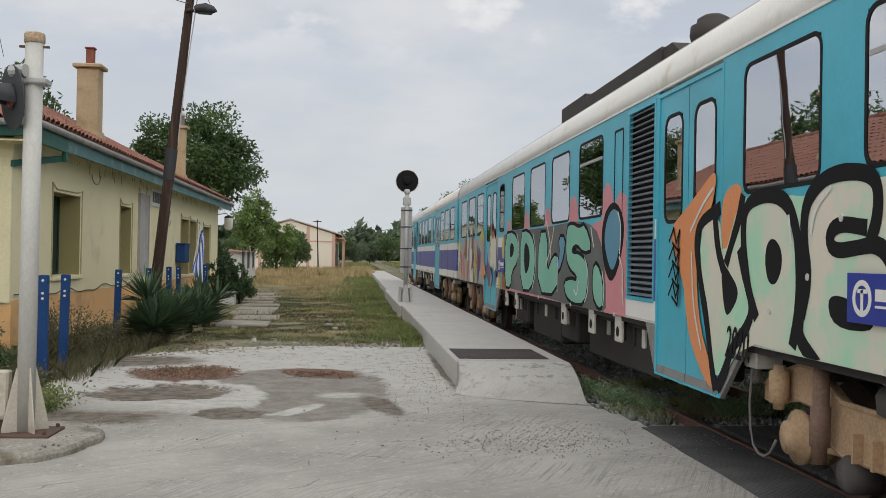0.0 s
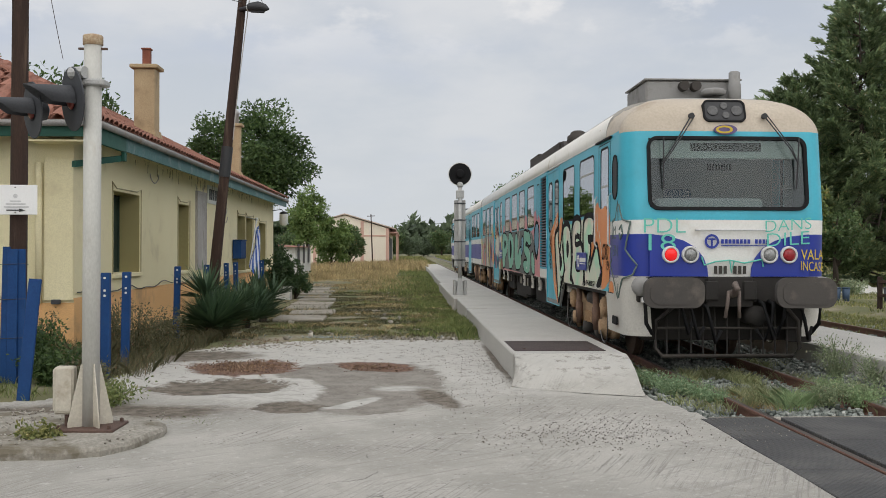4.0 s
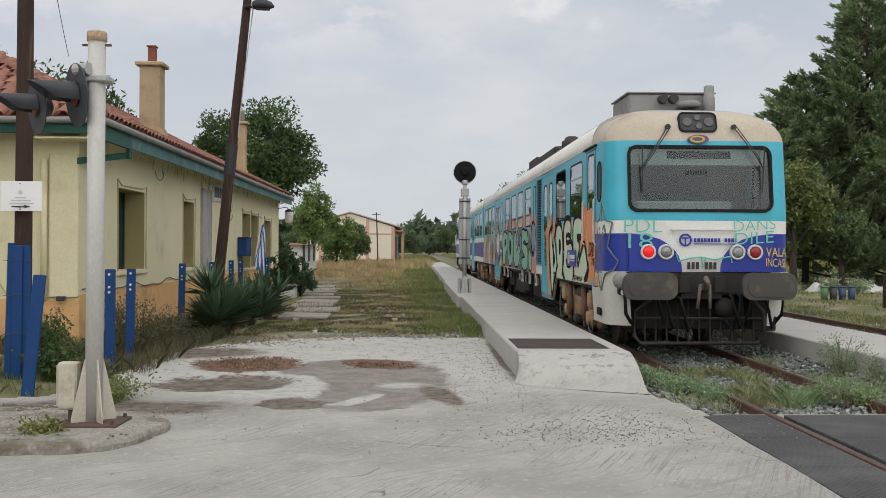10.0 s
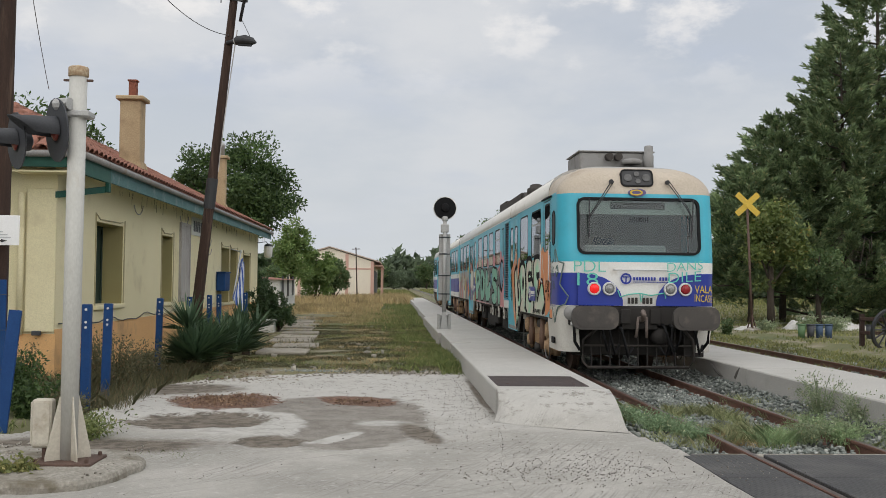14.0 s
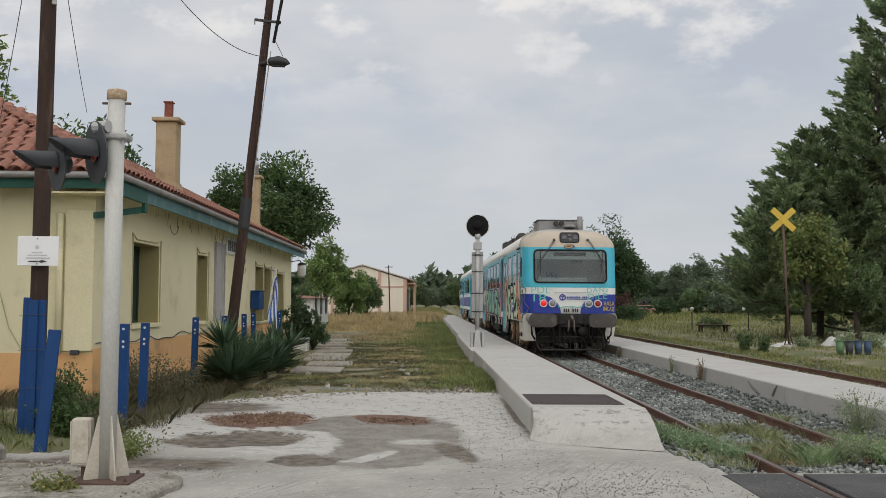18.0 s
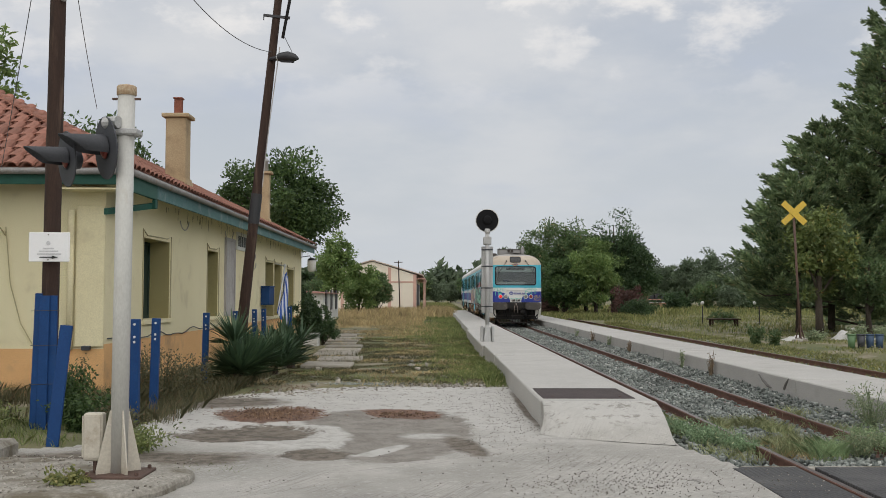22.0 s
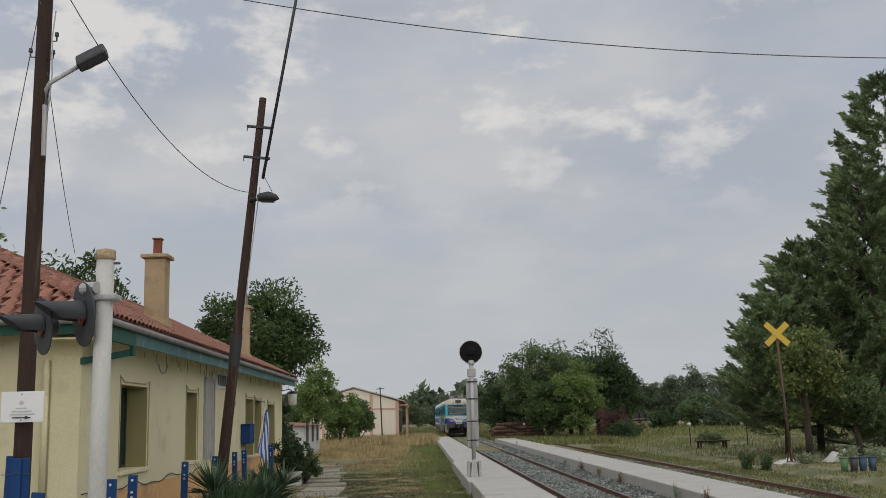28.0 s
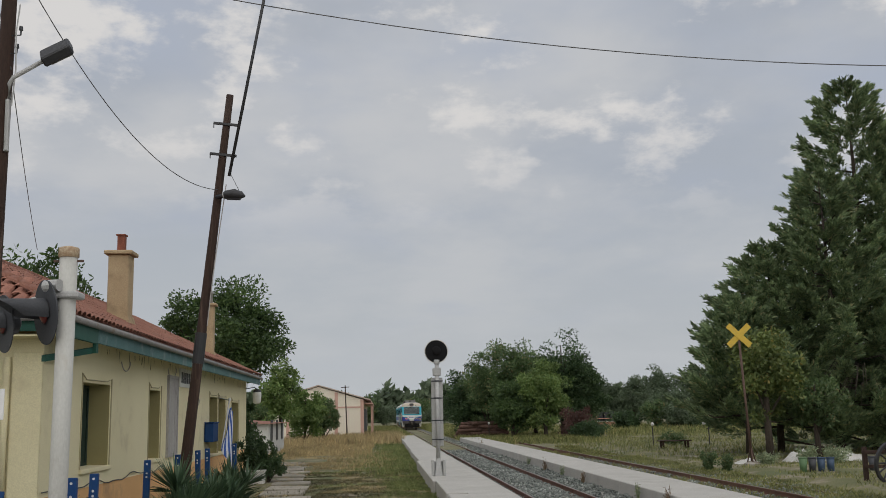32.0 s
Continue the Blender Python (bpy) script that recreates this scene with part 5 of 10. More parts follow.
GREY_SKIRT = material("worn_grey_skirt", (0.30, 0.30, 0.285), (0.22, 0.22, 0.21), 2.0, 0.55, 0.05, 40, stain=(0.14, 0.13, 0.12), stain_scale=3.0)
ROOF_GREY = material("roof_grey", (0.47, 0.46, 0.44), (0.38, 0.37, 0.35), 0.8, 0.6, 0.1, 40, stain=(0.26, 0.25, 0.235), stain_scale=1.2)
SOOT = material("sooty_steel", (0.032, 0.028, 0.025), (0.06, 0.051, 0.044), 3.0, 0.75, 0.3, 40)
UNIT_GREY = material("roof_unit_grey", (0.22, 0.215, 0.21), (0.30, 0.295, 0.285), 2.0, 0.6, 0.15, 40, stain=(0.12, 0.11, 0.10), stain_scale=2.0)
BUFFER_STEEL = material("dusty_black_steel", (0.050, 0.045, 0.042), (0.085, 0.076, 0.068), 2.5, 0.7, 0.2, 50, stain=(0.14, 0.12, 0.10), stain_scale=3.0, stain_lo=0.55)
# grimy steel, its colour darkened further for the shade under the body
UNDER = material("underframe_grime_and_shade", (0.018, 0.017, 0.016), (0.035, 0.031, 0.028), 4.0, 0.85, 0.4, 40)
BOGIE = material("dusty_brown_bogie", (0.52, 0.36, 0.22), (0.42, 0.275, 0.16), 2.0, 0.85, 0.3, 40, stain=(0.17, 0.11, 0.075), stain_scale=3, stain_lo=0.6)
DAMPER_BROWN = material("brown_damper", (0.24, 0.145, 0.10), (0.17, 0.105, 0.075), 3.0, 0.7, 0.2, 40)
HOOK_IRON = material("worn_hook_iron", (0.22, 0.175, 0.15), (0.15, 0.12, 0.105), 3.0, 0.7, 0.2, 50)
HOSE_GREY = material("grey_hose", (0.20, 0.19, 0.18), (0.14, 0.13, 0.125), 3.0, 0.6, 0.0)
RUBBER_SEAL = material("rubber_seal", (0.008, 0.008, 0.009), (0.012, 0.012, 0.013), 4.0, 0.6, 0.0, spec=0.2)
TRAIN_GLASS = glass_material("railcar_glass", (0.45, 0.52, 0.52), 0.01, 13.0)
SCREEN_GLASS = glass_material("windscreen_glass", (0.62, 0.68, 0.67), 0.03, 1.50)
CAB_GREY = material("cab_lining", (0.40, 0.42, 0.42), (0.33, 0.35, 0.35), 2.0, 0.8, 0.0)
DESK_GREY = material("desk_grey", (0.62, 0.65, 0.66), (0.54, 0.57, 0.58), 2.0, 0.6, 0.0)
BLIND = material("pale_blind", (0.74, 0.78, 0.74), (0.66, 0.70, 0.66), 2.0, 0.8, 0.0)
INSIDE = material("railcar_interior", (0.13, 0.14, 0.14), (0.10, 0.11, 0.11), 2.0, 0.8, 0.0)
SEAT = material("seat_cloth", (0.05, 0.09, 0.16), (0.07, 0.11, 0.18), 4.0, 0.9, 0.1)
RED_ON = glow_material("red_tail_light", (0.70, 0.012, 0.012), 0.45)
RED_OFF = material("red_lamp_unlit", (0.36, 0.02, 0.03), (0.28, 0.015, 0.02), 6, 0.2, 0.02)
LAMP_CLEAR = material("clear_lamp", (0.40, 0.41, 0.40), (0.22, 0.22, 0.22), 12, 0.2, 0.1, metal=0.4)
GLASS_DARK = material("lamp_reflector_dim", (0.13, 0.13, 0.13), (0.07, 0.07, 0.07), 10, 0.15, 0.05, metal=0.3)
CHROME = material("bright_rim", (0.70, 0.70, 0.69), (0.62, 0.62, 0.61), 6, 0.3, 0.02)
HW = 1.44                                   # half the body's width
SIDE_TOP, FLOOR_Z = 3.42, 1.075
CAR_END = 26.35
# windows along a car, measured from its own windscreen: from, to, sill, head, has a hopper bar
WINDOWS = [(2.27, 3.58, 2.30, 3.24, True), (4.17, 5.43, 2.26, 3.24, False),
           (9.85, 11.1, 2.26, 3.24, True), (11.72, 12.95, 2.26, 3.24, False), (13.5, 14.8, 2.26, 3.24, False), (15.4, 16.75, 2.26, 3.24, False),
           (17.75, 18.35, 2.26, 3.20, True), (20.95, 22.1, 2.26, 3.22, True), (22.5, 23.85, 2.26, 3.22, False), (24.3, 25.6, 2.26, 3.22, False)]
CAB_DOOR = (1.12, 1.70, 2.20, 3.26, True)
DOORS = [(5.90, 7.62), (18.75, 20.55)]
LOUVRE = (7.72, 8.72, 1.28, 3.36)


def side_sheet(z0, z1, s, y0=0.40, y1=CAR_END):
    """One band of the body side between two heights, with the openings left out."""
    holes = []
    holes += [(w[0], w[1], max(w[2], z0), min(w[3], z1)) for w in WINDOWS + [CAB_DOOR] if w[2] < z1 and w[3] > z0]
    holes += [(d[0], d[1], z0, z1) for d in DOORS]
    holes += [(LOUVRE[0], LOUVRE[1], max(LOUVRE[2], z0), min(LOUVRE[3], z1))] if LOUVRE[2] < z1 else []
    holes = [h for h in holes if h[0] >= y0 - 1e-6 and h[1] <= y1 + 1e-6]
    b = Build()
    xs = sorted((s * HW, s * (HW - 0.04)))
    wall_cells(b, y0, y1, z0, z1, xs[0], xs[1], holes, "y")
    return b


def nose_line(z):
    """Front reach and half width of the nose at a height."""
    if z < 2.2:
        f = -0.10 + 0.03 * (2.2 - z)
    elif z < 3.38:
        f = -0.10 + 0.13 * (z - 2.2)
    else:
        u = min(1.0, (z - 3.38) / 0.64)
        f = 0.053 + 0.20 * u + 1.05 * u ** 6
    h = HW if z < 3.34 else HW - 0.78 * max(0.0, (z - 3.34) / 0.68) ** 2.4
    return f, h


def nose_rows(z, n=7):
    f, h = nose_line(z)
    r = 0.34
    pts = [(-h, 0.42 if f + r < 0.41 else f + r + 0.02)]
    for k in range(n + 1):
        a = math.pi * (1 - 0.5 * k / n)
        pts.append((-h + r + r * math.cos(a), f + r - r * math.sin(a)))
    flat = h - r
    pts += [(-flat * 0.5, f - 0.015), (0.0, f - 0.02), (flat * 0.5, f - 0.015)]
    right = [(-x, y) for x, y in pts[:n + 2]][::-1]
    return pts + right


def nose_band(levels, skip_front=False):
    rows = [[(x, y, z) for x, y in nose_rows(z)] for z in levels]
    w = len(rows[0])
    vs = [p for r in rows for p in r]
    fs = []
    for j in range(len(rows) - 1):
        for i in range(w - 1):
            if skip_front and (8 <= i <= w - 10 or (i < w // 2) != (skip_front == 1)):
                continue
            fs.append((j * w + i, j * w + i + 1, (j + 1) * w + i + 1, (j + 1) * w + i))
    return Build().add(vs, fs)


def seal_and_pane(car, name, y0, y1, z0, z1, s, r=0.10, bar=False, label=""):
    w = thing(name, "", "")
    w.parent = car
    if label:
        tagged(w, label)
    xs = sorted((s * (HW + 0.003), s * (HW - 0.03)))
    b = Build()
    ring(b, rounded(y0 - 0.022, y1 + 0.022, z0 - 0.022, z1 + 0.022, r + 0.025), rounded(y0 + 0.010, y1 - 0.010, z0 + 0.010, z1 - 0.010, r), xs[0], xs[1], "x")
    part("seal", b, RUBBER_SEAL, w, "black rubber seal")
    g = Build()
    gx = s * (HW - 0.005)
    out = rounded(y0 + 0.012, y1 - 0.012, z0 + 0.012, z1 - 0.012, r)
    g.prism(out, gx - 0.003, gx + 0.003, "x")
    p = part("pane", g, TRAIN_GLASS, w, "tinted reflecting glass")
    p.visible_shadow = False
    if bar:
        zz = z1 - 0.27
        part("hopper_bar", Build().box(xs[0], xs[1], y0 + 0.02, y1 - 0.02, zz - 0.02, zz + 0.02, 0.005), GALV, w, "grey hopper bar")
    return w


def build_car(label):
    car = thing("railcar", label, "train", group="railcars of the train")
    for s in (-1, 1):
        cuts = ((0.40, 5.90), (7.62, 18.75), (20.55, CAR_END))
        for (ya, yb), z0, z1, mat in ((c, *z) for c in cuts for z in ((FLOOR_Z, 1.10, SKIRT), (1.10, 1.30, LIVERY_WHITE), (1.30, 1.93, VIOLET_BLUE), (1.93, 2.13, LIVERY_WHITE), (2.13, SIDE_TOP, TEAL))):
            part("side_panel", side_sheet(z0, z1, s, ya, yb), mat, car)
        for i, (y0, y1, z0, z1, bar) in enumerate(WINDOWS):
            seal_and_pane(car, "window", y0, y1, z0, z1, s, bar=bar)
        seal_and_pane(car, "cab_door_window", *CAB_DOOR[:4], s, r=0.07)
        xs = sorted((s * (HW + 0.006), s * (HW - 0.03)))
        part("cab_window_bar", Build().box(s * (HW - 0.012) - 0.014, s * (HW - 0.012) + 0.014, 1.13, 1.69, 2.66, 2.70, 0.004), GALV, car)
        ov = Build()
        ring(ov, rounded(0.46, 0.80, 2.44, 3.10, 0.169), rounded(0.49, 0.77, 2.47, 3.07, 0.139), *sorted((s * (HW + 0.012), s * (HW + 0.001))), "x")
        oval = part("oval_window", ov, RUBBER_SEAL, car, "small oval cab window")
        part("pane", Build().prism(rounded(0.485, 0.775, 2.465, 3.075, 0.14), *sorted((s * (HW + 0.001), s * (HW + 0.006))), "x"), BLACK_PAINT, oval)
        part("cab_door_line", ring(Build(), [(0.98, 1.12), (1.86, 1.12), (1.86, 3.34), (0.98, 3.34)], [(0.992, 1.132), (1.848, 1.132), (1.848, 3.328), (0.992, 3.328)], *sorted((s * (HW + 0.004), s * (HW + 0.0))), "x"), RUBBER_SEAL, car, "dark joint round the cab door")
        for yy in (0.90, 1.95):
            part("grab_rail", Build().tube([(s * (HW + 0.01), yy, 1.75), (s * (HW + 0.05), yy, 1.8), (s * (HW + 0.05), yy, 2.5), (s * (HW + 0.01), yy, 2.55)], 0.014, 8), CHROME, car, "bright grab rail")
        part("rain_strip", Build().box(*sorted((s * (HW + 0.04), s * HW)), 0.88, 1.98, 3.375, 3.405, 0.006), RUBBER_SEAL, car)
        # doors: two leaves, each with a tall rounded window, reaching below the floor line
        for d0, d1 in DOORS:
            mid = (d0 + d1) / 2
            door = thing("door", "", "")
            door.parent = car
            for a, c in ((d0 + 0.02, mid - 0.008), (mid + 0.008, d1 - 0.02)):
                b = Build()
                wall_cells(b, a, c, 0.60, 3.33, *sorted((s * (HW - 0.012), s * (HW - 0.05))), [(a + 0.17, c - 0.17, 2.10, 3.10)], "y")
                part("leaf", b, TEAL, door)
                f = Build()
                ring(f, rounded(a + 0.14, c - 0.14, 2.07, 3.13, 0.15), rounded(a + 0.175, c - 0.175, 2.105, 3.095, 0.12), *sorted((s * (HW - 0.008), s * (HW - 0.03))), "x")
                part("leaf_seal", f, RUBBER_SEAL, door)
                part("leaf_pane", Build().prism(rounded(a + 0.175, c - 0.175, 2.105, 3.095, 0.12), s * (HW - 0.017), s * (HW - 0.013), "x"), TRAIN_GLASS, door).visible_shadow = False
                part("kick_strip", Build().box(*sorted((s * (HW - 0.004), s * (HW - 0.012))), a + 0.01, c - 0.01, 0.60, 0.68, 0.002), UNIT_GREY, door)
            part("door_gap", Build().box(*sorted((s * (HW - 0.016), s * (HW - 0.06))), mid - 0.008, mid + 0.008, 0.6, 3.33), RUBBER_SEAL, door)
            part("door_frame", ring(Build(), [(d0 - 0.03, 0.58), (d1 + 0.03, 0.58), (d1 + 0.03, 3.37), (d0 - 0.03, 3.37)], [(d0 + 0.02, 0.60), (d1 - 0.02, 0.60), (d1 - 0.02, 3.33), (d0 + 0.02, 3.33)], *sorted((s * (HW + 0.004), s * (HW - 0.05))), "x"), TEAL, door)
            for a, c in ((d0 - 0.03, d0 - 0.55), (d1 + 0.03, d1 + 0.36)):
                part("door_skirt", Build().prism([(a, 0.58), (a, FLOOR_Z - 0.002), (c, FLOOR_Z - 0.002)] if c < a else [(a, 0.58), (c, FLOOR_Z - 0.002), (a, FLOOR_Z - 0.002)], *sorted((s * HW, s * (HW - 0.04))), "x"), GREY_SKIRT, door)
        # joints between the lower panels, latches, and the long drip rail under the roof
        joints = Build()
        for yy in (2.0, 3.9, 5.6, 8.86, 10.9, 13.2, 15.2, 17.5, 21.4, 23.6, 25.6):
            joints.box(*sorted((s * (HW + 0.0021), s * HW)), yy - 0.004, yy + 0.004, FLOOR_Z, 2.14 if yy > 8 else 1.18)
        joints.box(*sorted((s * (HW + 0.0023), s * HW)), 2.05, 5.84, 1.176, 1.184).box(*sorted((s * (HW + 0.0023), s * HW)), 8.8, 18.6, 1.126, 1.134)
        part("panel_joints", joints, RUBBER_SEAL, car, "fine dark joints between body panels")
        part("drip_rail", Build().box(*sorted((s * (HW + 0.012), s * HW)), 2.0, CAR_END - 0.1, 3.40, 3.425, 0.004), LIVERY_WHITE, car)
        for yy, zz in ((2.9, 1.12), (3.3, 1.10), (4.3, 1.62), (4.9, 1.36), (3.85, 2.0), (9.2, 1.08), (11.5, 1.08), (13.9, 1.08), (16.1, 1.08)):
            part("panel_latch", Build().lathe([(0.028, s * (HW + 0.002)), (0.024, s * (HW + 0.016))], (0, yy, zz), "x", 10), SKIRT, car)
        # louvred intake
        lv = part("louvre", ring(Build(), [(LOUVRE[0], LOUVRE[2]), (LOUVRE[1], LOUVRE[2]), (LOUVRE[1], LOUVRE[3]), (LOUVRE[0], LOUVRE[3])], [(LOUVRE[0] + 0.04, LOUVRE[2] + 0.04), (LOUVRE[1] - 0.04, LOUVRE[2] + 0.04), (LOUVRE[1] - 0.04, LOUVRE[3] - 0.04), (LOUVRE[0] + 0.04, LOUVRE[3] - 0.04)], *sorted((s * (HW + 0.006), s * (HW - 0.04))), "x"), TEAL, car, "tall louvred air intake")
        part("backing", Build().box(*sorted((s * (HW - 0.05), s * (HW - 0.06))), LOUVRE[0], LOUVRE[1], LOUVRE[2], LOUVRE[3]), RUBBER_SEAL, lv)
        n = 32
        slat = Build().box(-0.018, 0.018, LOUVRE[0] + 0.04, LOUVRE[1] - 0.04, -0.006, 0.006).mesh("slat", material("louvre_grey", (0.16, 0.19, 0.23), (0.11, 0.13, 0.16), 3, 0.5, 0))
        for k in range(n):
            zz = LOUVRE[2] + 0.07 + (LOUVRE[3] - LOUVRE[2] - 0.14) * k / (n - 1)
            part("slat", slat, None, lv, at=Matrix.Translation((s * (HW - 0.012), 0, zz)) @ Matrix.Rotation(radians(40 * s), 4, 'Y'))
        part("hatch", ring(Build(), rounded(8.92, 9.30, 2.2, 3.22, 0.03), rounded(8.945, 9.275, 2.225, 3.195, 0.02), *sorted((s * (HW + 0.005), s * HW)), "x"), RUBBER_SEAL, car, "narrow access hatch")
    # floor, inside walls and seats
    part("floor", Build().box(-HW + 0.045, HW - 0.045, 0.3, CAR_END, FLOOR_Z - 0.06, FLOOR_Z + 0.02), UNDER, car)
    part("ceiling", Build().box(-HW + 0.045, HW - 0.045, 0.5, CAR_END - 0.05, 3.36, 3.40), INSIDE, car)
    part("bulkhead", Build().box(-HW + 0.05, HW - 0.05, 2.02, 2.08, FLOOR_Z, 3.36).box(-HW + 0.05, HW - 0.05, CAR_END - 0.06, CAR_END - 0.001, FLOOR_Z, SIDE_TOP), INSIDE, car)
    seat = Build().box(-0.46, 0.46, -0.05, 0.08, 0.35, 1.25, 0.04).box(-0.46, 0.46, -0.05, 0.42, 0.30, 0.42, 0.04).mesh("seat", SEAT)
    for yy in (2.6, 3.5, 4.4, 9.4, 10.3, 11.2, 12.1, 13.0, 13.9, 14.8, 15.7, 16.6, 21.2, 22.1, 23.0, 23.9, 24.8):
        for x in (-0.92, 0.92):
            part("seat", seat, None, car, at=Matrix.Translation((x, yy, FLOOR_Z + 0.05)))
    # roof
    prof = []
    for k in range(25):
        a = math.pi * k / 24
        c, sn = math.cos(a), math.sin(a)
        prof.append((HW * math.copysign(abs(c) ** 0.62, c), SIDE_TOP + 0.60 * abs(sn) ** 0.75))
    vs = [(x, y, z) for y in (1.3, CAR_END) for x, z in prof]
    m = len(prof)
    b = Build().add(vs, [(k, k + 1, m + k + 1, m + k) for k in range(m - 1)] + [tuple(range(m))[::-1], tuple(range(m, 2 * m)), (0, m, 2 * m - 1, m - 1)])
    rme = b.mesh("roof", [LIVERY_WHITE, ROOF_GREY])
    for p in rme.polygons:
        p.use_smooth = abs(p.normal.y) < 0.5
        if p.center.z > 3.78:
            p.material_index = 1
    part("roof", rme, None, car, "curved roof, white flanks and grey crown")
    for s in (-1, 1):
        part("roof_gutter", Build().box(*sorted((s * (HW - 0.235), s * (HW - 0.205))), 1.4, CAR_END - 0.05, 3.745, 3.785, 0.006), UNIT_GREY, car)
    ladder = part("roof_flap", Build().box(-1.38, -1.10, 11.3, 11.9, -0.01, 0.02, 0.006, Matrix.Translation((0, 0, 3.66)) @ Matrix.Translation((-1.25, 0, 0)) @ Matrix.Rotation(radians(-38), 4, 'Y') @ Matrix.Translation((1.25, 0, 0))), RUBBER_SEAL, car, "small dark roof flap")
    unit = part("roof_unit", Build().box(-0.84, 0.60, 1.25, 2.55, 3.85, 4.30, 0.03), UNIT_GREY, car, "grey roof-mounted cooling unit")
    part("lid", Build().box(-0.87, 0.63, 1.22, 2.58, 4.301, 4.325, 0.01), UNIT_GREY, unit)
    for x in (-0.28, -0.10):
        part("pipe_end", Build().lathe([(0.075, 1.10), (0.075, 1.25)], (x, 0, 4.20), "y", 12), SOOT, unit)
    part("mushroom_vent", Build().lathe([(0.18, 0), (0.20, 0.05), (0.14, 0.09)], (0.15, 1.1, 4.06), n=14), UNIT_GREY, unit, smooth=True)
    part("exhaust", Build().lathe([(0.10, 0), (0.10, 0.3), (0.085, 0.32), (0.085, 0.48), (0.06, 0.5)], (0.48, 1.12, 3.92), n=14), UNIT_GREY, unit, "short exhaust stack", smooth=True)
    fan = part("exhaust_box", Build().box(-0.95, -0.30, 9.2, 13.2, 3.78, 4.22, 0.03), SOOT, car, "long sooty exhaust housing")
    part("grille", Build().box(-0.90, -0.35, 13.2, 14.9, 3.78, 4.32, 0.02), SOOT, fan)
    part("slope", Build().prism([(8.2, 3.80), (9.2, 3.80), (9.2, 4.20), (8.9, 4.20)], -0.9, -0.35, "x"), SOOT, fan)
    part("stack_cap", Build().lathe([(0.16, 0), (0.17, 0.14), (0.23, 0.17), (0.25, 0.24), (0.24, 0.34), (0.18, 0.37), (0.17, 0.42), (0.10, 0.46)], (-0.66, 8.25, 3.90), n=18), SOOT, fan, "round black exhaust cap", smooth=True)
    # nose
    part("dome_crown", nose_band([3.90, 3.94, 3.98, 4.02]), ROOF_GREY, car, smooth=True)
    part("nose_dome", nose_band(list(np.linspace(3.38, 3.90, 9))), CREAM, car, "cream dome over the windscreen", smooth=True)
    top = nose_rows(4.02)
    part("dome_top", Build().add([(x, y, 4.02) for x, y in top] + [(-0.66, 1.95, 4.02), (0.66, 1.95, 4.02)], [tuple(range(len(top))) + (len(top) + 1, len(top))]), ROOF_GREY, car)
    for s in (-1, 1):
        fill = Build()
        pts = []
        for z in np.linspace(3.40, 4.02, 8):
            x, y = nose_rows(z)[0]
            pts.append((s * abs(x), y, z))
        rim = [(s * abs(px), 1.9, pz) for px, pz in [(HW * math.cos(a) ** 0.62 if math.cos(a) > 0 else 0, SIDE_TOP + 0.60 * math.sin(a) ** 0.75) for a in np.linspace(0, 1.40, 8)]]
        vs = pts + rim
        fill.add(vs, [(k, k + 1, 8 + k + 1, 8 + k) for k in range(7)])
        part("dome_side", fill, CREAM, car, smooth=True)
    part("nose_teal", nose_band([2.13, 2.20, 2.30], False), TEAL, car, smooth=True)
    part("nose_teal", nose_band([2.30, 2.60, 2.95, 3.28], 1), TEAL, car, smooth=True)
    part("nose_teal", nose_band([2.30, 2.60, 2.95, 3.28], 2), TEAL, car, smooth=True)
    part("nose_teal", nose_band([3.28, 3.33, 3.38], False), TEAL, car, smooth=True)
    part("nose_white", nose_band([1.93, 2.03, 2.13]), LIVERY_WHITE, car, smooth=True)
    bandme = nose_band([1.34, 1.55, 1.75, 1.93]).mesh("nose_lower", [LIVERY_WHITE, LIVERY_BLUE], True)
    for p in bandme.polygons:
        if abs(p.center.x) > 1.05:
            p.material_index = 1
    part("nose_lower", bandme, None, car)
    for s in (-1, 1):
        out = [(s * 1.12, 1.342), (s * 0.30, 1.342), (s * 0.31, 1.46), (s * 0.36, 1.60), (s * 0.47, 1.74), (s * 0.64, 1.84), (s * 0.85, 1.90), (s * 1.12, 1.932)]
        part("blue_panel", Build().prism(out, -0.135, -0.115, "y"), LIVERY_BLUE, car, "dark blue painted sweep")
        # corner skirts below
        vs = []
        for z in (1.34, 1.0, 0.62, 0.50):
            pts = nose_rows(1.5)[:9]
            sh = 0.0 if z > 0.9 else 0.04
            vs.append([(-s * (x + sh) if s > 0 else (x + sh), y + (0.0 if z > 0.7 else 0.05), z) for x, y in [(-HW, 1.25), *pts]])
        w = len(vs[0])
        part("corner_skirt", Build().add([p for r in vs for p in r], [(j * w + i, j * w + i + 1, (j + 1) * w + i + 1, (j + 1) * w + i) for j in range(3) for i in range(w - 1)]), SKIRT, car, "off-white corner skirt", smooth=True)
        # step recesses as flat black boxes: their inner shade is only colour
        part("step_recess_dark", Build().box(*sorted((s * (HW + 0.003), s * (HW - 0.02))), 0.52, 0.82, 0.62, 0.74, 0.01), RUBBER_SEAL, car)
        part("step_recess_dark", Build().box(*sorted((s * (HW + 0.003), s * (HW - 0.02))), 0.75, 1.15, 1.06, 1.14, 0.01), RUBBER_SEAL, car)
    # windscreen
    ws = thing("windscreen", "", "")
    ws.parent = car
    m_ = Matrix.Translation((0, nose_line(2.30)[0] + 0.0, 2.30)) @ Matrix.Rotation(-math.atan(0.13), 4, 'X')
    hh = 0.98
    seal = Build()
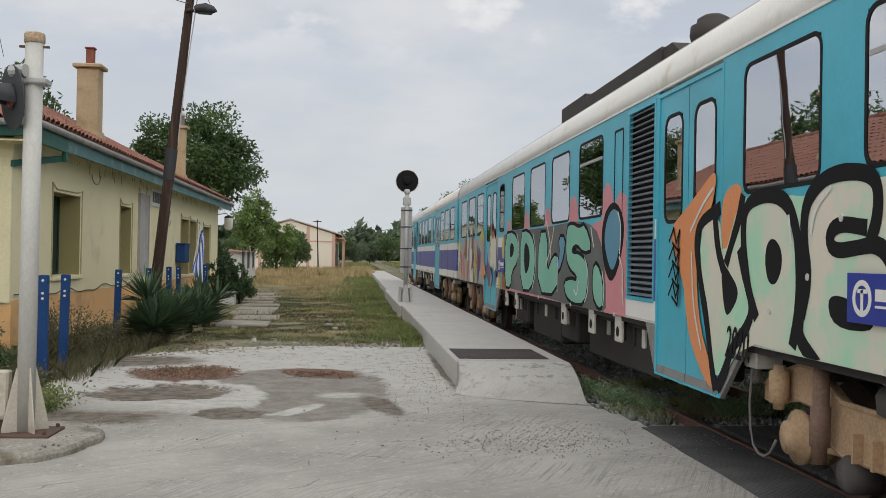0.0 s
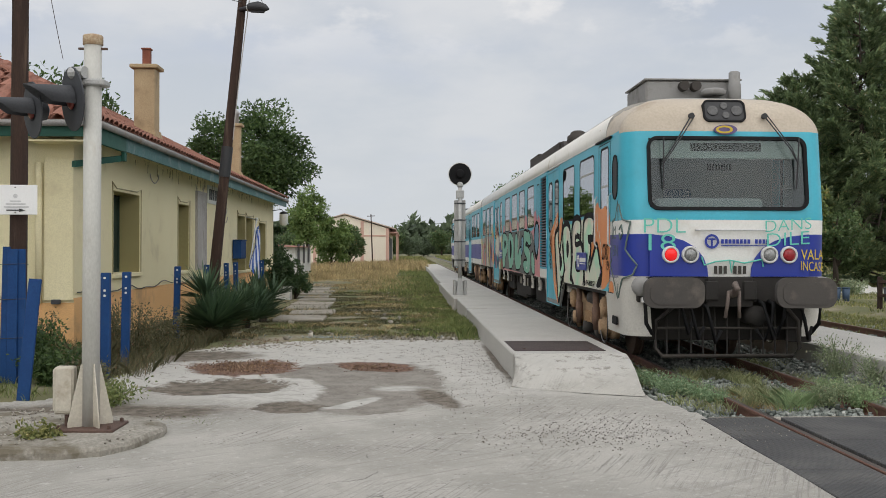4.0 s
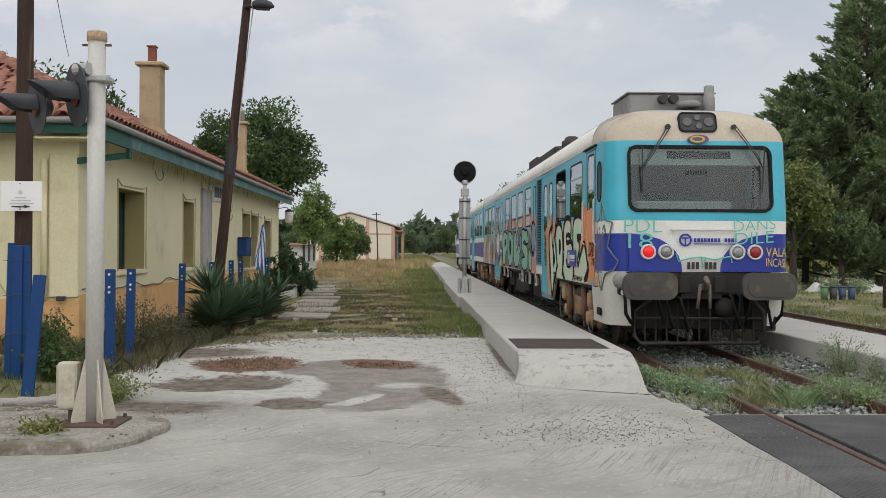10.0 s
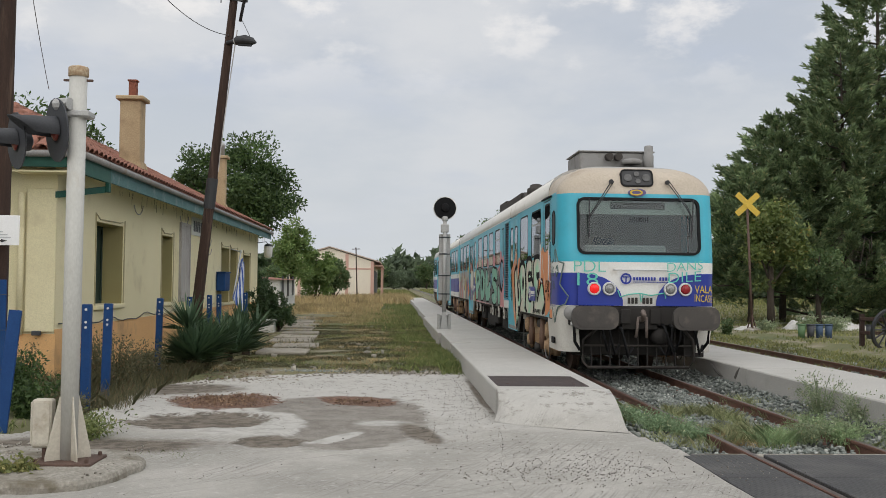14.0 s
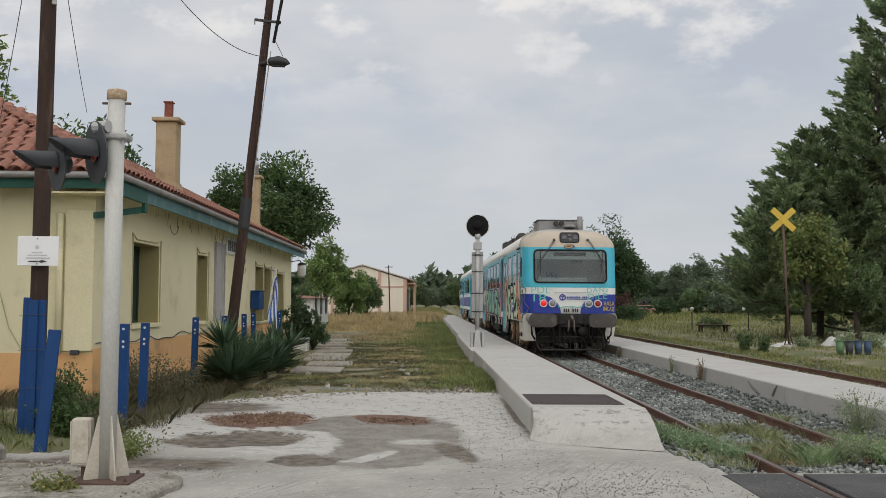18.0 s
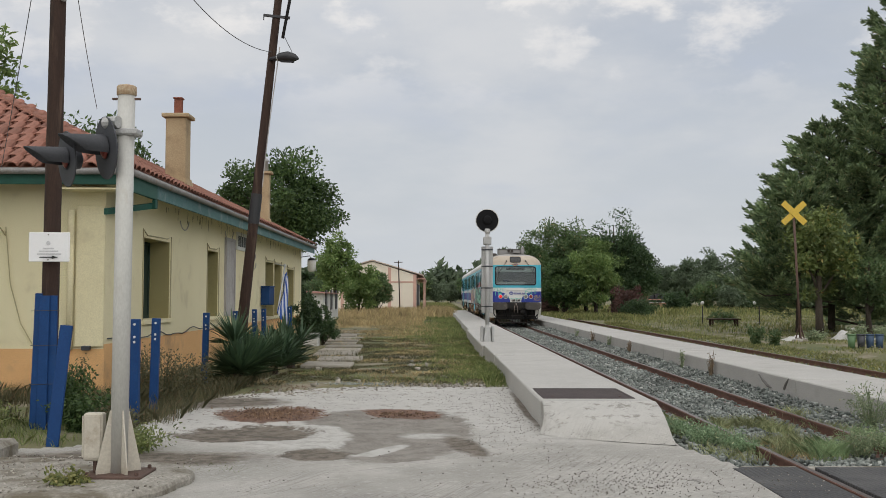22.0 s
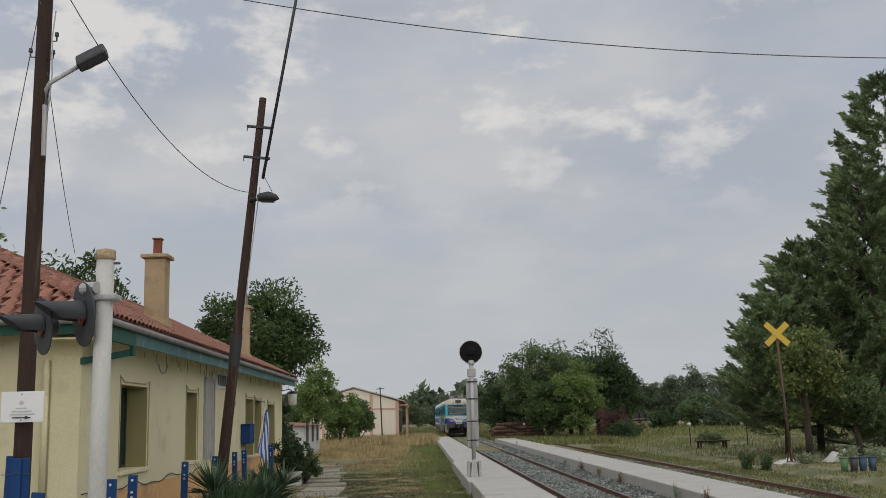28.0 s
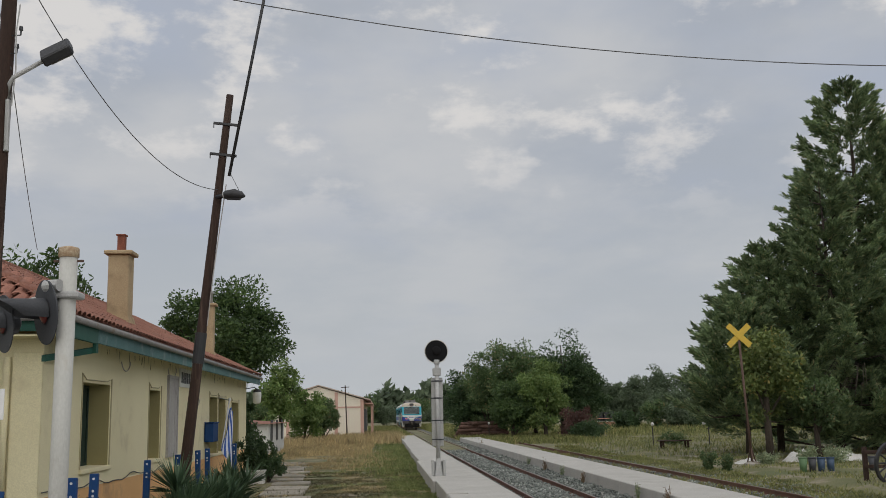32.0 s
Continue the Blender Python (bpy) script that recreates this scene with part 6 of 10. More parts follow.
    ring(seal, rounded(-1.13, 1.13, -0.04, hh + 0.03, 0.15), rounded(-1.085, 1.085, 0.005, hh - 0.015, 0.11), -0.045, 0.02, "y")
    part("seal", seal, RUBBER_SEAL, ws, "black rubber seal", at=m_)
    pane = part("pane", Build().prism(rounded(-1.09, 1.09, 0.0, hh - 0.01, 0.10), -0.018, -0.012, "y"), SCREEN_GLASS, ws, "large clear windscreen", at=m_)
    pane.visible_shadow = False
    part("destination_box", Build().box(-0.50, 0.50, 0.012, 0.028, hh - 0.17, hh - 0.05, 0.005), SOOT, ws, "dark destination display", at=m_)
    part("sun_blind", Build().box(-1.07, 1.07, 0.03, 0.05, hh - 0.27, hh - 0.02), BLIND, ws, "pale sun blind strip", at=m_)
    part("blind_bar", Build().box(-1.07, 1.07, 0.022, 0.05, hh - 0.285, hh - 0.271), UNIT_GREY, ws, at=m_)
    for k in range(9):
        part("vent_slot", Build().box(0.30 + 0.045 * k, 0.325 + 0.045 * k, 1.885, 1.899, 2.98, 3.08), UNDER, ws)
    part("driver_seat", Build().box(-0.62, -0.22, 0.95, 1.10, 1.5, 2.62, 0.06), SEAT, ws)
    part("desk", Build().box(-0.98, 0.55, 0.16, 0.75, -0.10, 0.17, 0.04), DESK_GREY, ws, "pale grey driving desk", at=m_)
    for k, x in enumerate((-0.6, -0.25, 0.1)):
        part("instrument", Build().box(x, x + 0.22, 0.52, 0.60, 0.171, 0.23, 0.01), SOOT, ws, at=m_)
    part("cab_wall", Build().box(-1.36, 1.36, 1.90, 1.95, FLOOR_Z, 3.34), CAB_GREY, ws)
    for q in (-1, 1):
        part("pillar_lining", Build().box(q * 1.36 - 0.03, q * 1.36 + 0.03, 0.45, 1.0, FLOOR_Z, 3.34), CAB_GREY, ws)
    for s in (-1, 1):
        piv = (s * 0.52 + 0.03, nose_line(3.55)[0] - 0.06, 3.60)
        el = (s * 0.97 + (0.03 if s < 0 else 0.0), nose_line(2.95)[0] - 0.11, 2.93)
        wp = part("wiper", Build().tube([piv, (0.3 * piv[0] + 0.7 * el[0], el[1] - 0.03, 0.3 * piv[2] + 0.7 * el[2]), el], 0.010, 6).tube([(piv[0] + 0.05, piv[1], piv[2]), (0.3 * piv[0] + 0.7 * el[0] + 0.03, el[1] - 0.03, 0.3 * piv[2] + 0.7 * el[2]), (el[0] + 0.01, el[1], el[2] - 0.03)], 0.008, 6), BLACK_PAINT, ws, "black wiper arm")
        part("blade", Build().tube([(el[0] + 0.02, el[1] + 0.01, el[2] + 0.35), (el[0] - 0.02 * s, el[1] + 0.0, el[2] - 0.36)], 0.010, 6), BLACK_PAINT, wp)
        part("pivot", Build().lathe([(0.04, -0.03), (0.04, 0.03)], piv, "y", 10), BLACK_PAINT, wp)
    # lamps
    hl = thing("headlight_cluster", "", "")
    hl.parent = car
    m2 = Matrix.Translation((0.0, nose_line(3.66)[0] - 0.015, 3.675)) @ Matrix.Rotation(radians(-20), 4, 'X') @ Matrix.Scale(0.88, 4)
    part("case", Build().prism(rounded(-0.33, 0.33, -0.18, 0.18, 0.08), -0.02, 0.05, "y"), BLACK_PAINT, hl, "dark glazed headlight case", at=m2)
    fr = Build()
    ring(fr, rounded(-0.345, 0.345, -0.195, 0.195, 0.10), rounded(-0.315, 0.315, -0.165, 0.165, 0.08), -0.03, 0.05, "y")
    part("frame", fr, RUBBER_SEAL, hl, at=m2)
    for x, z, r in ((-0.19, 0, 0.095), (0.2, 0, 0.095), (0.0, 0.085, 0.065), (0.02, -0.08, 0.065)):
        part("lamp", Build().lathe([(r, -0.024), (r * 0.92, -0.034), (r * 0.5, -0.030), (0.01, -0.028)], (x, 0, z), "y", 18), GLASS_DARK, hl, smooth=True, at=m2)
    for x, red in ((-0.83, 1), (-0.555, 0), (0.555, 0), (0.83, 2)):
        lt = part("light_rim", Build().lathe([(0.092, -0.172), (0.10, -0.182), (0.118, -0.176), (0.124, -0.12)], (x, 0, 1.645), "y", 24), CHROME, car, "round white lamp rim", smooth=True)
        part("lens", Build().lathe([(0.094, -0.170), (0.06, -0.186), (0.01, -0.190)], (x, 0, 1.645), "y", 20), (LAMP_CLEAR, RED_ON, RED_OFF)[red], lt, ("clear round lamp", "lit red tail lamp", "dark red tail lamp")[red], smooth=True)
    part("handrail", Build().tube([(-0.47, -0.11, 1.99), (-0.47, -0.17, 1.99), (0.5, -0.17, 1.99), (0.5, -0.11, 1.99)], 0.014, 8), CHROME, car, "handrail below the windscreen")
    # buffer beam, buffers, coupling, hoses
    part("buffer_beam", Build().box(-1.28, 1.28, -0.12, 0.25, 0.98, 1.335, 0.02), UNDER, car, "grimy buffer beam")
    part("drawgear_plate", Build().box(-0.32, 0.32, -0.17, -0.121, 0.92, 1.33, 0.015), UNDER, car)
    for s in (-1, 1):
        bf = part("buffer", Build().prism(rounded(s * 0.90 - 0.41, s * 0.90 + 0.41, 0.93, 1.34, 0.15), -0.62, -0.53, "y"), BUFFER_STEEL, car, "wide dusty black rounded buffer")
        part("pad", Build().prism(rounded(s * 0.90 - 0.33, s * 0.90 + 0.33, 0.98, 1.28, 0.13), -0.632, -0.616, "y"), BUFFER_STEEL, bf)
        part("shank", Build().lathe([(0.15, -0.12), (0.12, -0.14), (0.11, -0.545)], (s * 0.88, 0, 1.12), "y", 14), UNDER, bf, smooth=True)
    hook = part("coupling_hook", Build().tube([(0, -0.17, 1.10), (0, -0.36, 1.12), (0, -0.44, 1.19), (0, -0.38, 1.25), (0, -0.30, 1.22)], [0.06, 0.055, 0.05, 0.04, 0.025], 10), HOOK_IRON, car, "iron drawhook", smooth=True)
    for x in (-0.07, 0.07):
        part("link", Build().tube([(x, -0.33, 1.15), (x * 1.2, -0.30, 0.95), (x * 1.4, -0.26, 0.78)], 0.026, 8), HOOK_IRON, hook, smooth=True)
    for x, z0, z1, bow in ((-0.60, 1.0, 0.55, 0.12), (-0.72, 0.98, 0.62, 0.10), (0.42, 1.0, 0.55, 0.14), (0.56, 1.0, 0.52, -0.12), (0.72, 0.98, 0.6, -0.1), (-0.36, 0.95, 0.5, 0.12), (0.95, 0.95, 0.55, 0.1)):
        part("brake_hose", Build().tube([(x, -0.12, z0), (x, -0.30, z0 - 0.03), (x + bow * 0.3, -0.34, (z0 + z1) / 2), (x + bow, -0.28, z1 - 0.06), (x + bow * 1.8, -0.22, z1 + 0.10)], 0.026, 8), RUBBER_SEAL, car, "hanging rubber brake hose", smooth=True)
    part("air_reservoir", Build().lathe([(0.02, -0.2), (0.14, -0.17), (0.14, 0.25)], (0.38, 0, 0.80), "y", 14), UNDER, car, smooth=True)
    # tubular guard below the beam, and the dark frame behind it
    loop = [(-0.72, -0.05, 0.95), (-1.0, -0.05, 0.72), (-1.02, -0.06, 0.34), (-0.92, -0.06, 0.23), (0.92, -0.06, 0.23), (1.02, -0.06, 0.34), (1.0, -0.05, 0.72), (0.80, -0.05, 0.95)]
    guard = part("guard_frame", Build().tube(loop, 0.028, 10), SOOT, car, "low tubular guard across the front", smooth=True)
    part("guard_rail", Build().tube([(-1.0, -0.05, 0.62), (1.0, -0.05, 0.62)], 0.018, 8), SOOT, guard, smooth=True)
    for k in range(11):
        x = -0.85 + 0.17 * k
        part("guard_bar", Build().tube([(x, -0.04, 0.23), (x, -0.02, 0.95)], 0.014, 6), UNDER, guard)
    part("front_frame", Build().box(-1.15, 1.15, 0.30, 0.42, 0.42, 0.97, 0.02), UNDER, car, "black frame behind the guard")
    for q in (-1, 1):
        part("frame_beam", Build().box(q * 0.62 - 0.09, q * 0.62 + 0.09, 0.42, 2.0, 0.55, 0.93, 0.02), UNDER, car)
        horn = part("air_horn", Build().lathe([(0.05, -0.34), (0.13, -0.32), (0.14, -0.24), (0.09, -0.18), (0.06, -0.10)], (q * 1.26, 0, 1.21), "y", 16), UNIT_GREY, car, "grey bell-shaped valve beside the buffer", smooth=True)
        part("hose", Build().tube([(q * 1.24, -0.25, 1.10), (q * 1.22, -0.30, 0.98), (q * 1.20, -0.28, 0.70), (q * 1.10, -0.22, 0.55)], 0.028, 8), RUBBER_SEAL, horn, smooth=True)
        part("hose_collar", Build().lathe([(0.045, 0.99), (0.05, 1.0), (0.05, 1.05), (0.04, 1.06)], (q * 1.23, -0.28, 0), n=10), CHROME, horn)
    part("jumper_box", Build().box(-0.36, -0.18, -0.22, -0.171, 1.02, 1.28, 0.02).box(0.18, 0.36, -0.22, -0.171, 1.02, 1.28, 0.02), UNDER, car)
    part("plough_plate", Build().box(0.86, 1.22, 0.0, 0.06, 0.42, 0.90, 0.02), UNDER, car, "dark steel plate")
    # under the floor
    rng = random.Random(8)
    for y0, y1, z0, x in ((8.0, 9.2, 0.45, 1.25), (9.4, 11.6, 0.40, 1.15), (11.9, 13.0, 0.50, 1.25), (13.2, 15.6, 0.38, 1.2), (15.9, 17.2, 0.52, 1.25), (17.4, 18.2, 0.45, 1.1)):
        for s in (-1, 1):
            eq = part("equipment_box", Build().box(*sorted((s * x, s * 0.35)), y0, y1, z0, 1.0, 0.03), rng.choice((UNDER, UNDER, BOGIE)), car, "grimy underfloor equipment case")
            for k in range(3):
                yy = y0 + (k + 0.5) * (y1 - y0) / 3
                part("bracket", Build().box(*sorted((s * (x + 0.03), s * (x - 0.02))), yy - 0.05, yy + 0.05, 0.74, 1.01, 0.01), SKIRT if k == 1 else UNDER, eq)
    for s in (-1, 1):
        part("pipe_run", Build().tube([(s * 1.30, 8.0, 0.98), (s * 1.30, 18.3, 0.98)], 0.025, 8), UNDER, car)
        for yy in (9.2, 10.5, 12.2, 16.4, 17.6):
            part("tow_plate", Build().box(*sorted((s * 1.40, s * 1.36)), yy - 0.14, yy + 0.14, 0.76, FLOOR_Z - 0.004, 0.01), SKIRT, car, "pale bracket with a round hole")
            # black disc on the uncut plate, for the dark of its hole
            part("tow_hole_dark", Build().lathe([(0.06, s * 1.405 if s > 0 else -1.405), (0.06, s * 1.38 if s > 0 else -1.38)], (0, yy, 0.88), "x", 12), RUBBER_SEAL, car)
    return car


def build_wheelset():
    b = Build()
    prof = [(0.43, 0.0), (0.42, 0.10), (0.45, 0.105), (0.45, 0.135), (0.35, 0.135), (0.33, 0.10), (0.14, 0.10), (0.10, 0.14)]
    for s in (-1, 1):
        b.lathe([(r, s * (0.82 - h)) for r, h in prof], (0, 0, 0), "x", 28)
    b.tube([(-0.75, 0, 0), (0.75, 0, 0)], 0.085, 12)
    return b.mesh("wheelset", material("brown_wheel_steel", (0.13, 0.085, 0.06), (0.09, 0.06, 0.045), 3, 0.7, 0.3, 40), False)


WHEELSET = build_wheelset()
AXLES = (2.35, 4.85, 21.55, 24.05)


def build_bogies(car, wheels):
    arm = [(0.70, 0.76), (0.80, 0.80), (1.00, 0.90), (1.10, 0.935), (1.32, 0.945), (1.62, 0.87), (1.93, 0.75), (1.93, 0.64), (1.62, 0.66), (1.34, 0.715), (1.14, 0.70), (1.02, 0.65), (0.92, 0.56), (0.84, 0.47), (0.70, 0.43)]
    for yc in (3.6, 22.8):
        bg = part("bogie", Build().box(-1.10, 1.10, yc - 0.25, yc + 0.25, 0.48, 0.74, 0.03), BOGIE, car, "dusty tan bogie frame")
        for s in (-1, 1):
            outline = [(yc + y, z) for y, z in arm] + [(yc - y, z) for y, z in arm[::-1]]
            part("side_frame", Build().prism(outline, *sorted((s * 1.10, s * 1.20)), "x"), BOGIE, bg, "arched tan side frame")
            rim = [(s * 1.185, yc + y, z + 0.012) for y, z in arm[6::-1]] + [(s * 1.185, yc - y, z + 0.012) for y, z in arm[:7]]
            part("frame_flange", Build().tube(rim, 0.026, 6), BOGIE, bg)
            lip = [(s * 1.185, yc + y, z) for y, z in arm[7:]] + [(s * 1.185, yc - y, z) for y, z in arm[:6:-1]]
            part("frame_flange", Build().tube(lip, 0.022, 6), BOGIE, bg)
            for e in (-1, 1):
                ya = yc + e * 1.25
                for k in (0.18, 0.42):
                    part("gusset", Build().prism([(yc + e * k - 0.012, 0.43), (yc + e * k + 0.012, 0.43), (yc + e * k + 0.012, 0.62), (yc + e * k - 0.012, 0.62)], *sorted((s * 1.20, s * 1.27)), "x"), BOGIE, bg)
                part("axle_box", Build().lathe([(0.0, s * 1.02), (0.20, s * 1.02), (0.20, s * 1.14), (0.175, s * 1.15), (0.175, s * 1.20), (0.20, s * 1.21), (0.20, s * 1.25), (0.12, s * 1.28), (0.12, s * 1.33), (0.0, s * 1.335)], (0, ya, 0.45), "x", 18), BOGIE, bg, "ribbed round axle box", smooth=True)
                part("box_arm", Build().prism([(ya - e * 0.10, 0.38), (ya - e * 0.10, 0.60), (ya - e * 0.42, 0.56), (ya - e * 0.46, 0.40)], *sorted((s * 1.06, s * 1.16)), "x"), BOGIE, bg)
                part("spring", Build().lathe([(0.10, 0.60), (0.12, 0.63), (0.10, 0.66), (0.12, 0.69), (0.10, 0.72), (0.09, 0.80)], (s * 1.08, ya, 0), n=12), UNDER, bg)
                part("damper", Build().tube([(s * 1.29, yc + e * 1.47, 0.62), (s * 1.29, yc + e * 1.47, 0.66), (s * 1.29, yc + e * 1.47, 0.67), (s * 1.29, yc + e * 1.47, 0.90), (s * 1.29, yc + e * 1.47, 0.91), (s * 1.29, yc + e * 1.47, 0.95)], [0.04, 0.045, 0.075, 0.075, 0.05, 0.045], 12), BOGIE, bg, "short upright damper", smooth=True)
                part("damper", Build().tube([(s * 1.30, yc + e * 0.80, 0.36), (s * 1.30, yc + e * 0.80, 0.46), (s * 1.30, yc + e * 0.80, 0.47), (s * 1.30, yc + e * 0.79, 0.74), (s * 1.30, yc + e * 0.79, 0.75), (s * 1.30, yc + e * 0.78, 1.02)], [0.05, 0.05, 0.068, 0.068, 0.055, 0.055], 12), DAMPER_BROWN, bg, "long upright damper", smooth=True)
                part("brake_cylinder", Build().lathe([(0.0, s * 1.05), (0.13, s * 1.06), (0.13, s * 1.22), (0.10, s * 1.26), (0.0, s * 1.27)], (0, yc + e * 0.55, 0.33), "x", 16), BUFFER_STEEL, bg, smooth=True)
                part("brake_hose", Build().tube([(s * 1.32, yc + e * 1.90, 0.94), (s * 1.33, yc + e * 1.92, 0.60), (s * 1.33, yc + e * 1.90, 0.40), (s * 1.33, yc + e * 1.84, 0.29), (s * 1.33, yc + e * 1.74, 0.235), (s * 1.33, yc + e * 1.62, 0.235), (s * 1.34, yc + e * 1.50, 0.29), (s * 1.34, yc + e * 1.40, 0.40)], 0.011, 8), HOSE_GREY, bg, "thin grey hose", smooth=True)
            part("air_spring", Build().lathe([(0.22, 0.76), (0.30, 0.80), (0.31, 0.90), (0.28, 0.96), (0.20, 0.97), (0.20, 1.02)], (s * 1.0, yc, 0), n=20), BUFFER_STEEL, bg, "dark air spring", smooth=True)
            part("valve_box", Build().box(*sorted((s * 1.34, s * 1.12)), yc + 1.78, yc + 2.02, 0.88, 1.03, 0.01), SKIRT, bg, "grey valve box")
            part("valve_neck", Build().lathe([(0.03, 0.76), (0.045, 0.78), (0.035, 0.82), (0.035, 0.88)], (s * 1.28, yc + 1.90, 0), n=10), BUFFER_STEEL, bg)
            part("link_arm", Build().box(*sorted((s * 1.26, s * 1.20)), yc - 0.62, yc - 0.05, 0.46, 0.54, 0.02), BOGIE, bg)
    for ya in AXLES:
        w = part("wheelset", WHEELSET, None, car, at=pose(0, ya, 0.43))
        wheels.append((w, ya))


wheels_rear, wheels_front = [], []
railcar_rear = build_car("teal, white and blue diesel railcar covered in graffiti")
build_bogies(railcar_rear, wheels_rear)


def clone(ob):
    """The second car: the same meshes, no graffiti, turned end for end."""
    return copy_thing(ob, pose(TRACK_X, 60, 0, 0, 0, 180))


railcar_front = clone(railcar_rear)
tagged(railcar_front, "clean teal, white and violet-blue diesel railcar coupled ahead")
wheels_front = [(o, y) for o, y in zip([o for o in railcar_front.children if o.name.startswith("wheelset")], AXLES)]
part("gangway", Build().box(-0.95, 0.95, CAR_END + 0.001, CAR_END + 0.44, 1.0, 3.5, 0.05), RUBBER_SEAL, railcar_rear, "black folded gangway bellows")
for k in range(5):
    part("gangway_fold", Build().box(-1.0, 1.0, CAR_END + 0.03 + 0.09 * k, CAR_END + 0.06 + 0.09 * k, 0.98, 3.54, 0.01), RUBBER_SEAL, railcar_rear)

# ---- graffiti and markings on the rear car ----
def paint(name, c1, c2=None):
    return material(name, c1, c2, 1.4, 0.38, 0.01, 40, gr=0.95)


MINT = material("mint_and_pink_spray", (0.42, 0.66, 0.48), (0.78, 0.64, 0.55), 0.9, 0.5, 0.01, 110, gr=0.94, stain=(0.40, 0.68, 0.48), stain_scale=1.4, stain_lo=0.46, stain_hi=0.60)
PALE_PINK = paint("pale_pink_spray", (0.76, 0.60, 0.55), (0.64, 0.68, 0.56))
ORANGE = paint("orange_spray", (0.78, 0.30, 0.11), (0.70, 0.26, 0.10))
PINK = paint("pink_spray", (0.68, 0.26, 0.28), (0.60, 0.24, 0.27))
BLACK_SPRAY = material("black_spray", (0.012, 0.012, 0.013), (0.020, 0.019, 0.020), 1.4, 0.85, 0.01, 40, spec=0.15)
GREEN_TAG = paint("green_tag", (0.14, 0.58, 0.47), (0.12, 0.52, 0.43))
YELLOW_TAG = paint("yellow_tag", (0.66, 0.48, 0.04), (0.58, 0.42, 0.04))
PURPLE = paint("purple_spray", (0.14, 0.10, 0.26), (0.11, 0.08, 0.2))
YELLOW_SP = paint("yellow_spray", (0.62, 0.52, 0.16), (0.52, 0.42, 0.12))
RED_SP = paint("red_spray", (0.38, 0.10, 0.06), (0.30, 0.08, 0.05))
SMOKE = material("smoky_black_spray", (0.035, 0.04, 0.04), (0.16, 0.17, 0.165), 1.0, 0.5, 0.01, 60)
GREY_SP = paint("grey_spray", (0.44, 0.44, 0.43), (0.36, 0.36, 0.36))
SEA = material("sea_green_spray", (0.13, 0.42, 0.31), (0.26, 0.55, 0.42), 0.9, 0.42, 0.01, 90, gr=0.88, stain=(0.12, 0.36, 0.40), stain_scale=1.6, stain_lo=0.56)
WHITE_SP = paint("white_spray", (0.74, 0.76, 0.72), (0.62, 0.66, 0.64))
SKY_SP = paint("sky_blue_spray", (0.10, 0.30, 0.44), (0.09, 0.26, 0.38))


def letters(text, fat, thick):
    cu = bpy.data.curves.new("letters", 'FONT')
    cu.body = text
    cu.offset = fat
    cu.extrude = thick
    cu.resolution_u = 4
    tmp = bpy.data.objects.new("letters", cu)
    me = bpy.data.meshes.new_from_object(tmp)
    bpy.data.objects.remove(tmp)
    bpy.data.curves.remove(cu)
    return me


def islands(me):
    """The separate letters of a lettered mesh, each as a mesh of its own."""
    root = list(range(len(me.vertices)))

    def find(i):
        while root[i] != i:
            root[i] = root[root[i]]
            i = root[i]
        return i
    for e in me.edges:
        a, c = find(e.vertices[0]), find(e.vertices[1])
        root[a] = c
    groups = collections.defaultdict(list)
    for p in me.polygons:
        groups[find(p.vertices[0])].append(tuple(p.vertices))
    out = []
    for faces in groups.values():
        used = sorted({i for f in faces for i in f})
        at = {i: k for k, i in enumerate(used)}
        out.append(fast_mesh("letter", [me.vertices[i].co for i in used], [tuple(at[i] for i in f) for f in faces], me.materials[0]))
    return out


def side_text(text, y_left, y_right, z0, z1, fat, mat, lift, parent, name="graffiti_letter", shear=0.0, label=""):
    """Letters on the track-platform side of the car, reading towards its tail."""
    me = letters(text, fat, 0.001)
    v = np.array([tuple(p.co) for p in me.vertices])
    lo, hi = v.min(axis=0), v.max(axis=0)
    me.materials.clear()
    me.materials.append(mat)
    for p in me.vertices:
        u = (p.co.x - lo[0]) / (hi[0] - lo[0])
        w = (p.co.y - lo[1]) / (hi[1] - lo[1])
        p.co = (-HW - lift + p.co.z, y_left + (y_right - y_left) * (u + shear * (w - 0.5)), z0 + (z1 - z0) * w)
    for one in islands(me):
        part(name, one, None, parent, label)


def front_text(text, x0, x1, z0, z1, fat, mat, parent, tilt=0.0, lift=0.0, name="graffiti_letter"):
    me = letters(text, fat, 0.001)
    v = np.array([tuple(p.co) for p in me.vertices])
    lo, hi = v.min(axis=0), v.max(axis=0)
    me.materials.clear()
    me.materials.append(mat)
    for p in me.vertices:
        u = (p.co.x - lo[0]) / (hi[0] - lo[0])
        w = (p.co.y - lo[1]) / (hi[1] - lo[1])
        x = x0 + (x1 - x0) * u
        y = -0.145 - lift
        if abs(x) > 1.10:
            y = -0.145 - lift + 0.34 - math.sqrt(max(0.0, 0.34 ** 2 - (abs(x) - 1.10) ** 2))
        p.co = (x, y - p.co.z, z0 + (z1 - z0) * w + tilt * u)
    for one in islands(me):
        part(name, one, None, parent)


def side_blob(outline, mat, lift, parent, name="paint_patch", label=""):
    outline = [(y, z if 5.34 < y < 8.0 else max(z, FLOOR_Z + 0.004)) for y, z in outline]
    b = Build().prism(outline, -HW - lift, -HW - lift + 0.0015, "x")
    return part(name, b, mat, parent, label)


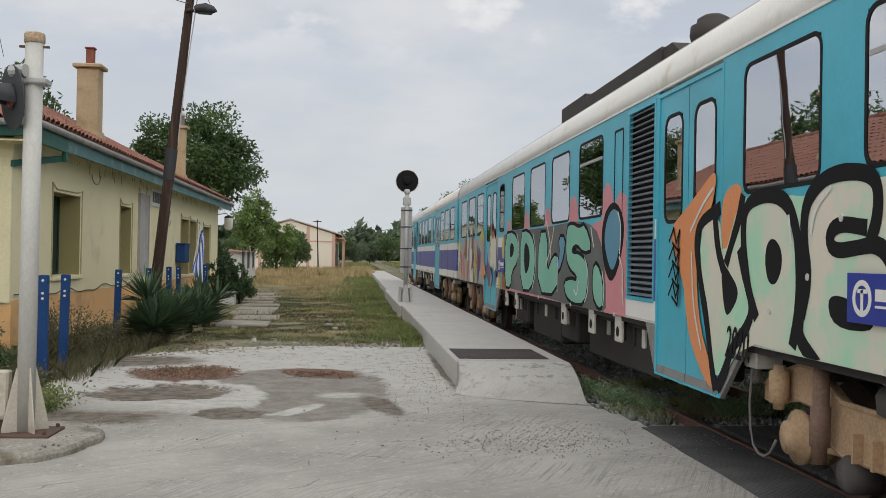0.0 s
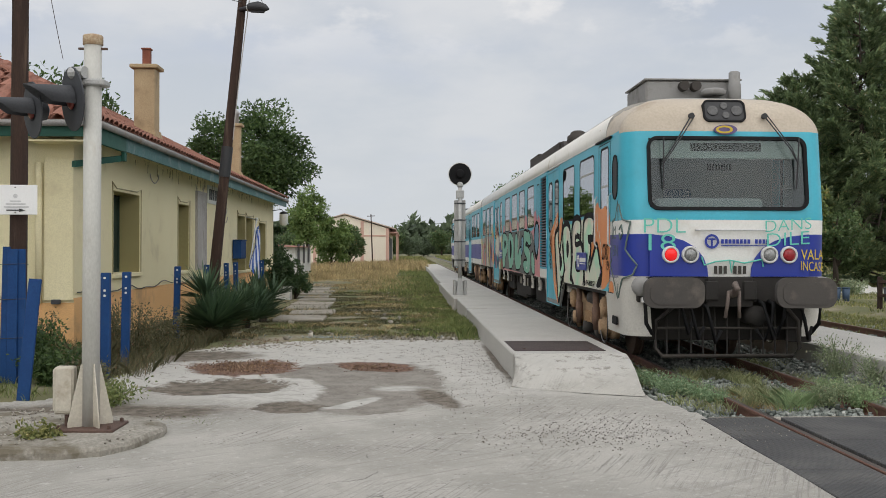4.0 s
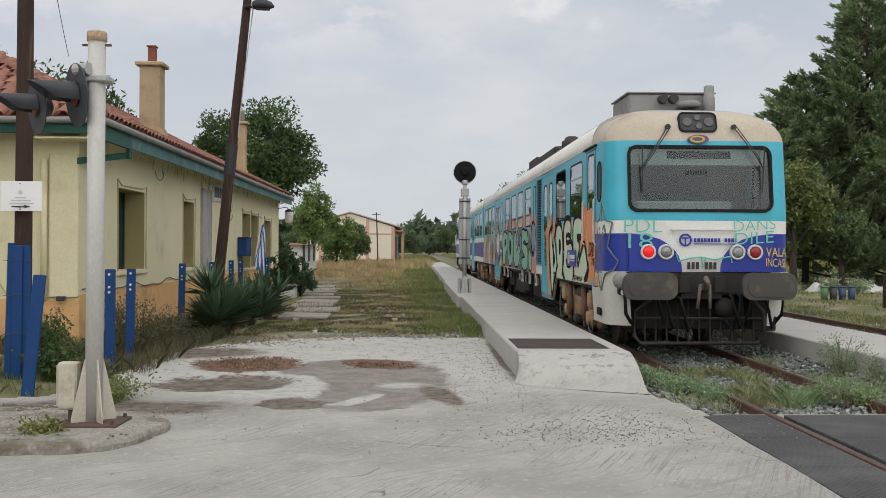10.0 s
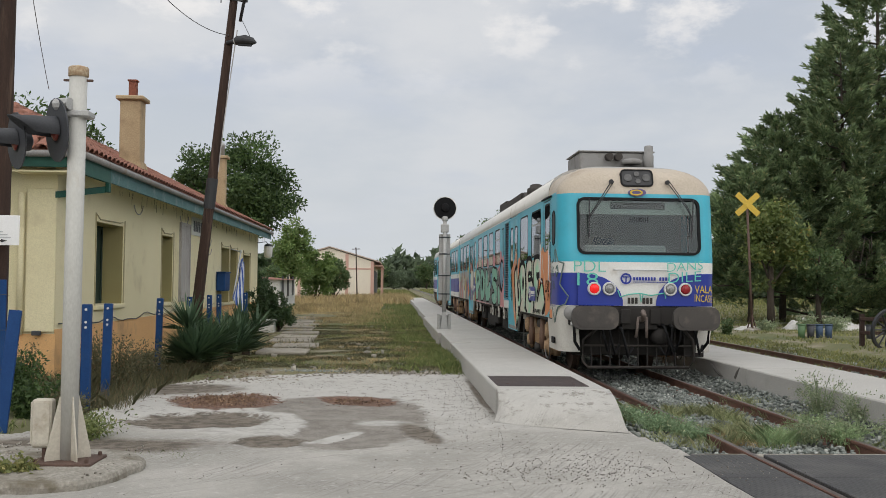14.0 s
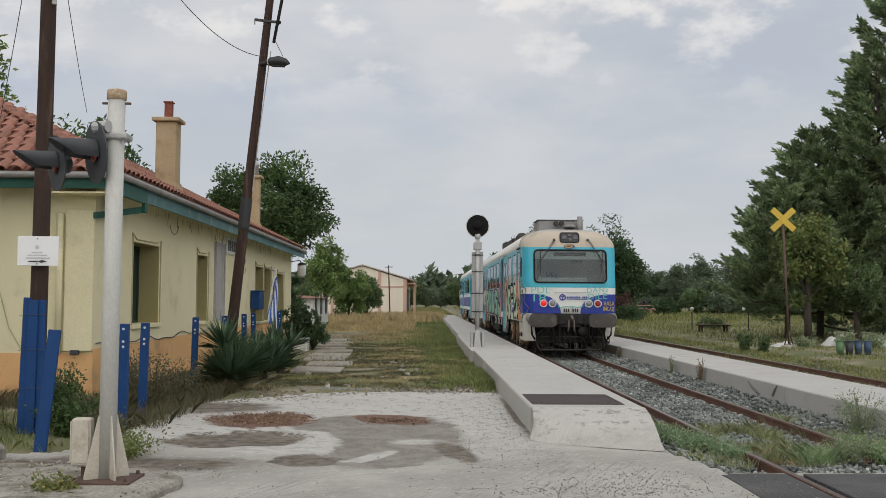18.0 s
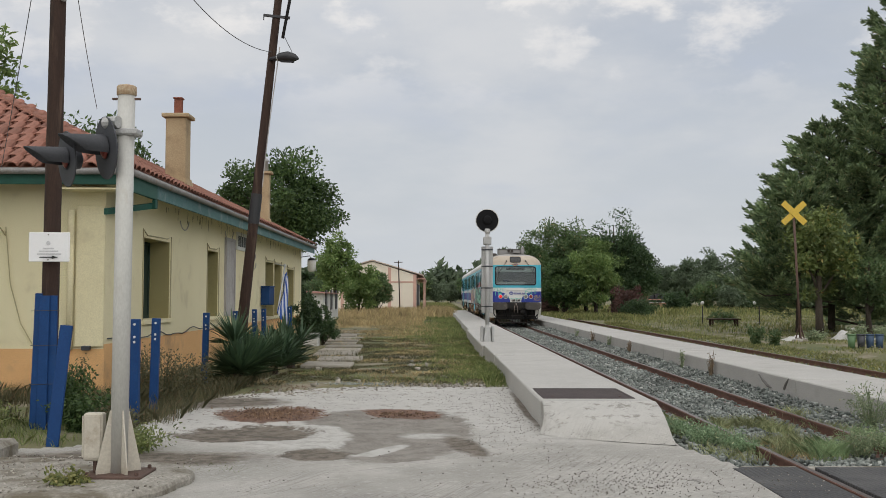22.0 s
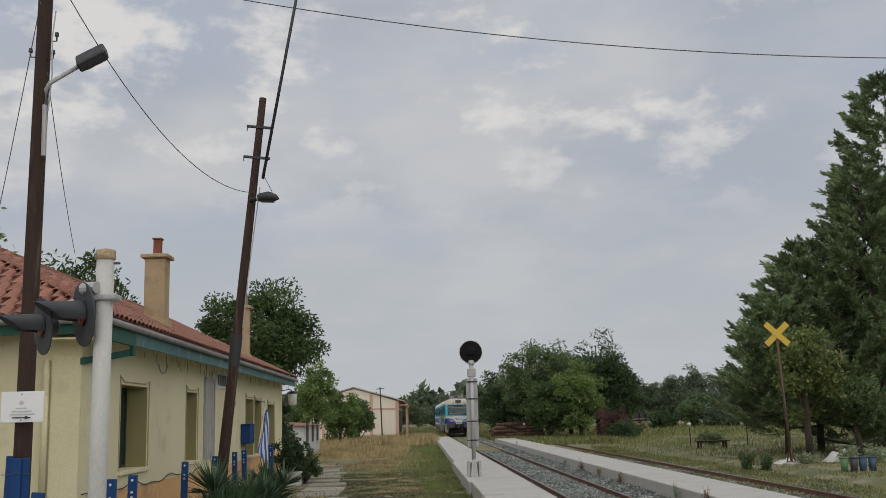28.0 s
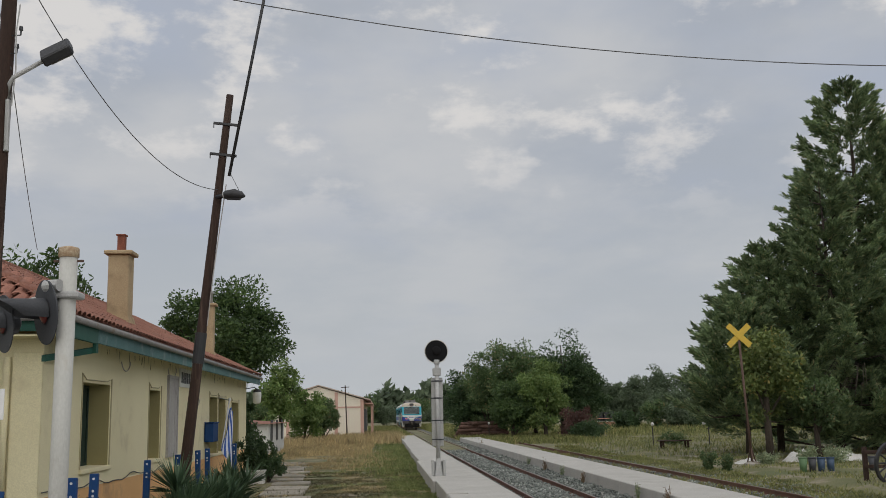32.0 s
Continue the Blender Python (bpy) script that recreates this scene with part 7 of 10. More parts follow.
def swell(outline, d):
    """An outline moved outwards by d."""
    n = len(outline)
    area = sum(outline[k][0] * outline[(k + 1) % n][1] - outline[(k + 1) % n][0] * outline[k][1] for k in range(n))
    sg = 1 if area > 0 else -1
    out = []
    for k in range(n):
        p, q, r = Vector(outline[k - 1]), Vector(outline[k]), Vector(outline[(k + 1) % n])
        a, c = (q - p).normalized(), (r - q).normalized()
        t = Vector((a.y, -a.x)) + Vector((c.y, -c.x))
        if t.length < 0.3:
            t = Vector((a.y, -a.x)) - Vector((c.y, -c.x)) + a - c
        t = t.normalized() * d / max(0.55, abs(t.normalized().dot(Vector((a.y, -a.x)))))
        out.append((q.x + sg * t.x, q.y + sg * t.y))
    return out


def soften(outline, times=2):
    """Corners cut twice, for a hand-drawn curve."""
    for _ in range(times):
        n = len(outline)
        nxt = []
        for k in range(n):
            (ax, ay), (bx, by) = outline[k], outline[(k + 1) % n]
            nxt += [(0.75 * ax + 0.25 * bx, 0.75 * ay + 0.25 * by), (0.25 * ax + 0.75 * bx, 0.25 * ay + 0.75 * by)]
        outline = nxt
    return outline


def sprayed_line(pts, r, mat, parent, name="tag_line", lift=0.0145, label=""):
    """A flat sprayed stroke along (y, z) points on the side."""
    b = Build()
    for (ya, za), (yb, zb) in zip(pts, pts[1:]):
        d = Vector((yb - ya, zb - za)).normalized() * r
        q = Vector((-d.y, d.x))
        b.prism([(ya - d.x + q.x, za - d.y + q.y), (ya - d.x - q.x, za - d.y - q.y), (yb + d.x - q.x, zb + d.y - q.y), (yb + d.x + q.x, zb + d.y + q.y)], -HW - lift, -HW - lift + 0.001, "x")
    return part(name, b, mat, parent, label)


def curve(pts, times=2):
    """An open hand-drawn line, its corners rounded."""
    for _ in range(times):
        nxt = [pts[0]]
        for (ax, ay), (bx, by) in zip(pts, pts[1:]):
            nxt += [(0.75 * ax + 0.25 * bx, 0.75 * ay + 0.25 * by), (0.25 * ax + 0.75 * bx, 0.25 * ay + 0.75 * by)]
        pts = nxt + [pts[-1]]
    return pts


def stroke(pts, r, mat, parent, lift, name="letter_outline"):
    """A rounded sprayed stroke of one width on the side."""
    line = [Vector(p) for p in curve(pts)]
    left, right = [], []
    for i, p in enumerate(line):
        d = (line[min(i + 1, len(line) - 1)] - line[max(i - 1, 0)]).normalized()
        q = Vector((-d.y, d.x)) * r * (0.9 + 0.2 * noise.noise(Vector((p.x * 3, p.y * 3, lift * 900))))
        left.append(p + q)
        right.append(p - q)
    for p in left + right:
        if not 5.34 < p.x < 8.0:
            p.y = max(p.y, FLOOR_Z + 0.004)
    n = len(line)
    vs = [(-HW - lift, p.x, p.y) for p in left + right] + [(-HW - lift + 0.001, p.x, p.y) for p in left + right]
    fs = [(i, i + 1, n + i + 1, n + i) for i in range(n - 1)] + [(2 * n + i, 3 * n + i, 3 * n + i + 1, 2 * n + i + 1) for i in range(n - 1)]
    fs += [(i, 2 * n + i, 2 * n + i + 1, i + 1) for i in range(n - 1)] + [(n + i, n + i + 1, 3 * n + i + 1, 3 * n + i) for i in range(n - 1)]
    return part(name, Build().add(vs, fs), mat, parent)


# the big word: one pale field, then its black outlines, letter by letter
BIG_FIELD = [(6.42, 2.07), (5.94, 2.14), (5.82, 1.71), (5.51, 2.19), (5.34, 2.23), (4.63, 2.19), (4.32, 2.16), (4.12, 2.25), (3.55, 2.25), (3.37, 2.21), (3.14, 2.25), (2.21, 2.22), (2.29, 1.86), (2.47, 1.84),
             (2.51, 1.6), (2.62, 1.37), (2.01, 1.82), (1.6, 1.42), (2.14, 1.1), (3.02, 1.06), (4.1, 1.02), (4.52, 1.08), (5.37, 1.1), (5.92, 0.66), (6.22, 1.09)]
BIG_STROKES = [
    [(5.90, 2.16), (6.37, 2.06), (6.48, 1.89), (6.37, 1.58), (6.18, 1.21), (6.06, 0.85), (5.96, 0.64)], [(6.02, 2.09), (5.95, 1.82), (5.82, 1.65)],
    [(5.42, 2.24), (5.50, 2.05), (5.63, 1.88), (5.76, 1.69)], [(5.48, 1.82), (5.35, 1.59), (5.20, 1.35), (5.35, 1.17), (5.60, 1.04), (5.75, 0.82), (5.92, 0.66)],
    [(5.13, 1.29), (5.32, 1.54), (5.42, 1.91), (5.38, 2.16), (5.01, 2.22), (4.66, 2.17), (4.48, 1.97), (4.41, 1.66), (4.44, 1.35), (4.52, 1.13)],
    [(4.39, 1.35), (4.28, 1.61), (4.37, 1.87), (4.35, 2.12), (4.12, 2.26), (3.85, 2.29), (3.54, 2.26), (3.42, 2.18), (3.42, 1.99), (3.50, 1.85)],
    [(3.54, 1.93), (3.89, 1.97), (4.02, 1.89), (3.95, 1.79), (3.66, 1.81), (3.39, 1.84), (3.21, 1.68), (3.14, 1.45), (3.13, 1.24), (3.20, 1.09)],
    [(4.41, 1.35), (4.43, 1.20), (4.13, 1.04)], [(3.02, 1.10), (3.09, 1.28), (3.17, 1.63), (3.22, 1.90), (3.18, 2.18), (2.91, 2.29), (2.43, 2.28), (2.20, 2.22), (2.20, 2.15), (2.25, 2.02), (2.33, 1.86)],
    [(2.69, 1.96), (2.71, 1.86), (2.48, 1.84), (2.50, 1.61), (2.68, 1.51), (2.62, 1.36)], [(2.62, 1.36), (2.32, 1.60), (2.00, 1.83), (1.84, 1.69), (1.67, 1.44), (1.54, 1.39)]]
BIG_COUNTERS = [
    [(5.89, 1.74), (5.78, 1.26), (5.63, 1.31), (5.46, 1.48), (5.70, 1.64)], [(4.86, 1.90), (4.72, 1.82), (4.70, 1.68), (4.80, 1.55), (4.93, 1.56), (5.0, 1.71), (4.97, 1.85)],
    [(2.69, 1.97), (2.73, 1.85), (2.50, 1.84), (2.33, 1.82), (2.26, 1.95)], [(2.14, 1.10), (1.56, 1.40), (1.51, 1.34), (1.65, 1.11)], [(4.04, 1.52), (3.95, 1.30), (3.36, 1.32), (3.69, 1.50)]]
# the middle word, with its dark surround
MID_DARK = [(18.05, 2.14), (16.82, 2.24), (14.17, 2.20), (11.98, 2.22), (11.54, 2.24), (10.53, 2.19), (9.94, 2.02), (9.63, 1.57), (9.57, 0.99), (10.21, 0.99), (12.28, 1.10), (16.71, 1.12), (17.63, 1.16)]
MID_LETTERS = [
    [(17.52, 2.18), (16.48, 2.20), (15.88, 1.97), (15.98, 1.66), (16.67, 1.46), (16.77, 1.15), (17.48, 1.16)], [(15.72, 2.17), (14.97, 2.19), (14.36, 1.99), (14.22, 1.59), (14.55, 1.18), (15.62, 1.16)],
    [(13.91, 2.13), (13.21, 2.12), (13.24, 1.45), (12.74, 1.76), (12.41, 1.74), (12.45, 1.19), (13.98, 1.17)], [(12.35, 2.03), (11.92, 2.02), (11.98, 1.78), (12.31, 1.53), (12.44, 1.61), (12.25, 1.78)],
    [(11.82, 2.15), (11.50, 2.20), (11.04, 2.12), (10.72, 2.17), (10.30, 1.85), (10.76, 1.81), (11.16, 1.93), (11.47, 1.88), (11.46, 1.78), (11.02, 1.78), (10.59, 1.67), (10.51, 1.42), (10.68, 1.14), (11.35, 1.11), (11.82, 1.20), (11.95, 1.38), (11.47, 1.43), (11.16, 1.40), (11.13, 1.50), (11.56, 1.58), (11.83, 1.74)],
    [(10.25, 1.58), (10.05, 1.67), (9.73, 1.44), (9.74, 1.16), (9.93, 1.11), (10.23, 1.26)]]
MID_LIGHTS = [[(16.09, 2.16), (15.81, 1.89), (15.97, 1.63)], [(14.47, 2.13), (14.19, 1.88), (14.16, 1.50), (14.44, 1.21)], [(10.38, 2.13), (10.21, 1.87)], [(10.69, 1.74), (10.49, 1.56), (10.47, 1.31), (10.65, 1.15)],
              [(9.77, 1.57), (9.65, 1.37), (9.71, 1.15)], [(9.09, 2.27), (8.93, 2.10), (8.99, 1.78)], [(12.41, 1.74), (12.40, 1.22)], [(11.02, 1.42), (11.12, 1.2), (11.3, 1.3)]]


def build_graffiti(car):
    g1 = side_blob(soften(BIG_FIELD, 1), MINT, 0.0065, car, "graffiti", "large mint and pink bubble-letter graffiti with black outline")
    # orange flames either side
    for out in ([(7.31, 1.99), (6.68, 2.22), (6.28, 2.40), (5.98, 2.50), (6.1, 2.16), (6.42, 1.95), (6.49, 1.75), (6.37, 1.10), (5.86, 0.66), (6.14, 0.63), (6.60, 0.97), (6.75, 1.30), (6.80, 1.53)],
                [(5.84, 2.30), (5.45, 2.36), (5.42, 2.02), (5.80, 1.70), (5.90, 2.0)],
                [(2.28, 2.30), (1.96, 2.50), (1.80, 2.36), (1.55, 2.33), (1.32, 2.40), (1.15, 2.26), (1.02, 2.30), (0.96, 1.91), (1.0, 1.36), (1.10, 1.00), (1.62, 0.99), (1.60, 1.30), (2.0, 1.80), (2.5, 1.5), (2.45, 1.86)],
                [(1.03, 1.20), (0.88, 1.26), (0.72, 1.20), (0.70, 1.0), (0.86, 0.92), (1.03, 0.98)]):
        side_blob(soften(out), ORANGE, 0.0050, g1)
    for i, pts in enumerate(BIG_STROKES):
        stroke(pts, 0.062 if i < 8 else 0.055, BLACK_SPRAY, g1, 0.0085 + 0.0003 * i)
    for i, out in enumerate(BIG_COUNTERS):
        side_blob(soften(out, 2), BLACK_SPRAY, 0.0080 + 0.0001 * i, g1, "letter_counter")
    for i, pts in enumerate(([(6.62, 1.98), (6.30, 2.22), (6.05, 2.34)], [(6.58, 1.8), (6.52, 1.3), (6.3, 0.95)], [(1.78, 2.0), (1.62, 1.75), (1.45, 1.45)], [(1.95, 2.3), (1.9, 2.0)], [(3.98, 2.2), (4.2, 2.08), (4.26, 1.9)], [(4.6, 2.05), (4.55, 1.85)])):
        stroke(pts, 0.016, WHITE_SP if i != 2 else PALE_PINK, g1, 0.0122 + 0.0002 * i, "spray_highlight")
    side_blob([(1.60, 0.985), (1.06, 0.985), (1.06, 1.22), (1.32, 1.12)], TEAL, 0.0065, g1)
    side_text("2020.", 5.72, 5.22, 0.94, 1.20, 0.004, BLACK_SPRAY, 0.0135, g1, shear=0.1)
    side_text("COVID", 1.52, 1.06, 1.55, 1.80, 0.004, BLACK_SPRAY, 0.0135, g1, shear=0.15)
    side_text("19", 1.22, 1.02, 1.40, 1.54, 0.004, BLACK_SPRAY, 0.0135, g1)
    side_text("OH-MARGA", 2.95, 2.14, 1.11, 1.20, 0.006, BLACK_SPRAY, 0.0135, g1, shear=0.1)
    for k in range(4):
        z = 1.9 - 0.17 * k
        sprayed_line([(7.2, z), (7.08, z + 0.12), (7.0, z - 0.02), (6.91, z + 0.09), (6.95, z - 0.09), (7.1, z - 0.02)], 0.014, BLACK_SPRAY, g1)
    # middle panel: pink ground, dark blobs, mint letters
    side_blob([(8.74, 1.02), (8.74, 2.42), (9.0, 2.5), (9.5, 2.25), (10.4, 2.14), (12.4, 2.12), (14.6, 2.14), (17.4, 2.10), (17.4, 0.985), (9, 0.985)], PINK, 0.004, car, "graffiti", "pink ground with mint bubble letters in dark outline")
    for y0, y1, z in ((11.15, 11.68, 2.62), (13.0, 13.46, 2.55), (14.86, 15.34, 2.58), (16.82, 17.3, 2.5), (9.32, 9.82, 2.66)):
        side_blob(soften([(y0, 2.0), (y1, 2.0), (y1, z - 0.1), ((y0 + y1) / 2, z), (y0, z - 0.16)], 2), PINK, 0.0036, car)
    side_blob(soften(MID_DARK, 1), SMOKE, 0.0055, car, "letter_surround")
    for i, out in enumerate(MID_LETTERS):
        side_blob(swell(soften(out, 1), 0.05), BLACK_SPRAY, 0.0065 + 0.0002 * i, car, "letter_outline")
        side_blob(soften(out, 1), SEA if i != 3 else SKY_SP, 0.0085 + 0.0002 * i, car, "graffiti_letter")
    for i, out in enumerate(([(16.86, 2.03), (16.39, 1.94), (16.5, 1.76), (16.9, 1.70)], [(15.23, 2.03), (14.77, 1.88), (14.74, 1.59), (15.12, 1.39), (15.32, 1.68)])):
        side_blob(soften(out), BLACK_SPRAY, 0.0104 + 0.0002 * i, car, "letter_counter")
    side_blob(soften([(9.37, 2.41), (9.02, 2.33), (8.80, 2.10), (8.92, 1.75), (9.29, 1.42), (9.64, 1.55), (9.86, 1.92), (9.75, 2.25)]), BLACK_SPRAY, 0.0070, car, "letter_outline")
    side_blob(soften([(9.34, 2.32), (9.06, 2.27), (8.96, 2.10), (9.04, 1.78), (9.29, 1.55), (9.54, 1.71), (9.71, 1.95), (9.59, 2.19)]), SKY_SP, 0.0090, car)
    for i, pts in enumerate(MID_LIGHTS):
        stroke(pts, 0.018, WHITE_SP, car, 0.0112 + 0.0002 * i, "spray_highlight")
    for i, pts in enumerate(([(13.3, 2.3), (13.0, 2.0), (12.9, 1.7)], [(12.7, 2.2), (12.85, 1.95), (13.3, 1.6)], [(8.85, 1.5), (8.8, 1.2)], [(9.0, 1.75), (8.82, 1.6), (8.85, 1.35)])):
        stroke(pts, 0.02, PALE_PINK, car, 0.0130 + 0.0002 * i, "spray_highlight")
    # far panel: a crowd of small colours
    rng = random.Random(21)
    side_blob([(20.62, 0.985), (20.62, 2.2), (26.3, 2.12), (26.3, 0.985)], GREY_SP, 0.004, car, "graffiti", "many-coloured overlapping graffiti")
    cols = (YELLOW_SP, ORANGE, PURPLE, PINK, RED_SP, YELLOW_SP, GREY_SP, SEA, PALE_PINK, RED_SP)
    for k in range(46):
        y = rng.uniform(17.6, 26.1)
        z = rng.uniform(1.12, 2.05)
        side_blob(blob(y, z, rng.uniform(0.10, 0.34), rng.uniform(0.16, 0.48), 14, 0.35, k), rng.choice(cols), 0.0055 + 0.0004 * k, car)
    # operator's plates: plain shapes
    def plate(y0, y1, z0, z1):
        p = part("company_plate", Build().box(-HW - 0.034, -HW - 0.028, y0, y1, z0, z1, 0.002), LIVERY_BLUE, car, "blue company plate with a white ring")
        n = 20
        yc, zc, r = y1 - 0.18, (z0 + z1) / 2, 0.11
        part("ring_mark", ring(Build(), [(yc + r * math.cos(2 * math.pi * k / n), zc + r * math.sin(2 * math.pi * k / n)) for k in range(n)], [(yc + 0.7 * r * math.cos(2 * math.pi * k / n), zc + 0.7 * r * math.sin(2 * math.pi * k / n)) for k in range(n)], -HW - 0.0365, -HW - 0.0345, "x"), LIVERY_WHITE, p)
        part("ring_stem", Build().box(-HW - 0.0365, -HW - 0.0345, yc - 0.015, yc + 0.015, zc - 0.08, zc + 0.05).box(-HW - 0.0365, -HW - 0.0345, yc - 0.06, yc + 0.05, zc + 0.03, zc + 0.055), LIVERY_WHITE, p)
        part("word_bar", Build().box(-HW - 0.0365, -HW - 0.0345, y0 + 0.05, yc - 0.15, zc - 0.01, zc + 0.06), LIVERY_WHITE, p)
        part("word_bar", Build().box(-HW - 0.0365, -HW - 0.0345, y0 + 0.05, yc - 0.15, zc - 0.05, zc - 0.035), LIVERY_WHITE, p)
    plate(2.78, 3.72, 1.36, 1.66)
    plate(17.45, 18.3, 1.42, 1.70)
    # front: tags, ring mark, word and number bars
    front_text("PDL", -1.20, -0.62, 1.95, 2.15, -0.012, GREEN_TAG, car, lift=0.004)
    front_text("18", -1.14, -0.76, 1.70, 1.93, -0.008, GREEN_TAG, car, lift=0.010)
    front_text("DANS", 0.50, 1.15, 1.96, 2.12, -0.012, GREEN_TAG, car, 0.05, 0.004)
    front_text("DILE", 0.52, 1.12, 1.76, 1.94, -0.010, GREEN_TAG, car, 0.04, 0.010)
    front_text("VALA", 1.00, 1.36, 1.58, 1.72, 0.004, YELLOW_TAG, car, 0, 0.012)
    front_text("INCASE", 1.00, 1.36, 1.43, 1.56, 0.0, YELLOW_TAG, car, -0.02, 0.012)
    n = 24
    part("ring_mark", ring(Build(), [(-0.25 + 0.10 * math.cos(2 * math.pi * k / n), 1.83 + 0.10 * math.sin(2 * math.pi * k / n)) for k in range(n)], [(-0.25 + 0.07 * math.cos(2 * math.pi * k / n), 1.83 + 0.07 * math.sin(2 * math.pi * k / n)) for k in range(n)], -0.142, -0.135, "y"), LIVERY_BLUE, car, "blue ring mark")
    part("ring_stem", Build().box(-0.262, -0.238, -0.142, -0.135, 1.76, 1.86).box(-0.31, -0.20, -0.1425, -0.136, 1.85, 1.872), LIVERY_BLUE, car)
    for k in range(13):
        if k == 8:
            continue
        x = -0.12 + 0.053 * k
        part("word_bar", Build().box(x, x + 0.038, -0.142, -0.136, 1.80, 1.86), LIVERY_BLUE, car)
    part("word_bar", Build().box(-0.12, 0.57, -0.142, -0.136, 1.765, 1.778), LIVERY_BLUE, car)
    for k in range(7):
        if k == 3:
            continue
        x = -0.22 + 0.068 * k
        part("number_bar", Build().box(x, x + 0.045, -0.142, -0.136, 1.38, 1.49), SOOT, car)
    for pts in ([(-0.40, -0.15, 1.62), (-0.36, -0.15, 1.50), (-0.2, -0.15, 1.55), (0.0, -0.15, 1.57), (0.2, -0.15, 1.53), (0.45, -0.15, 1.58), (0.47, -0.15, 1.48)], [(0.0, -0.15, 1.57), (0.02, -0.15, 1.40), (0.06, -0.15, 1.55)]):
        part("tag_line", Build().tube(pts, 0.012, 6), GREEN_TAG, car, "green scribbled tag")
    side = material("olive_spray", (0.10, 0.15, 0.14), (0.14, 0.19, 0.17), 3, 0.6, 0)
    for pts in ([(0.82, 2.12), (0.62, 2.16), (0.46, 2.40), (0.42, 2.14)], [(0.82, 2.12), (0.86, 1.56), (0.98, 1.50), (0.72, 1.28), (0.46, 1.02), (0.42, 1.20)]):
        sprayed_line(pts, 0.020, side, car, lift=0.003)
    sprayed_line([(0.80, 1.88), (0.74, 2.04), (0.74, 1.88)], 0.012, side, car, lift=0.003)
    sprayed_line([(0.66, 2.0), (0.58, 2.04), (0.58, 1.96), (0.66, 1.88), (0.56, 1.88)], 0.012, side, car, lift=0.003)
    side_text("EIN", 0.78, 0.46, 1.62, 1.78, -0.02, side, 0.003, car)
    def corner(y, z, lift=0.004):
        """A point on the rounded corner, y along the car from its flat face."""
        a = min(1.0, max(0.0, (0.26 - y) / 0.46)) * math.pi / 2
        r = 0.34 + lift
        return (-HW + 0.34 - r * math.cos(a), -0.12 + 0.34 - r * math.sin(a) + max(0.0, y - 0.26), z)
    for pts in ([(0.40, 2.36), (0.20, 2.14), (0.05, 2.10)], [(0.05, 2.10), (0.14, 1.72), (-0.04, 1.50), (0.02, 1.36), (0.20, 1.30), (0.40, 1.03)], [(0.36, 2.0), (0.24, 2.06), (0.20, 1.94), (0.30, 1.86), (0.36, 1.95)]):
        line = []
        for (ya, za), (yb, zb) in zip(pts, pts[1:]):
            line += [corner(ya + (yb - ya) * k / 5, za + (zb - za) * k / 5) for k in range(5)]
        line.append(corner(*pts[-1]))
        part("tag_line", Build().tube(line, 0.013, 6), side, car)
    part("oval_badge", Build().prism([(-0.02 + 0.165 * math.cos(2 * math.pi * k / 20), 3.40 + 0.07 * math.sin(2 * math.pi * k / 20)) for k in range(20)], -0.02, 0.02, "y"), PURPLE, car, "purple oval badge ringed in yellow")
    part("badge_ring", ring(Build(), [(-0.04 + 0.12 * math.cos(2 * math.pi * k / 20), 3.40 + 0.055 * math.sin(2 * math.pi * k / 20)) for k in range(20)], [(-0.04 + 0.085 * math.cos(2 * math.pi * k / 20), 3.40 + 0.03 * math.sin(2 * math.pi * k / 20)) for k in range(20)], -0.026, -0.021, "y"), YELLOW_TAG, car)


build_graffiti(railcar_rear)

# ---- plants ----
def quads_mesh(name, V, mat):
    """V: (n, k, 3) corners of n faces with k corners each."""
    n, k, _ = V.shape
    me = bpy.data.meshes.new(name)
    me.vertices.add(n * k)
    me.vertices.foreach_set("co", np.ascontiguousarray(V, dtype=np.float32).ravel())
    me.loops.add(n * k)
    me.loops.foreach_set("vertex_index", np.arange(n * k, dtype=np.int32))
    me.polygons.add(n)
    me.polygons.foreach_set("loop_start", np.arange(0, n * k, k, dtype=np.int32))
    me.polygons.foreach_set("loop_total", np.full(n, k, dtype=np.int32))
    me.materials.append(mat)
    me.update(calc_edges=True)
    return me


def unit(v):
    return v / np.maximum(1e-9, np.linalg.norm(v, axis=-1, keepdims=True))


def leaf_quads(rs, centres, length, width, out=None, droop=0.0):
    """A pointed leaf at each centre, turned at random (or along out)."""
    n = len(centres)
    d = unit(rs.normal(size=(n, 3)))
    if out is not None:
        d = unit(0.75 * d + out)
    d[:, 2] -= droop
    d = unit(d)
    w = unit(np.cross(d, rs.normal(size=(n, 3))))
    L = length * rs.uniform(0.6, 1.3, (n, 1))
    W = width * rs.uniform(0.7, 1.2, (n, 1))
    return np.stack([centres, centres + 0.45 * L * d + 0.5 * W * w, centres + L * d, centres + 0.45 * L * d - 0.5 * W * w], axis=1)


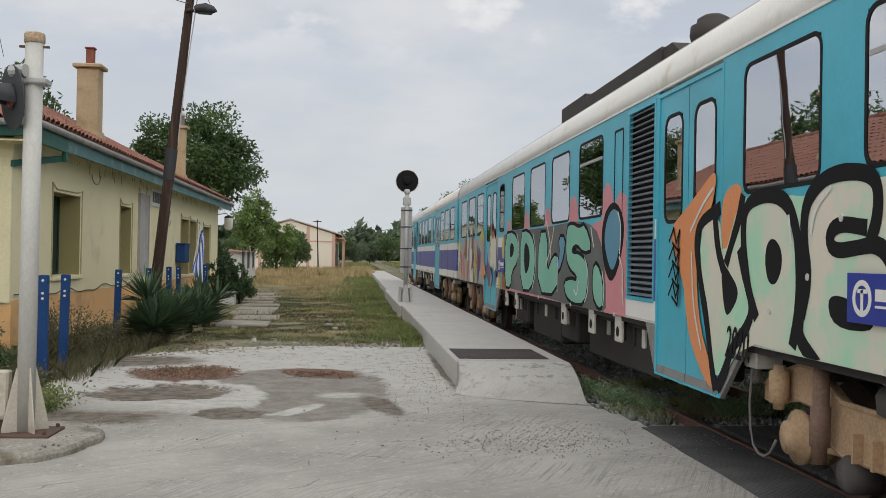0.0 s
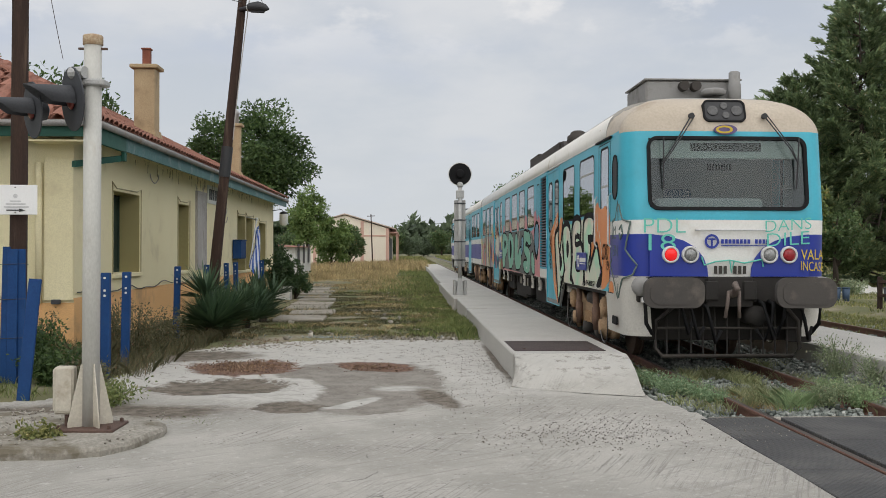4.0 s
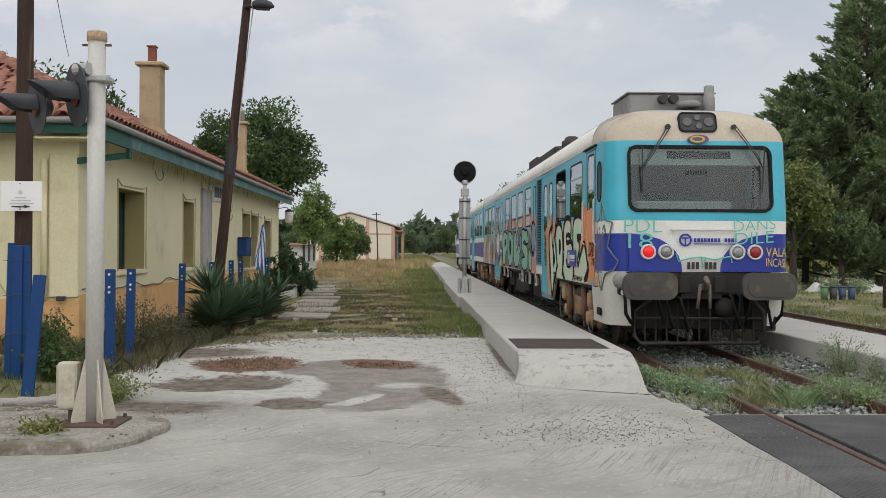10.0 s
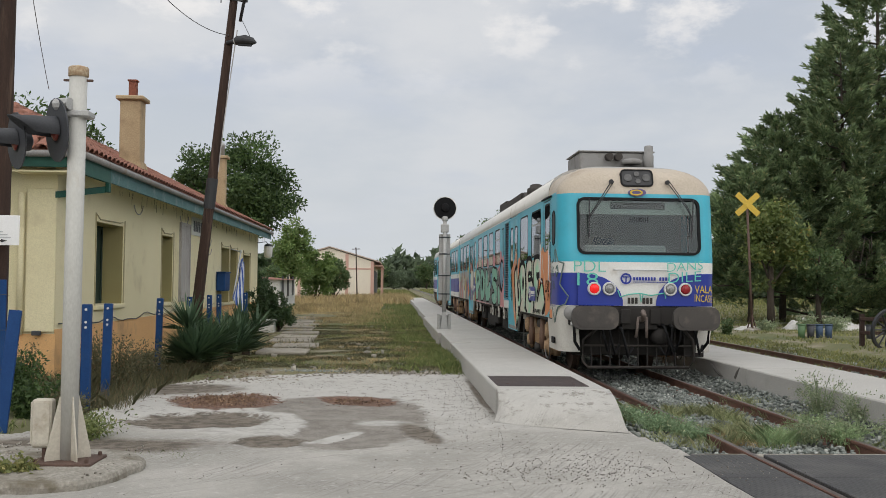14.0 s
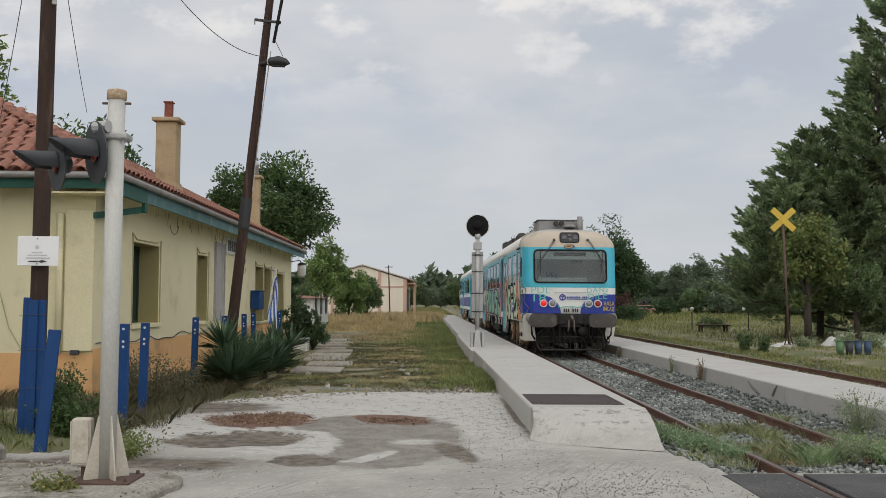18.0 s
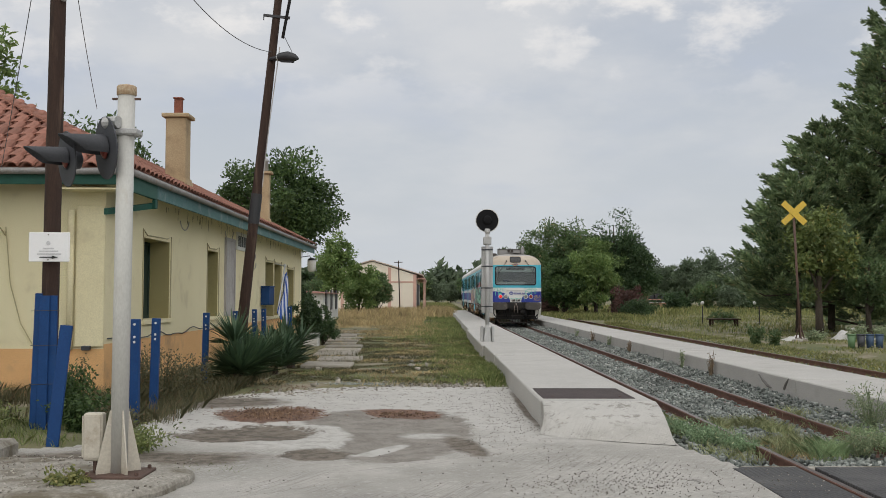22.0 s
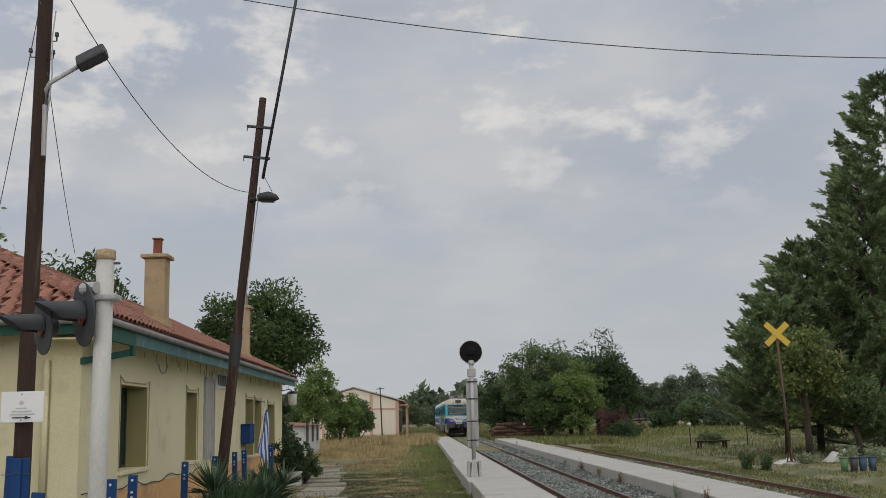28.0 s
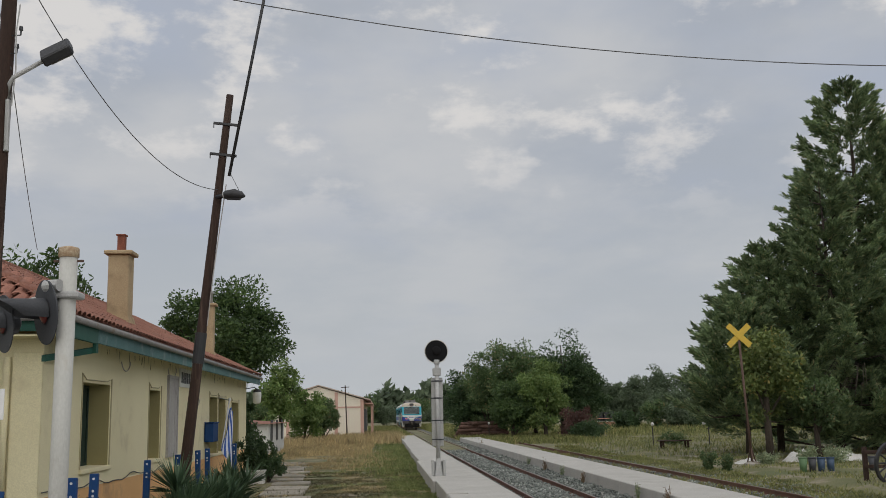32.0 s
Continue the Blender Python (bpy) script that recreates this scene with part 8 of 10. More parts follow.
LEAF_WALNUT = leaf_material("walnut_leaves", (0.034, 0.070, 0.022), (0.105, 0.165, 0.050))
LEAF_LIGHT = leaf_material("light_green_leaves", (0.105, 0.18, 0.05), (0.225, 0.30, 0.095))
LEAF_POPLAR = leaf_material("dull_green_leaves", (0.066, 0.118, 0.045), (0.145, 0.205, 0.082), (0.30, 0.24, 0.11))
LEAF_DARK = leaf_material("dark_green_leaves", (0.032, 0.068, 0.028), (0.080, 0.128, 0.048))
LEAF_YELLOWING = leaf_material("yellowing_leaves", (0.085, 0.125, 0.035), (0.19, 0.23, 0.07), (0.34, 0.26, 0.08))
# distance haze is painted in: paler, greyer greens than the near leaves
LEAF_FAR = leaf_material("far_leaves_haze_tint", (0.085, 0.122, 0.070), (0.150, 0.195, 0.115))
LEAF_CONIFER = leaf_material("conifer_sprays", (0.095, 0.150, 0.078), (0.285, 0.36, 0.178), (0.42, 0.37, 0.20), 0.38)
LEAF_RED = leaf_material("dark_red_leaves", (0.094, 0.055, 0.047), (0.156, 0.078, 0.062))
LEAF_YUCCA = leaf_material("yucca_blades", (0.048, 0.093, 0.051), (0.093, 0.153, 0.076), None, 0.1)
GRASS_GREEN = leaf_material("green_grass", (0.115, 0.160, 0.050), (0.300, 0.335, 0.125), (0.460, 0.400, 0.210))
GRASS_DRY = leaf_material("dry_grass", (0.374, 0.280, 0.141), (0.616, 0.486, 0.261), (0.261, 0.261, 0.094))
GRASS_MIX = leaf_material("mixed_grass", (0.115, 0.150, 0.045), (0.330, 0.320, 0.120), (0.500, 0.410, 0.200))
PALE_GRASS = leaf_material("pale_grass", (0.24, 0.28, 0.13), (0.40, 0.41, 0.22), (0.55, 0.50, 0.30))
WEED_DARK = leaf_material("brown_weeds", (0.075, 0.082, 0.040), (0.175, 0.155, 0.080), (0.28, 0.17, 0.10))
WEED_GREY = leaf_material("grey_green_weeds", (0.186, 0.243, 0.130), (0.373, 0.429, 0.261), (0.522, 0.466, 0.279))


def build_tree(x, y, h, r, mat, seed, label, trunk=0.35, leaves=9000, leaf=0.22, wide=0.10, clumps=90, rz=None, lean=(0, 0), name="tree", category="tree", hollow=0.55, droop=0.0):
    """A tapered trunk with limbs, and a crown of leaves gathered in uneven clumps."""
    rs = np.random.RandomState(seed)
    g = thing(name, label, category, pose(x, y, -0.1))
    tz = h * trunk
    rz = rz or (h - tz) / 2
    cz = h - rz
    cx, cy = lean
    tb = Build()
    tr = 0.02 * h + 0.03
    tb.tube([(0, 0, 0), (0.02 * h * rs.uniform(-1, 1), 0.02 * h * rs.uniform(-1, 1), tz), (cx * 0.6, cy * 0.6, cz), (cx, cy, h - rz * 0.35)], [tr * 1.3, tr, tr * 0.6, tr * 0.15], 8)
    part("trunk", tb, BARK, g, smooth=True)
    # clump centres fill the crown, more of them near its skin
    d = unit(rs.normal(size=(clumps, 3)))
    rad = (hollow + (1 - hollow) * rs.uniform(0, 1, (clumps, 1)))
    lump = 1 + 0.22 * np.sin(3.1 * d[:, :1] * 2 + seed) + 0.18 * np.sin(5.3 * d[:, 1:2] * 2 + 2 * seed)
    C = d * np.minimum(1.0, rad * lump) * np.array([r, r, rz]) * 0.86 + np.array([cx, cy, cz])
    C[:, 2] = np.maximum(C[:, 2], tz * 0.55 + 0.1)
    for i in range(min(9, clumps)):
        c = C[i * max(1, clumps // 9) % clumps]
        z0 = min(max(tz * 0.8, c[2] - r * 0.9), h * 0.8)
        st = np.array([cx * 0.5 * z0 / h, cy * 0.5 * z0 / h, z0])
        mid = (st + c) / 2 + np.array([0, 0, 0.1 * r])
        part("limb", Build().tube([st, mid, c], [tr * 0.45, tr * 0.28, tr * 0.08], 6), BARK, g, smooth=True)
    per = leaves // clumps
    size = 0.24 * r * rs.uniform(0.5, 1.35, (clumps, 1))
    off = unit(rs.normal(size=(clumps * per, 3))) * (rs.uniform(0, 1, (clumps * per, 1)) ** 0.45)
    own = np.repeat(np.arange(clumps), per)
    pts = C[own] + off * size[own] * np.array([1.15, 1.15, 0.8])
    pts[:, 2] = np.maximum(pts[:, 2], 0.15)
    V = leaf_quads(rs, pts, leaf, wide, off * 0.6, droop)
    part("crown", quads_mesh("crown", V, mat), None, g)
    return g


def build_conifer(x, y, h, r, seed, label, base=0.08, branches=150, lean=0.0):
    """A conifer: uneven limbs, each ending in flat feathery sprays that turn up at the tip, with dark gaps between."""
    rs = np.random.RandomState(seed)
    g = thing("conifer", label, "tree", pose(x, y, -0.1), group="tall conifers")
    part("trunk", Build().tube([(0, 0, 0), (0.1, 0, h * 0.5), (lean, 0.05, h * 0.97)], [0.03 * h ** 0.8, 0.016 * h ** 0.8, 0.02], 8), BARK, g, smooth=True)
    pts, dirs, limbs = [], [], []
    up = np.array([0, 0, 1.0])
    for i in range(branches):
        u = ((i + rs.uniform()) / branches) ** 0.9
        z0 = h * (base + (0.975 - base) * u)
        a = i * 2.399 + rs.uniform(-0.5, 0.5)
        long = rs.uniform(0.62, 1.0) + (0.16 if rs.uniform() < 0.15 else 0.0)
        L = r * (0.96 * (1 - u) ** 0.68 + 0.05) * long
        d = np.array([math.cos(a), math.sin(a), 0.0])
        side = np.array([-d[1], d[0], 0.0])
        rise = L * rs.uniform(-0.05, 0.30) + 0.55 * u * L
        s = np.linspace(0, 1, 16)[:, None]
        line = np.array([lean * u, 0, z0 - 0.22 * L]) + d * L * s + up * (rise * s ** 1.5 - 0.10 * L * np.sin(math.pi * s))
        if i % 4 == 0:
            limbs.append((line[0], line[7], line[14]))
        sprays = int(4 + 2.6 * L)
        for k in range(sprays):
            t = 0.42 + 0.58 * ((k + rs.uniform()) / sprays) ** 0.8
            c = line[min(15, int(t * 15))]
            q = rs.choice((-1, 1)) * rs.uniform(0.1, 1.0) * (1.2 - 0.8 * t)
            td = unit(d * rs.uniform(0.7, 1.0) + side * q + up * rs.uniform(0.05, 0.55))
            tl = (0.20 * L * (1.3 - t) + 0.42) * rs.uniform(0.6, 1.25)
            ts = unit(np.cross(td, up + 0.3 * rs.normal(size=3)))
            m = int(20 + 34 * tl)
            w = rs.uniform(0, 1, (m, 1)) ** 0.75
            fan = rs.uniform(-1, 1, (m, 1))
            pts.append(c + td * tl * w + ts * fan * 0.30 * tl * (1.05 - w) + up * (0.18 * tl * w ** 2) + rs.normal(size=(m, 3)) * 0.03)
            dirs.append(1.6 * td + 1.1 * ts * fan + 0.35 * up)
    P, D = np.concatenate(pts), np.concatenate(dirs)
    P[:, 2] = np.maximum(P[:, 2], 0.3)
    part("crown", quads_mesh("crown", leaf_quads(rs, P, 0.27, 0.078, D), LEAF_CONIFER), None, g)
    for a, m, c in limbs[:40]:
        part("limb", Build().tube([a, m, c], [0.06, 0.035, 0.01], 5), BARK, g)
    return g


for k, (x, y, h, r, b) in enumerate(((16.95, 46.0, 7.4, 3.3, 0.32), (19.1, 47.5, 10.2, 4.9, 0.18), (21.6, 46.5, 13.6, 5.2, 0.14), (24.4, 48.5, 19.2, 6.6, 0.09), (27.6, 47.0, 17.6, 7.0, 0.09), (31.5, 48.0, 18.0, 7.0, 0.14), (36.5, 50, 17.0, 6.5, 0.12))):
    build_conifer(x, y, h, r, 40 + k, "tall dark green conifer with feathery upturned branches" if h > 9 else "smaller dark green conifer beside taller ones", b, int(50 + 8.5 * h))
# dead drooping branches low on the tallest conifer
def build_dead_branches():
    rs = np.random.RandomState(3)
    g = thing("dead_branches", "bare grey-brown dead boughs hanging from a conifer", "branch", pose(21.6, 43.6, 0))
    for k in range(26):
        a = rs.uniform(2.4, 5.2)
        L = rs.uniform(1.2, 3.0)
        z = rs.uniform(2.8, 4.4)
        d = np.array([math.cos(a), math.sin(a) * 0.5, 0])
        p = [np.array([1.2, 3.2, z + 0.3]), np.array([0.5, 1.2, z]) + d * 0.4, np.array([0.2, 0.4, z + 0.1]) + d * L * 0.6, np.array([0.2, 0.4, z - 0.9]) + d * L]
        part("bough", Build().tube(p, [0.05, 0.035, 0.02, 0.008], 5), BARK, g)


build_dead_branches()
build_tree(16.2, 41.5, 5.9, 1.6, LEAF_YELLOWING, 11, "small tree with yellowing leaves", 0.25, 7000, 0.20, 0.10, 70, hollow=0.4)
build_tree(18.3, 41.5, 3.8, 1.4, LEAF_POPLAR, 12, "small dark tree with several stems", 0.35, 5000, 0.16, 0.08, 50)
# behind and beside the station
build_tree(-7.5, 47.0, 8.75, 3.05, LEAF_WALNUT, 13, "broad walnut tree behind the station", 0.40, 26000, 0.20, 0.10, 95, lean=(0.35, 0), hollow=0.5)
build_tree(-6.9, 48.5, 3.4, 1.0, LEAF_DARK, 14, "dark shrub crowding the station's end", 0.10, 6000, 0.22, 0.10, 60, hollow=0.4, name="shrub", category="shrub")
build_tree(-8.0, 80.0, 7.2, 1.9, LEAF_LIGHT, 15, "slim light green tree past the station", 0.12, 9000, 0.28, 0.13, 90, hollow=0.35)
build_tree(-6.3, 84.0, 4.6, 1.9, LEAF_LIGHT, 16, "light green shrubby tree", 0.08, 7500, 0.28, 0.13, 70, hollow=0.35)
build_tree(-5.1, 90.0, 4.3, 1.5, LEAF_POPLAR, 17, "round green bush before the shed", 0.08, 6500, 0.28, 0.13, 60, hollow=0.35)
build_tree(-12.9, 38.0, 9.0, 2.4, LEAF_WALNUT, 18, "leafy tree behind the station roof", 0.3, 9000, 0.26, 0.11, 80)
build_tree(-14.6, 30.0, 10.6, 2.6, LEAF_LIGHT, 19, "light green tree beyond the roof", 0.4, 7000, 0.26, 0.12, 70)
build_tree(-9.4, 12.4, 9.5, 3.6, LEAF_YELLOWING, 20, "thin leafy tree overhanging the yard beside the station", 0.35, 2600, 0.22, 0.13, 60)
# clump beyond the island platform
for k, (x, y, h, r, mt, lb) in enumerate(((8.2, 95, 5.2, 2.4, LEAF_DARK, "low dull green tree in a clump"), (9.9, 92, 6.5, 2.3, LEAF_POPLAR, "dull green tree in a clump"), (12.0, 90, 7.5, 2.6, LEAF_POPLAR, "tall thinning tree with bare twigs"), (13.9, 85, 5.5, 2.0, LEAF_LIGHT, "yellow-green willowy tree before darker ones"), (16.4, 90, 7.6, 2.5, LEAF_DARK, "tall dark green tree in a clump"), (18.3, 90, 6.1, 2.0, LEAF_DARK, "dark green tree with drooping edge"), (11.3, 86, 3.9, 2.2, LEAF_WALNUT, "leafy green bush in a clump"), (10.0, 97, 4.6, 2.6, LEAF_DARK, "dark green bush in a clump"), (14.2, 92, 6.4, 2.6, LEAF_DARK, "dark leafy tree deep in a clump"))):
    build_tree(x, y, h * 1.30, r * 1.2, mt, 60 + k, lb, 0.06, 15000, 0.28, 0.13, 120, hollow=0.3, droop=0.35 if k == 5 else 0.0)
build_tree(16.2, 82.0, 2.7, 1.7, LEAF_RED, 75, "dark red-leaved bush among green trees", 0.05, 5000, 0.22, 0.10, 50, hollow=0.3, name="bush", category="bush")
build_tree(16.6, 79.0, 1.6, 1.7, LEAF_DARK, 76, "low dark green bush before the trees", 0.05, 4000, 0.2, 0.09, 50, hollow=0.3, name="bush", category="bush")
build_tree(17.5, 60.0, 1.0, 0.8, LEAF_POPLAR, 77, "small grey-green bush in rough grass", 0.05, 2500, 0.12, 0.05, 40, hollow=0.3, name="bush", category="bush")
# far belts of trees, most with haze put into the leaf colour
rs_far = random.Random(5)
for x, y, h, r in ((34, 152, 5.2, 3.0), (38.2, 150, 5.8, 3.2), (43.6, 155, 7.3, 3.4), (47.5, 150, 6.9, 3.8), (52, 150, 7.2, 4.5), (58, 145, 8.0, 5), (40.5, 138, 4.4, 2.8), (45, 125, 4.0, 3.0), (30.5, 160, 4.6, 3.0), (66, 140, 9.0, 5), (49, 128, 4.4, 3.0)):
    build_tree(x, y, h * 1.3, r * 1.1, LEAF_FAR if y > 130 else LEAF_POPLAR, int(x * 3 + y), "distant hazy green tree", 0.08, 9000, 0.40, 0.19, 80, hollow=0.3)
for k in (0, 2, 3, 4, 5, 6, 7, 8, 9, 10, 11, 12, 13):
    build_tree(22.5 + 3.1 * k + rs_far.uniform(-1, 1), 112 + 1.6 * k + rs_far.uniform(-4, 4), rs_far.uniform(2.2, 3.8), rs_far.uniform(1.8, 2.8), (LEAF_POPLAR, LEAF_FAR, LEAF_DARK)[k % 3], 500 + k, "rounded green bush in a far hedge", 0.03, 3000, 0.36, 0.17, 45, hollow=0.3, name="bush", category="bush")
for k, x in enumerate((-27, -22, -17.5, -13.5, -10, -6.5, -3.0, 0.5, 4.0, 8.0, 12.5, 17, 22, 28, 35)):
    h = 5.6 + 1.6 * math.sin(k * 2.3)
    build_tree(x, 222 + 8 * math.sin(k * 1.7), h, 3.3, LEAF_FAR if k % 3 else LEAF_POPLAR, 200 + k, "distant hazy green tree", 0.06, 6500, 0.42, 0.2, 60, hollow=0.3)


def build_backdrop_wood():
    """The far wood that closes the view, leaves in a long uneven belt, haze in their colour."""
    rs = np.random.RandomState(77)
    n = 42000
    x = rs.uniform(-330, 420, n)
    y = 330 + 25 * np.sin(x * 0.02) + rs.uniform(-6, 6, n)
    top = 8.5 + 2.5 * np.sin(x * 0.11) + 1.8 * np.sin(x * 0.37 + 1) + 1.0 * np.sin(x * 0.9)
    z = rs.uniform(0, 1, n) ** 0.8 * top
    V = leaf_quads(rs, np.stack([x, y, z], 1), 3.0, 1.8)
    return single("far_wood", quads_mesh("far_wood", V, LEAF_FAR), None, "belt of green woodland far off, haze in its leaf colour", "woodland", kind="stuff")


build_backdrop_wood()


def build_wood_behind():
    """An unseen belt of trees, added to close the place and mirror darkly in the panes."""
    rs = np.random.RandomState(78)
    n = 26000
    a = rs.uniform(math.radians(195), math.radians(345), n)
    d = 62 + 8 * np.sin(a * 7) + rs.uniform(-3, 3, n)
    top = 8.0 + 2.0 * np.sin(a * 19) + 1.2 * np.sin(a * 47 + 1)
    z = rs.uniform(0, 1, n) ** 0.8 * top
    V = leaf_quads(rs, np.stack([d * np.cos(a), d * np.sin(a), z], 1), 1.1, 0.6)
    return single("roadside_wood", quads_mesh("roadside_wood", V, LEAF_DARK), None, "unseen belt of dark green trees added behind the camera", "woodland", kind="stuff")


build_wood_behind()


def blades(rs, pts, h, w, lean=0.35):
    """A bent blade of grass at each point."""
    n = len(pts)
    a = rs.uniform(0, 2 * math.pi, n)
    side = np.stack([np.cos(a), np.sin(a), np.zeros(n)], 1)
    H = h * rs.uniform(0.5, 1.25, (n, 1))
    b = rs.uniform(0, 2 * math.pi, n)
    out = np.stack([np.cos(b), np.sin(b), np.zeros(n)], 1) * H * lean * rs.uniform(0.2, 1.6, (n, 1))
    up = np.array([0, 0, 1.0])
    mid = pts + 0.55 * H * up + 0.35 * out
    tip = pts + H * up * rs.uniform(0.8, 1.0, (n, 1)) + out
    return np.stack([pts - side * w, pts + side * w, mid + side * w * 0.8, tip, mid - side * w * 0.8], 1)


def scatter(rs, n, x0, x1, y0, y1, thresh=None, scale=0.5, seed=0.0):
    x, y = rs.uniform(x0, x1, n), rs.uniform(y0, y1, n)
    if thresh is not None:
        keep = np.array([noise.noise(Vector((a * scale, b * scale, seed))) > thresh for a, b in zip(x, y)])
        x, y = x[keep], y[keep]
    z = np.array([ground_height(a, b) if (-15 <= a <= 25 and -10 <= b <= 60) else -0.05 for a, b in zip(x, y)]) - 0.01
    return np.stack([x, y, z], 1)


def fade(rs, P, x1, w):
    """Thins points out with their distance from the line x = x1."""
    return P[rs.uniform(0, 1, len(P)) < np.exp(-((x1 - P[:, 0]) / w) ** 2)]


def grass(name, pts, h, w, mat, label, rs, lean=0.35):
    V = blades(rs, pts, h, w, lean)
    return single(name, quads_mesh(name, V, mat), None, label, "grass", kind="stuff")


def build_grass():
    rs = np.random.RandomState(31)
    # verge beside the platform
    grass("verge_grass", np.concatenate([fade(rs, scatter(rs, 90000, -3.0, 1.38, 19.0, 40, -0.05, 0.9, 1.0), 1.38, 1.0)]), 0.11, 0.006, GRASS_GREEN, "short patchy green grass beside the platform", rs, 0.6)
    grass("verge_grass", fade(rs, scatter(rs, 30000, -2.6, 1.6, 36, 92, -0.3, 0.3, 1.0), 1.6, 1.7), 0.22, 0.010, GRASS_GREEN, "longer green grass along the platform", rs, 0.5)
    grass("verge_grass", scatter(rs, 2600, 1.0, 1.42, 18.6, 24, None), 0.20, 0.007, GRASS_GREEN, "green tufts against the platform wall", rs, 0.6)
    grass("dry_verge", scatter(rs, 26000, -3.6, 1.3, 19.0, 46, 0.02, 0.7, 5.0), 0.07, 0.006, GRASS_DRY, "sparse trampled dry grass", rs, 0.8)
    grass("verge_weeds", scatter(rs, 60000, -3.4, 1.3, 19.2, 40, -0.12, 1.1, 21.0), 0.05, 0.007, WEED_DARK, "low brown weeds and thatch in the verge", rs, 1.2)
    grass("verge_grass", scatter(rs, 16000, -3.2, 1.36, 19.6, 46, 0.20, 0.55, 25.0), 0.10, 0.006, GRASS_GREEN, "thicker tufts of green grass in the verge", rs, 0.7)
    # tall straw beyond the station
    grass("straw_grass", scatter(rs, 20000, -9.5, -0.6, 56, 96, -0.05, 0.15, 3.0), 0.36, 0.014, GRASS_DRY, "tall straw-coloured dry grass", rs, 0.45)
    grass("straw_grass", scatter(rs, 9000, -8.0, 1.8, 76, 110, None), 0.7, 0.02, GRASS_DRY, "tall straw-coloured dry grass", rs, 0.4)
    # beyond the platform's end, on both sides of the line
    grass("lineside_grass", np.concatenate([scatter(rs, 9000, -3.5, 2.9, 90, 190), scatter(rs, 8000, 6.3, 14, 112, 220)]), 0.5, 0.03, GRASS_MIX, "rough tall grass along the line", rs, 0.5)
    grass("dry_verge", scatter(rs, 16000, -6.5, 0.6, 40, 62, -0.1, 0.4, 17.0), 0.14, 0.008, GRASS_DRY, "short straw on bare pale soil", rs, 0.8)
    # field beyond the side track
    grass("field_grass", scatter(rs, 26000, 11.8, 26, 14, 50, -0.1, 0.4, 7.0), 0.12, 0.012, GRASS_MIX, "rough mown grass of mixed green and straw", rs, 0.6)
    grass("field_grass", scatter(rs, 30000, 11.6, 45, 46, 112, -0.25, 0.15, 8.0), 0.24, 0.016, GRASS_MIX, "rough grass of mixed green and straw", rs, 0.5)
    grass("field_grass", scatter(rs, 12000, 6.5, 16, 70, 120, None), 0.45, 0.022, GRASS_MIX, "rough grass of mixed green and straw", rs, 0.5)
    grass("field_grass", scatter(rs, 9000, 16, 60, 90, 150, None), 0.6, 0.04, GRASS_MIX, "tall yellow field grass", rs, 0.4)
    grass("track_grass", np.concatenate([scatter(rs, 8000, 7.6, 9.75, 12, 60, -0.2, 0.6, 4.0), scatter(rs, 9000, 9.95, 11.25, 12, 60, -0.35, 0.5, 6.0), scatter(rs, 14000, 10.9, 12.1, 12, 64, -0.5, 0.5, 16.0)]), 0.15, 0.010, GRASS_MIX, "low grass growing over the side track", rs, 0.6)
    grass("ballast_grass", np.concatenate([fade(rs, scatter(rs, 2600, 3.0, 3.75, 10.3, 15.5, -0.1, 1.2, 3.0), 3.1, 0.6), scatter(rs, 5200, 3.85, 4.75, 11.3, 14.2, -0.1, 1.3, 8.0), scatter(rs, 2200, 5.2, 6.0, 10.3, 15.5, -0.05, 1.3, 9.0)]) + np.array([0, 0, 0.17]), 0.17, 0.004, PALE_GRASS, "thin pale green grass in the ballast", rs, 0.8)
    grass("ballast_grass", scatter(rs, 1500, 3.95, 4.6, 10.9, 12.2, -0.1, 1.6, 14.0) + np.array([0, 0, 0.13]), 0.13, 0.003, GRASS_DRY, "dry straw between the rails", rs, 0.9)
    # weeds under the station wall and round the posts
    grass("wall_weeds", np.concatenate([scatter(rs, 11000, -5.7, -3.5, 13.2, 22, -0.15, 0.8, 9.0), scatter(rs, 4500, -9, -5.9, 15.5, 17.4, -0.2, 0.8, 9.5)]), 0.30, 0.0035, WEED_DARK, "tangled brown and green weeds along the wall", rs, 0.6)
    grass("wall_weeds", np.concatenate([scatter(rs, 9000, -9, -4.3, 10.6, 17.2, -0.05, 0.8, 12.0), scatter(rs, 900, -2.75, -1.9, 9.75, 10.2)]), 0.14, 0.004, GRASS_GREEN, "low green weeds at the apron's edge", rs, 0.7)
    grass("path_weeds", scatter(rs, 5200, -5.7, -1.9, 22, 48, 0.05, 0.6, 13.0), 0.16, 0.005, WEED_DARK, "low brown weeds along the slab path", rs, 0.6)


build_grass()


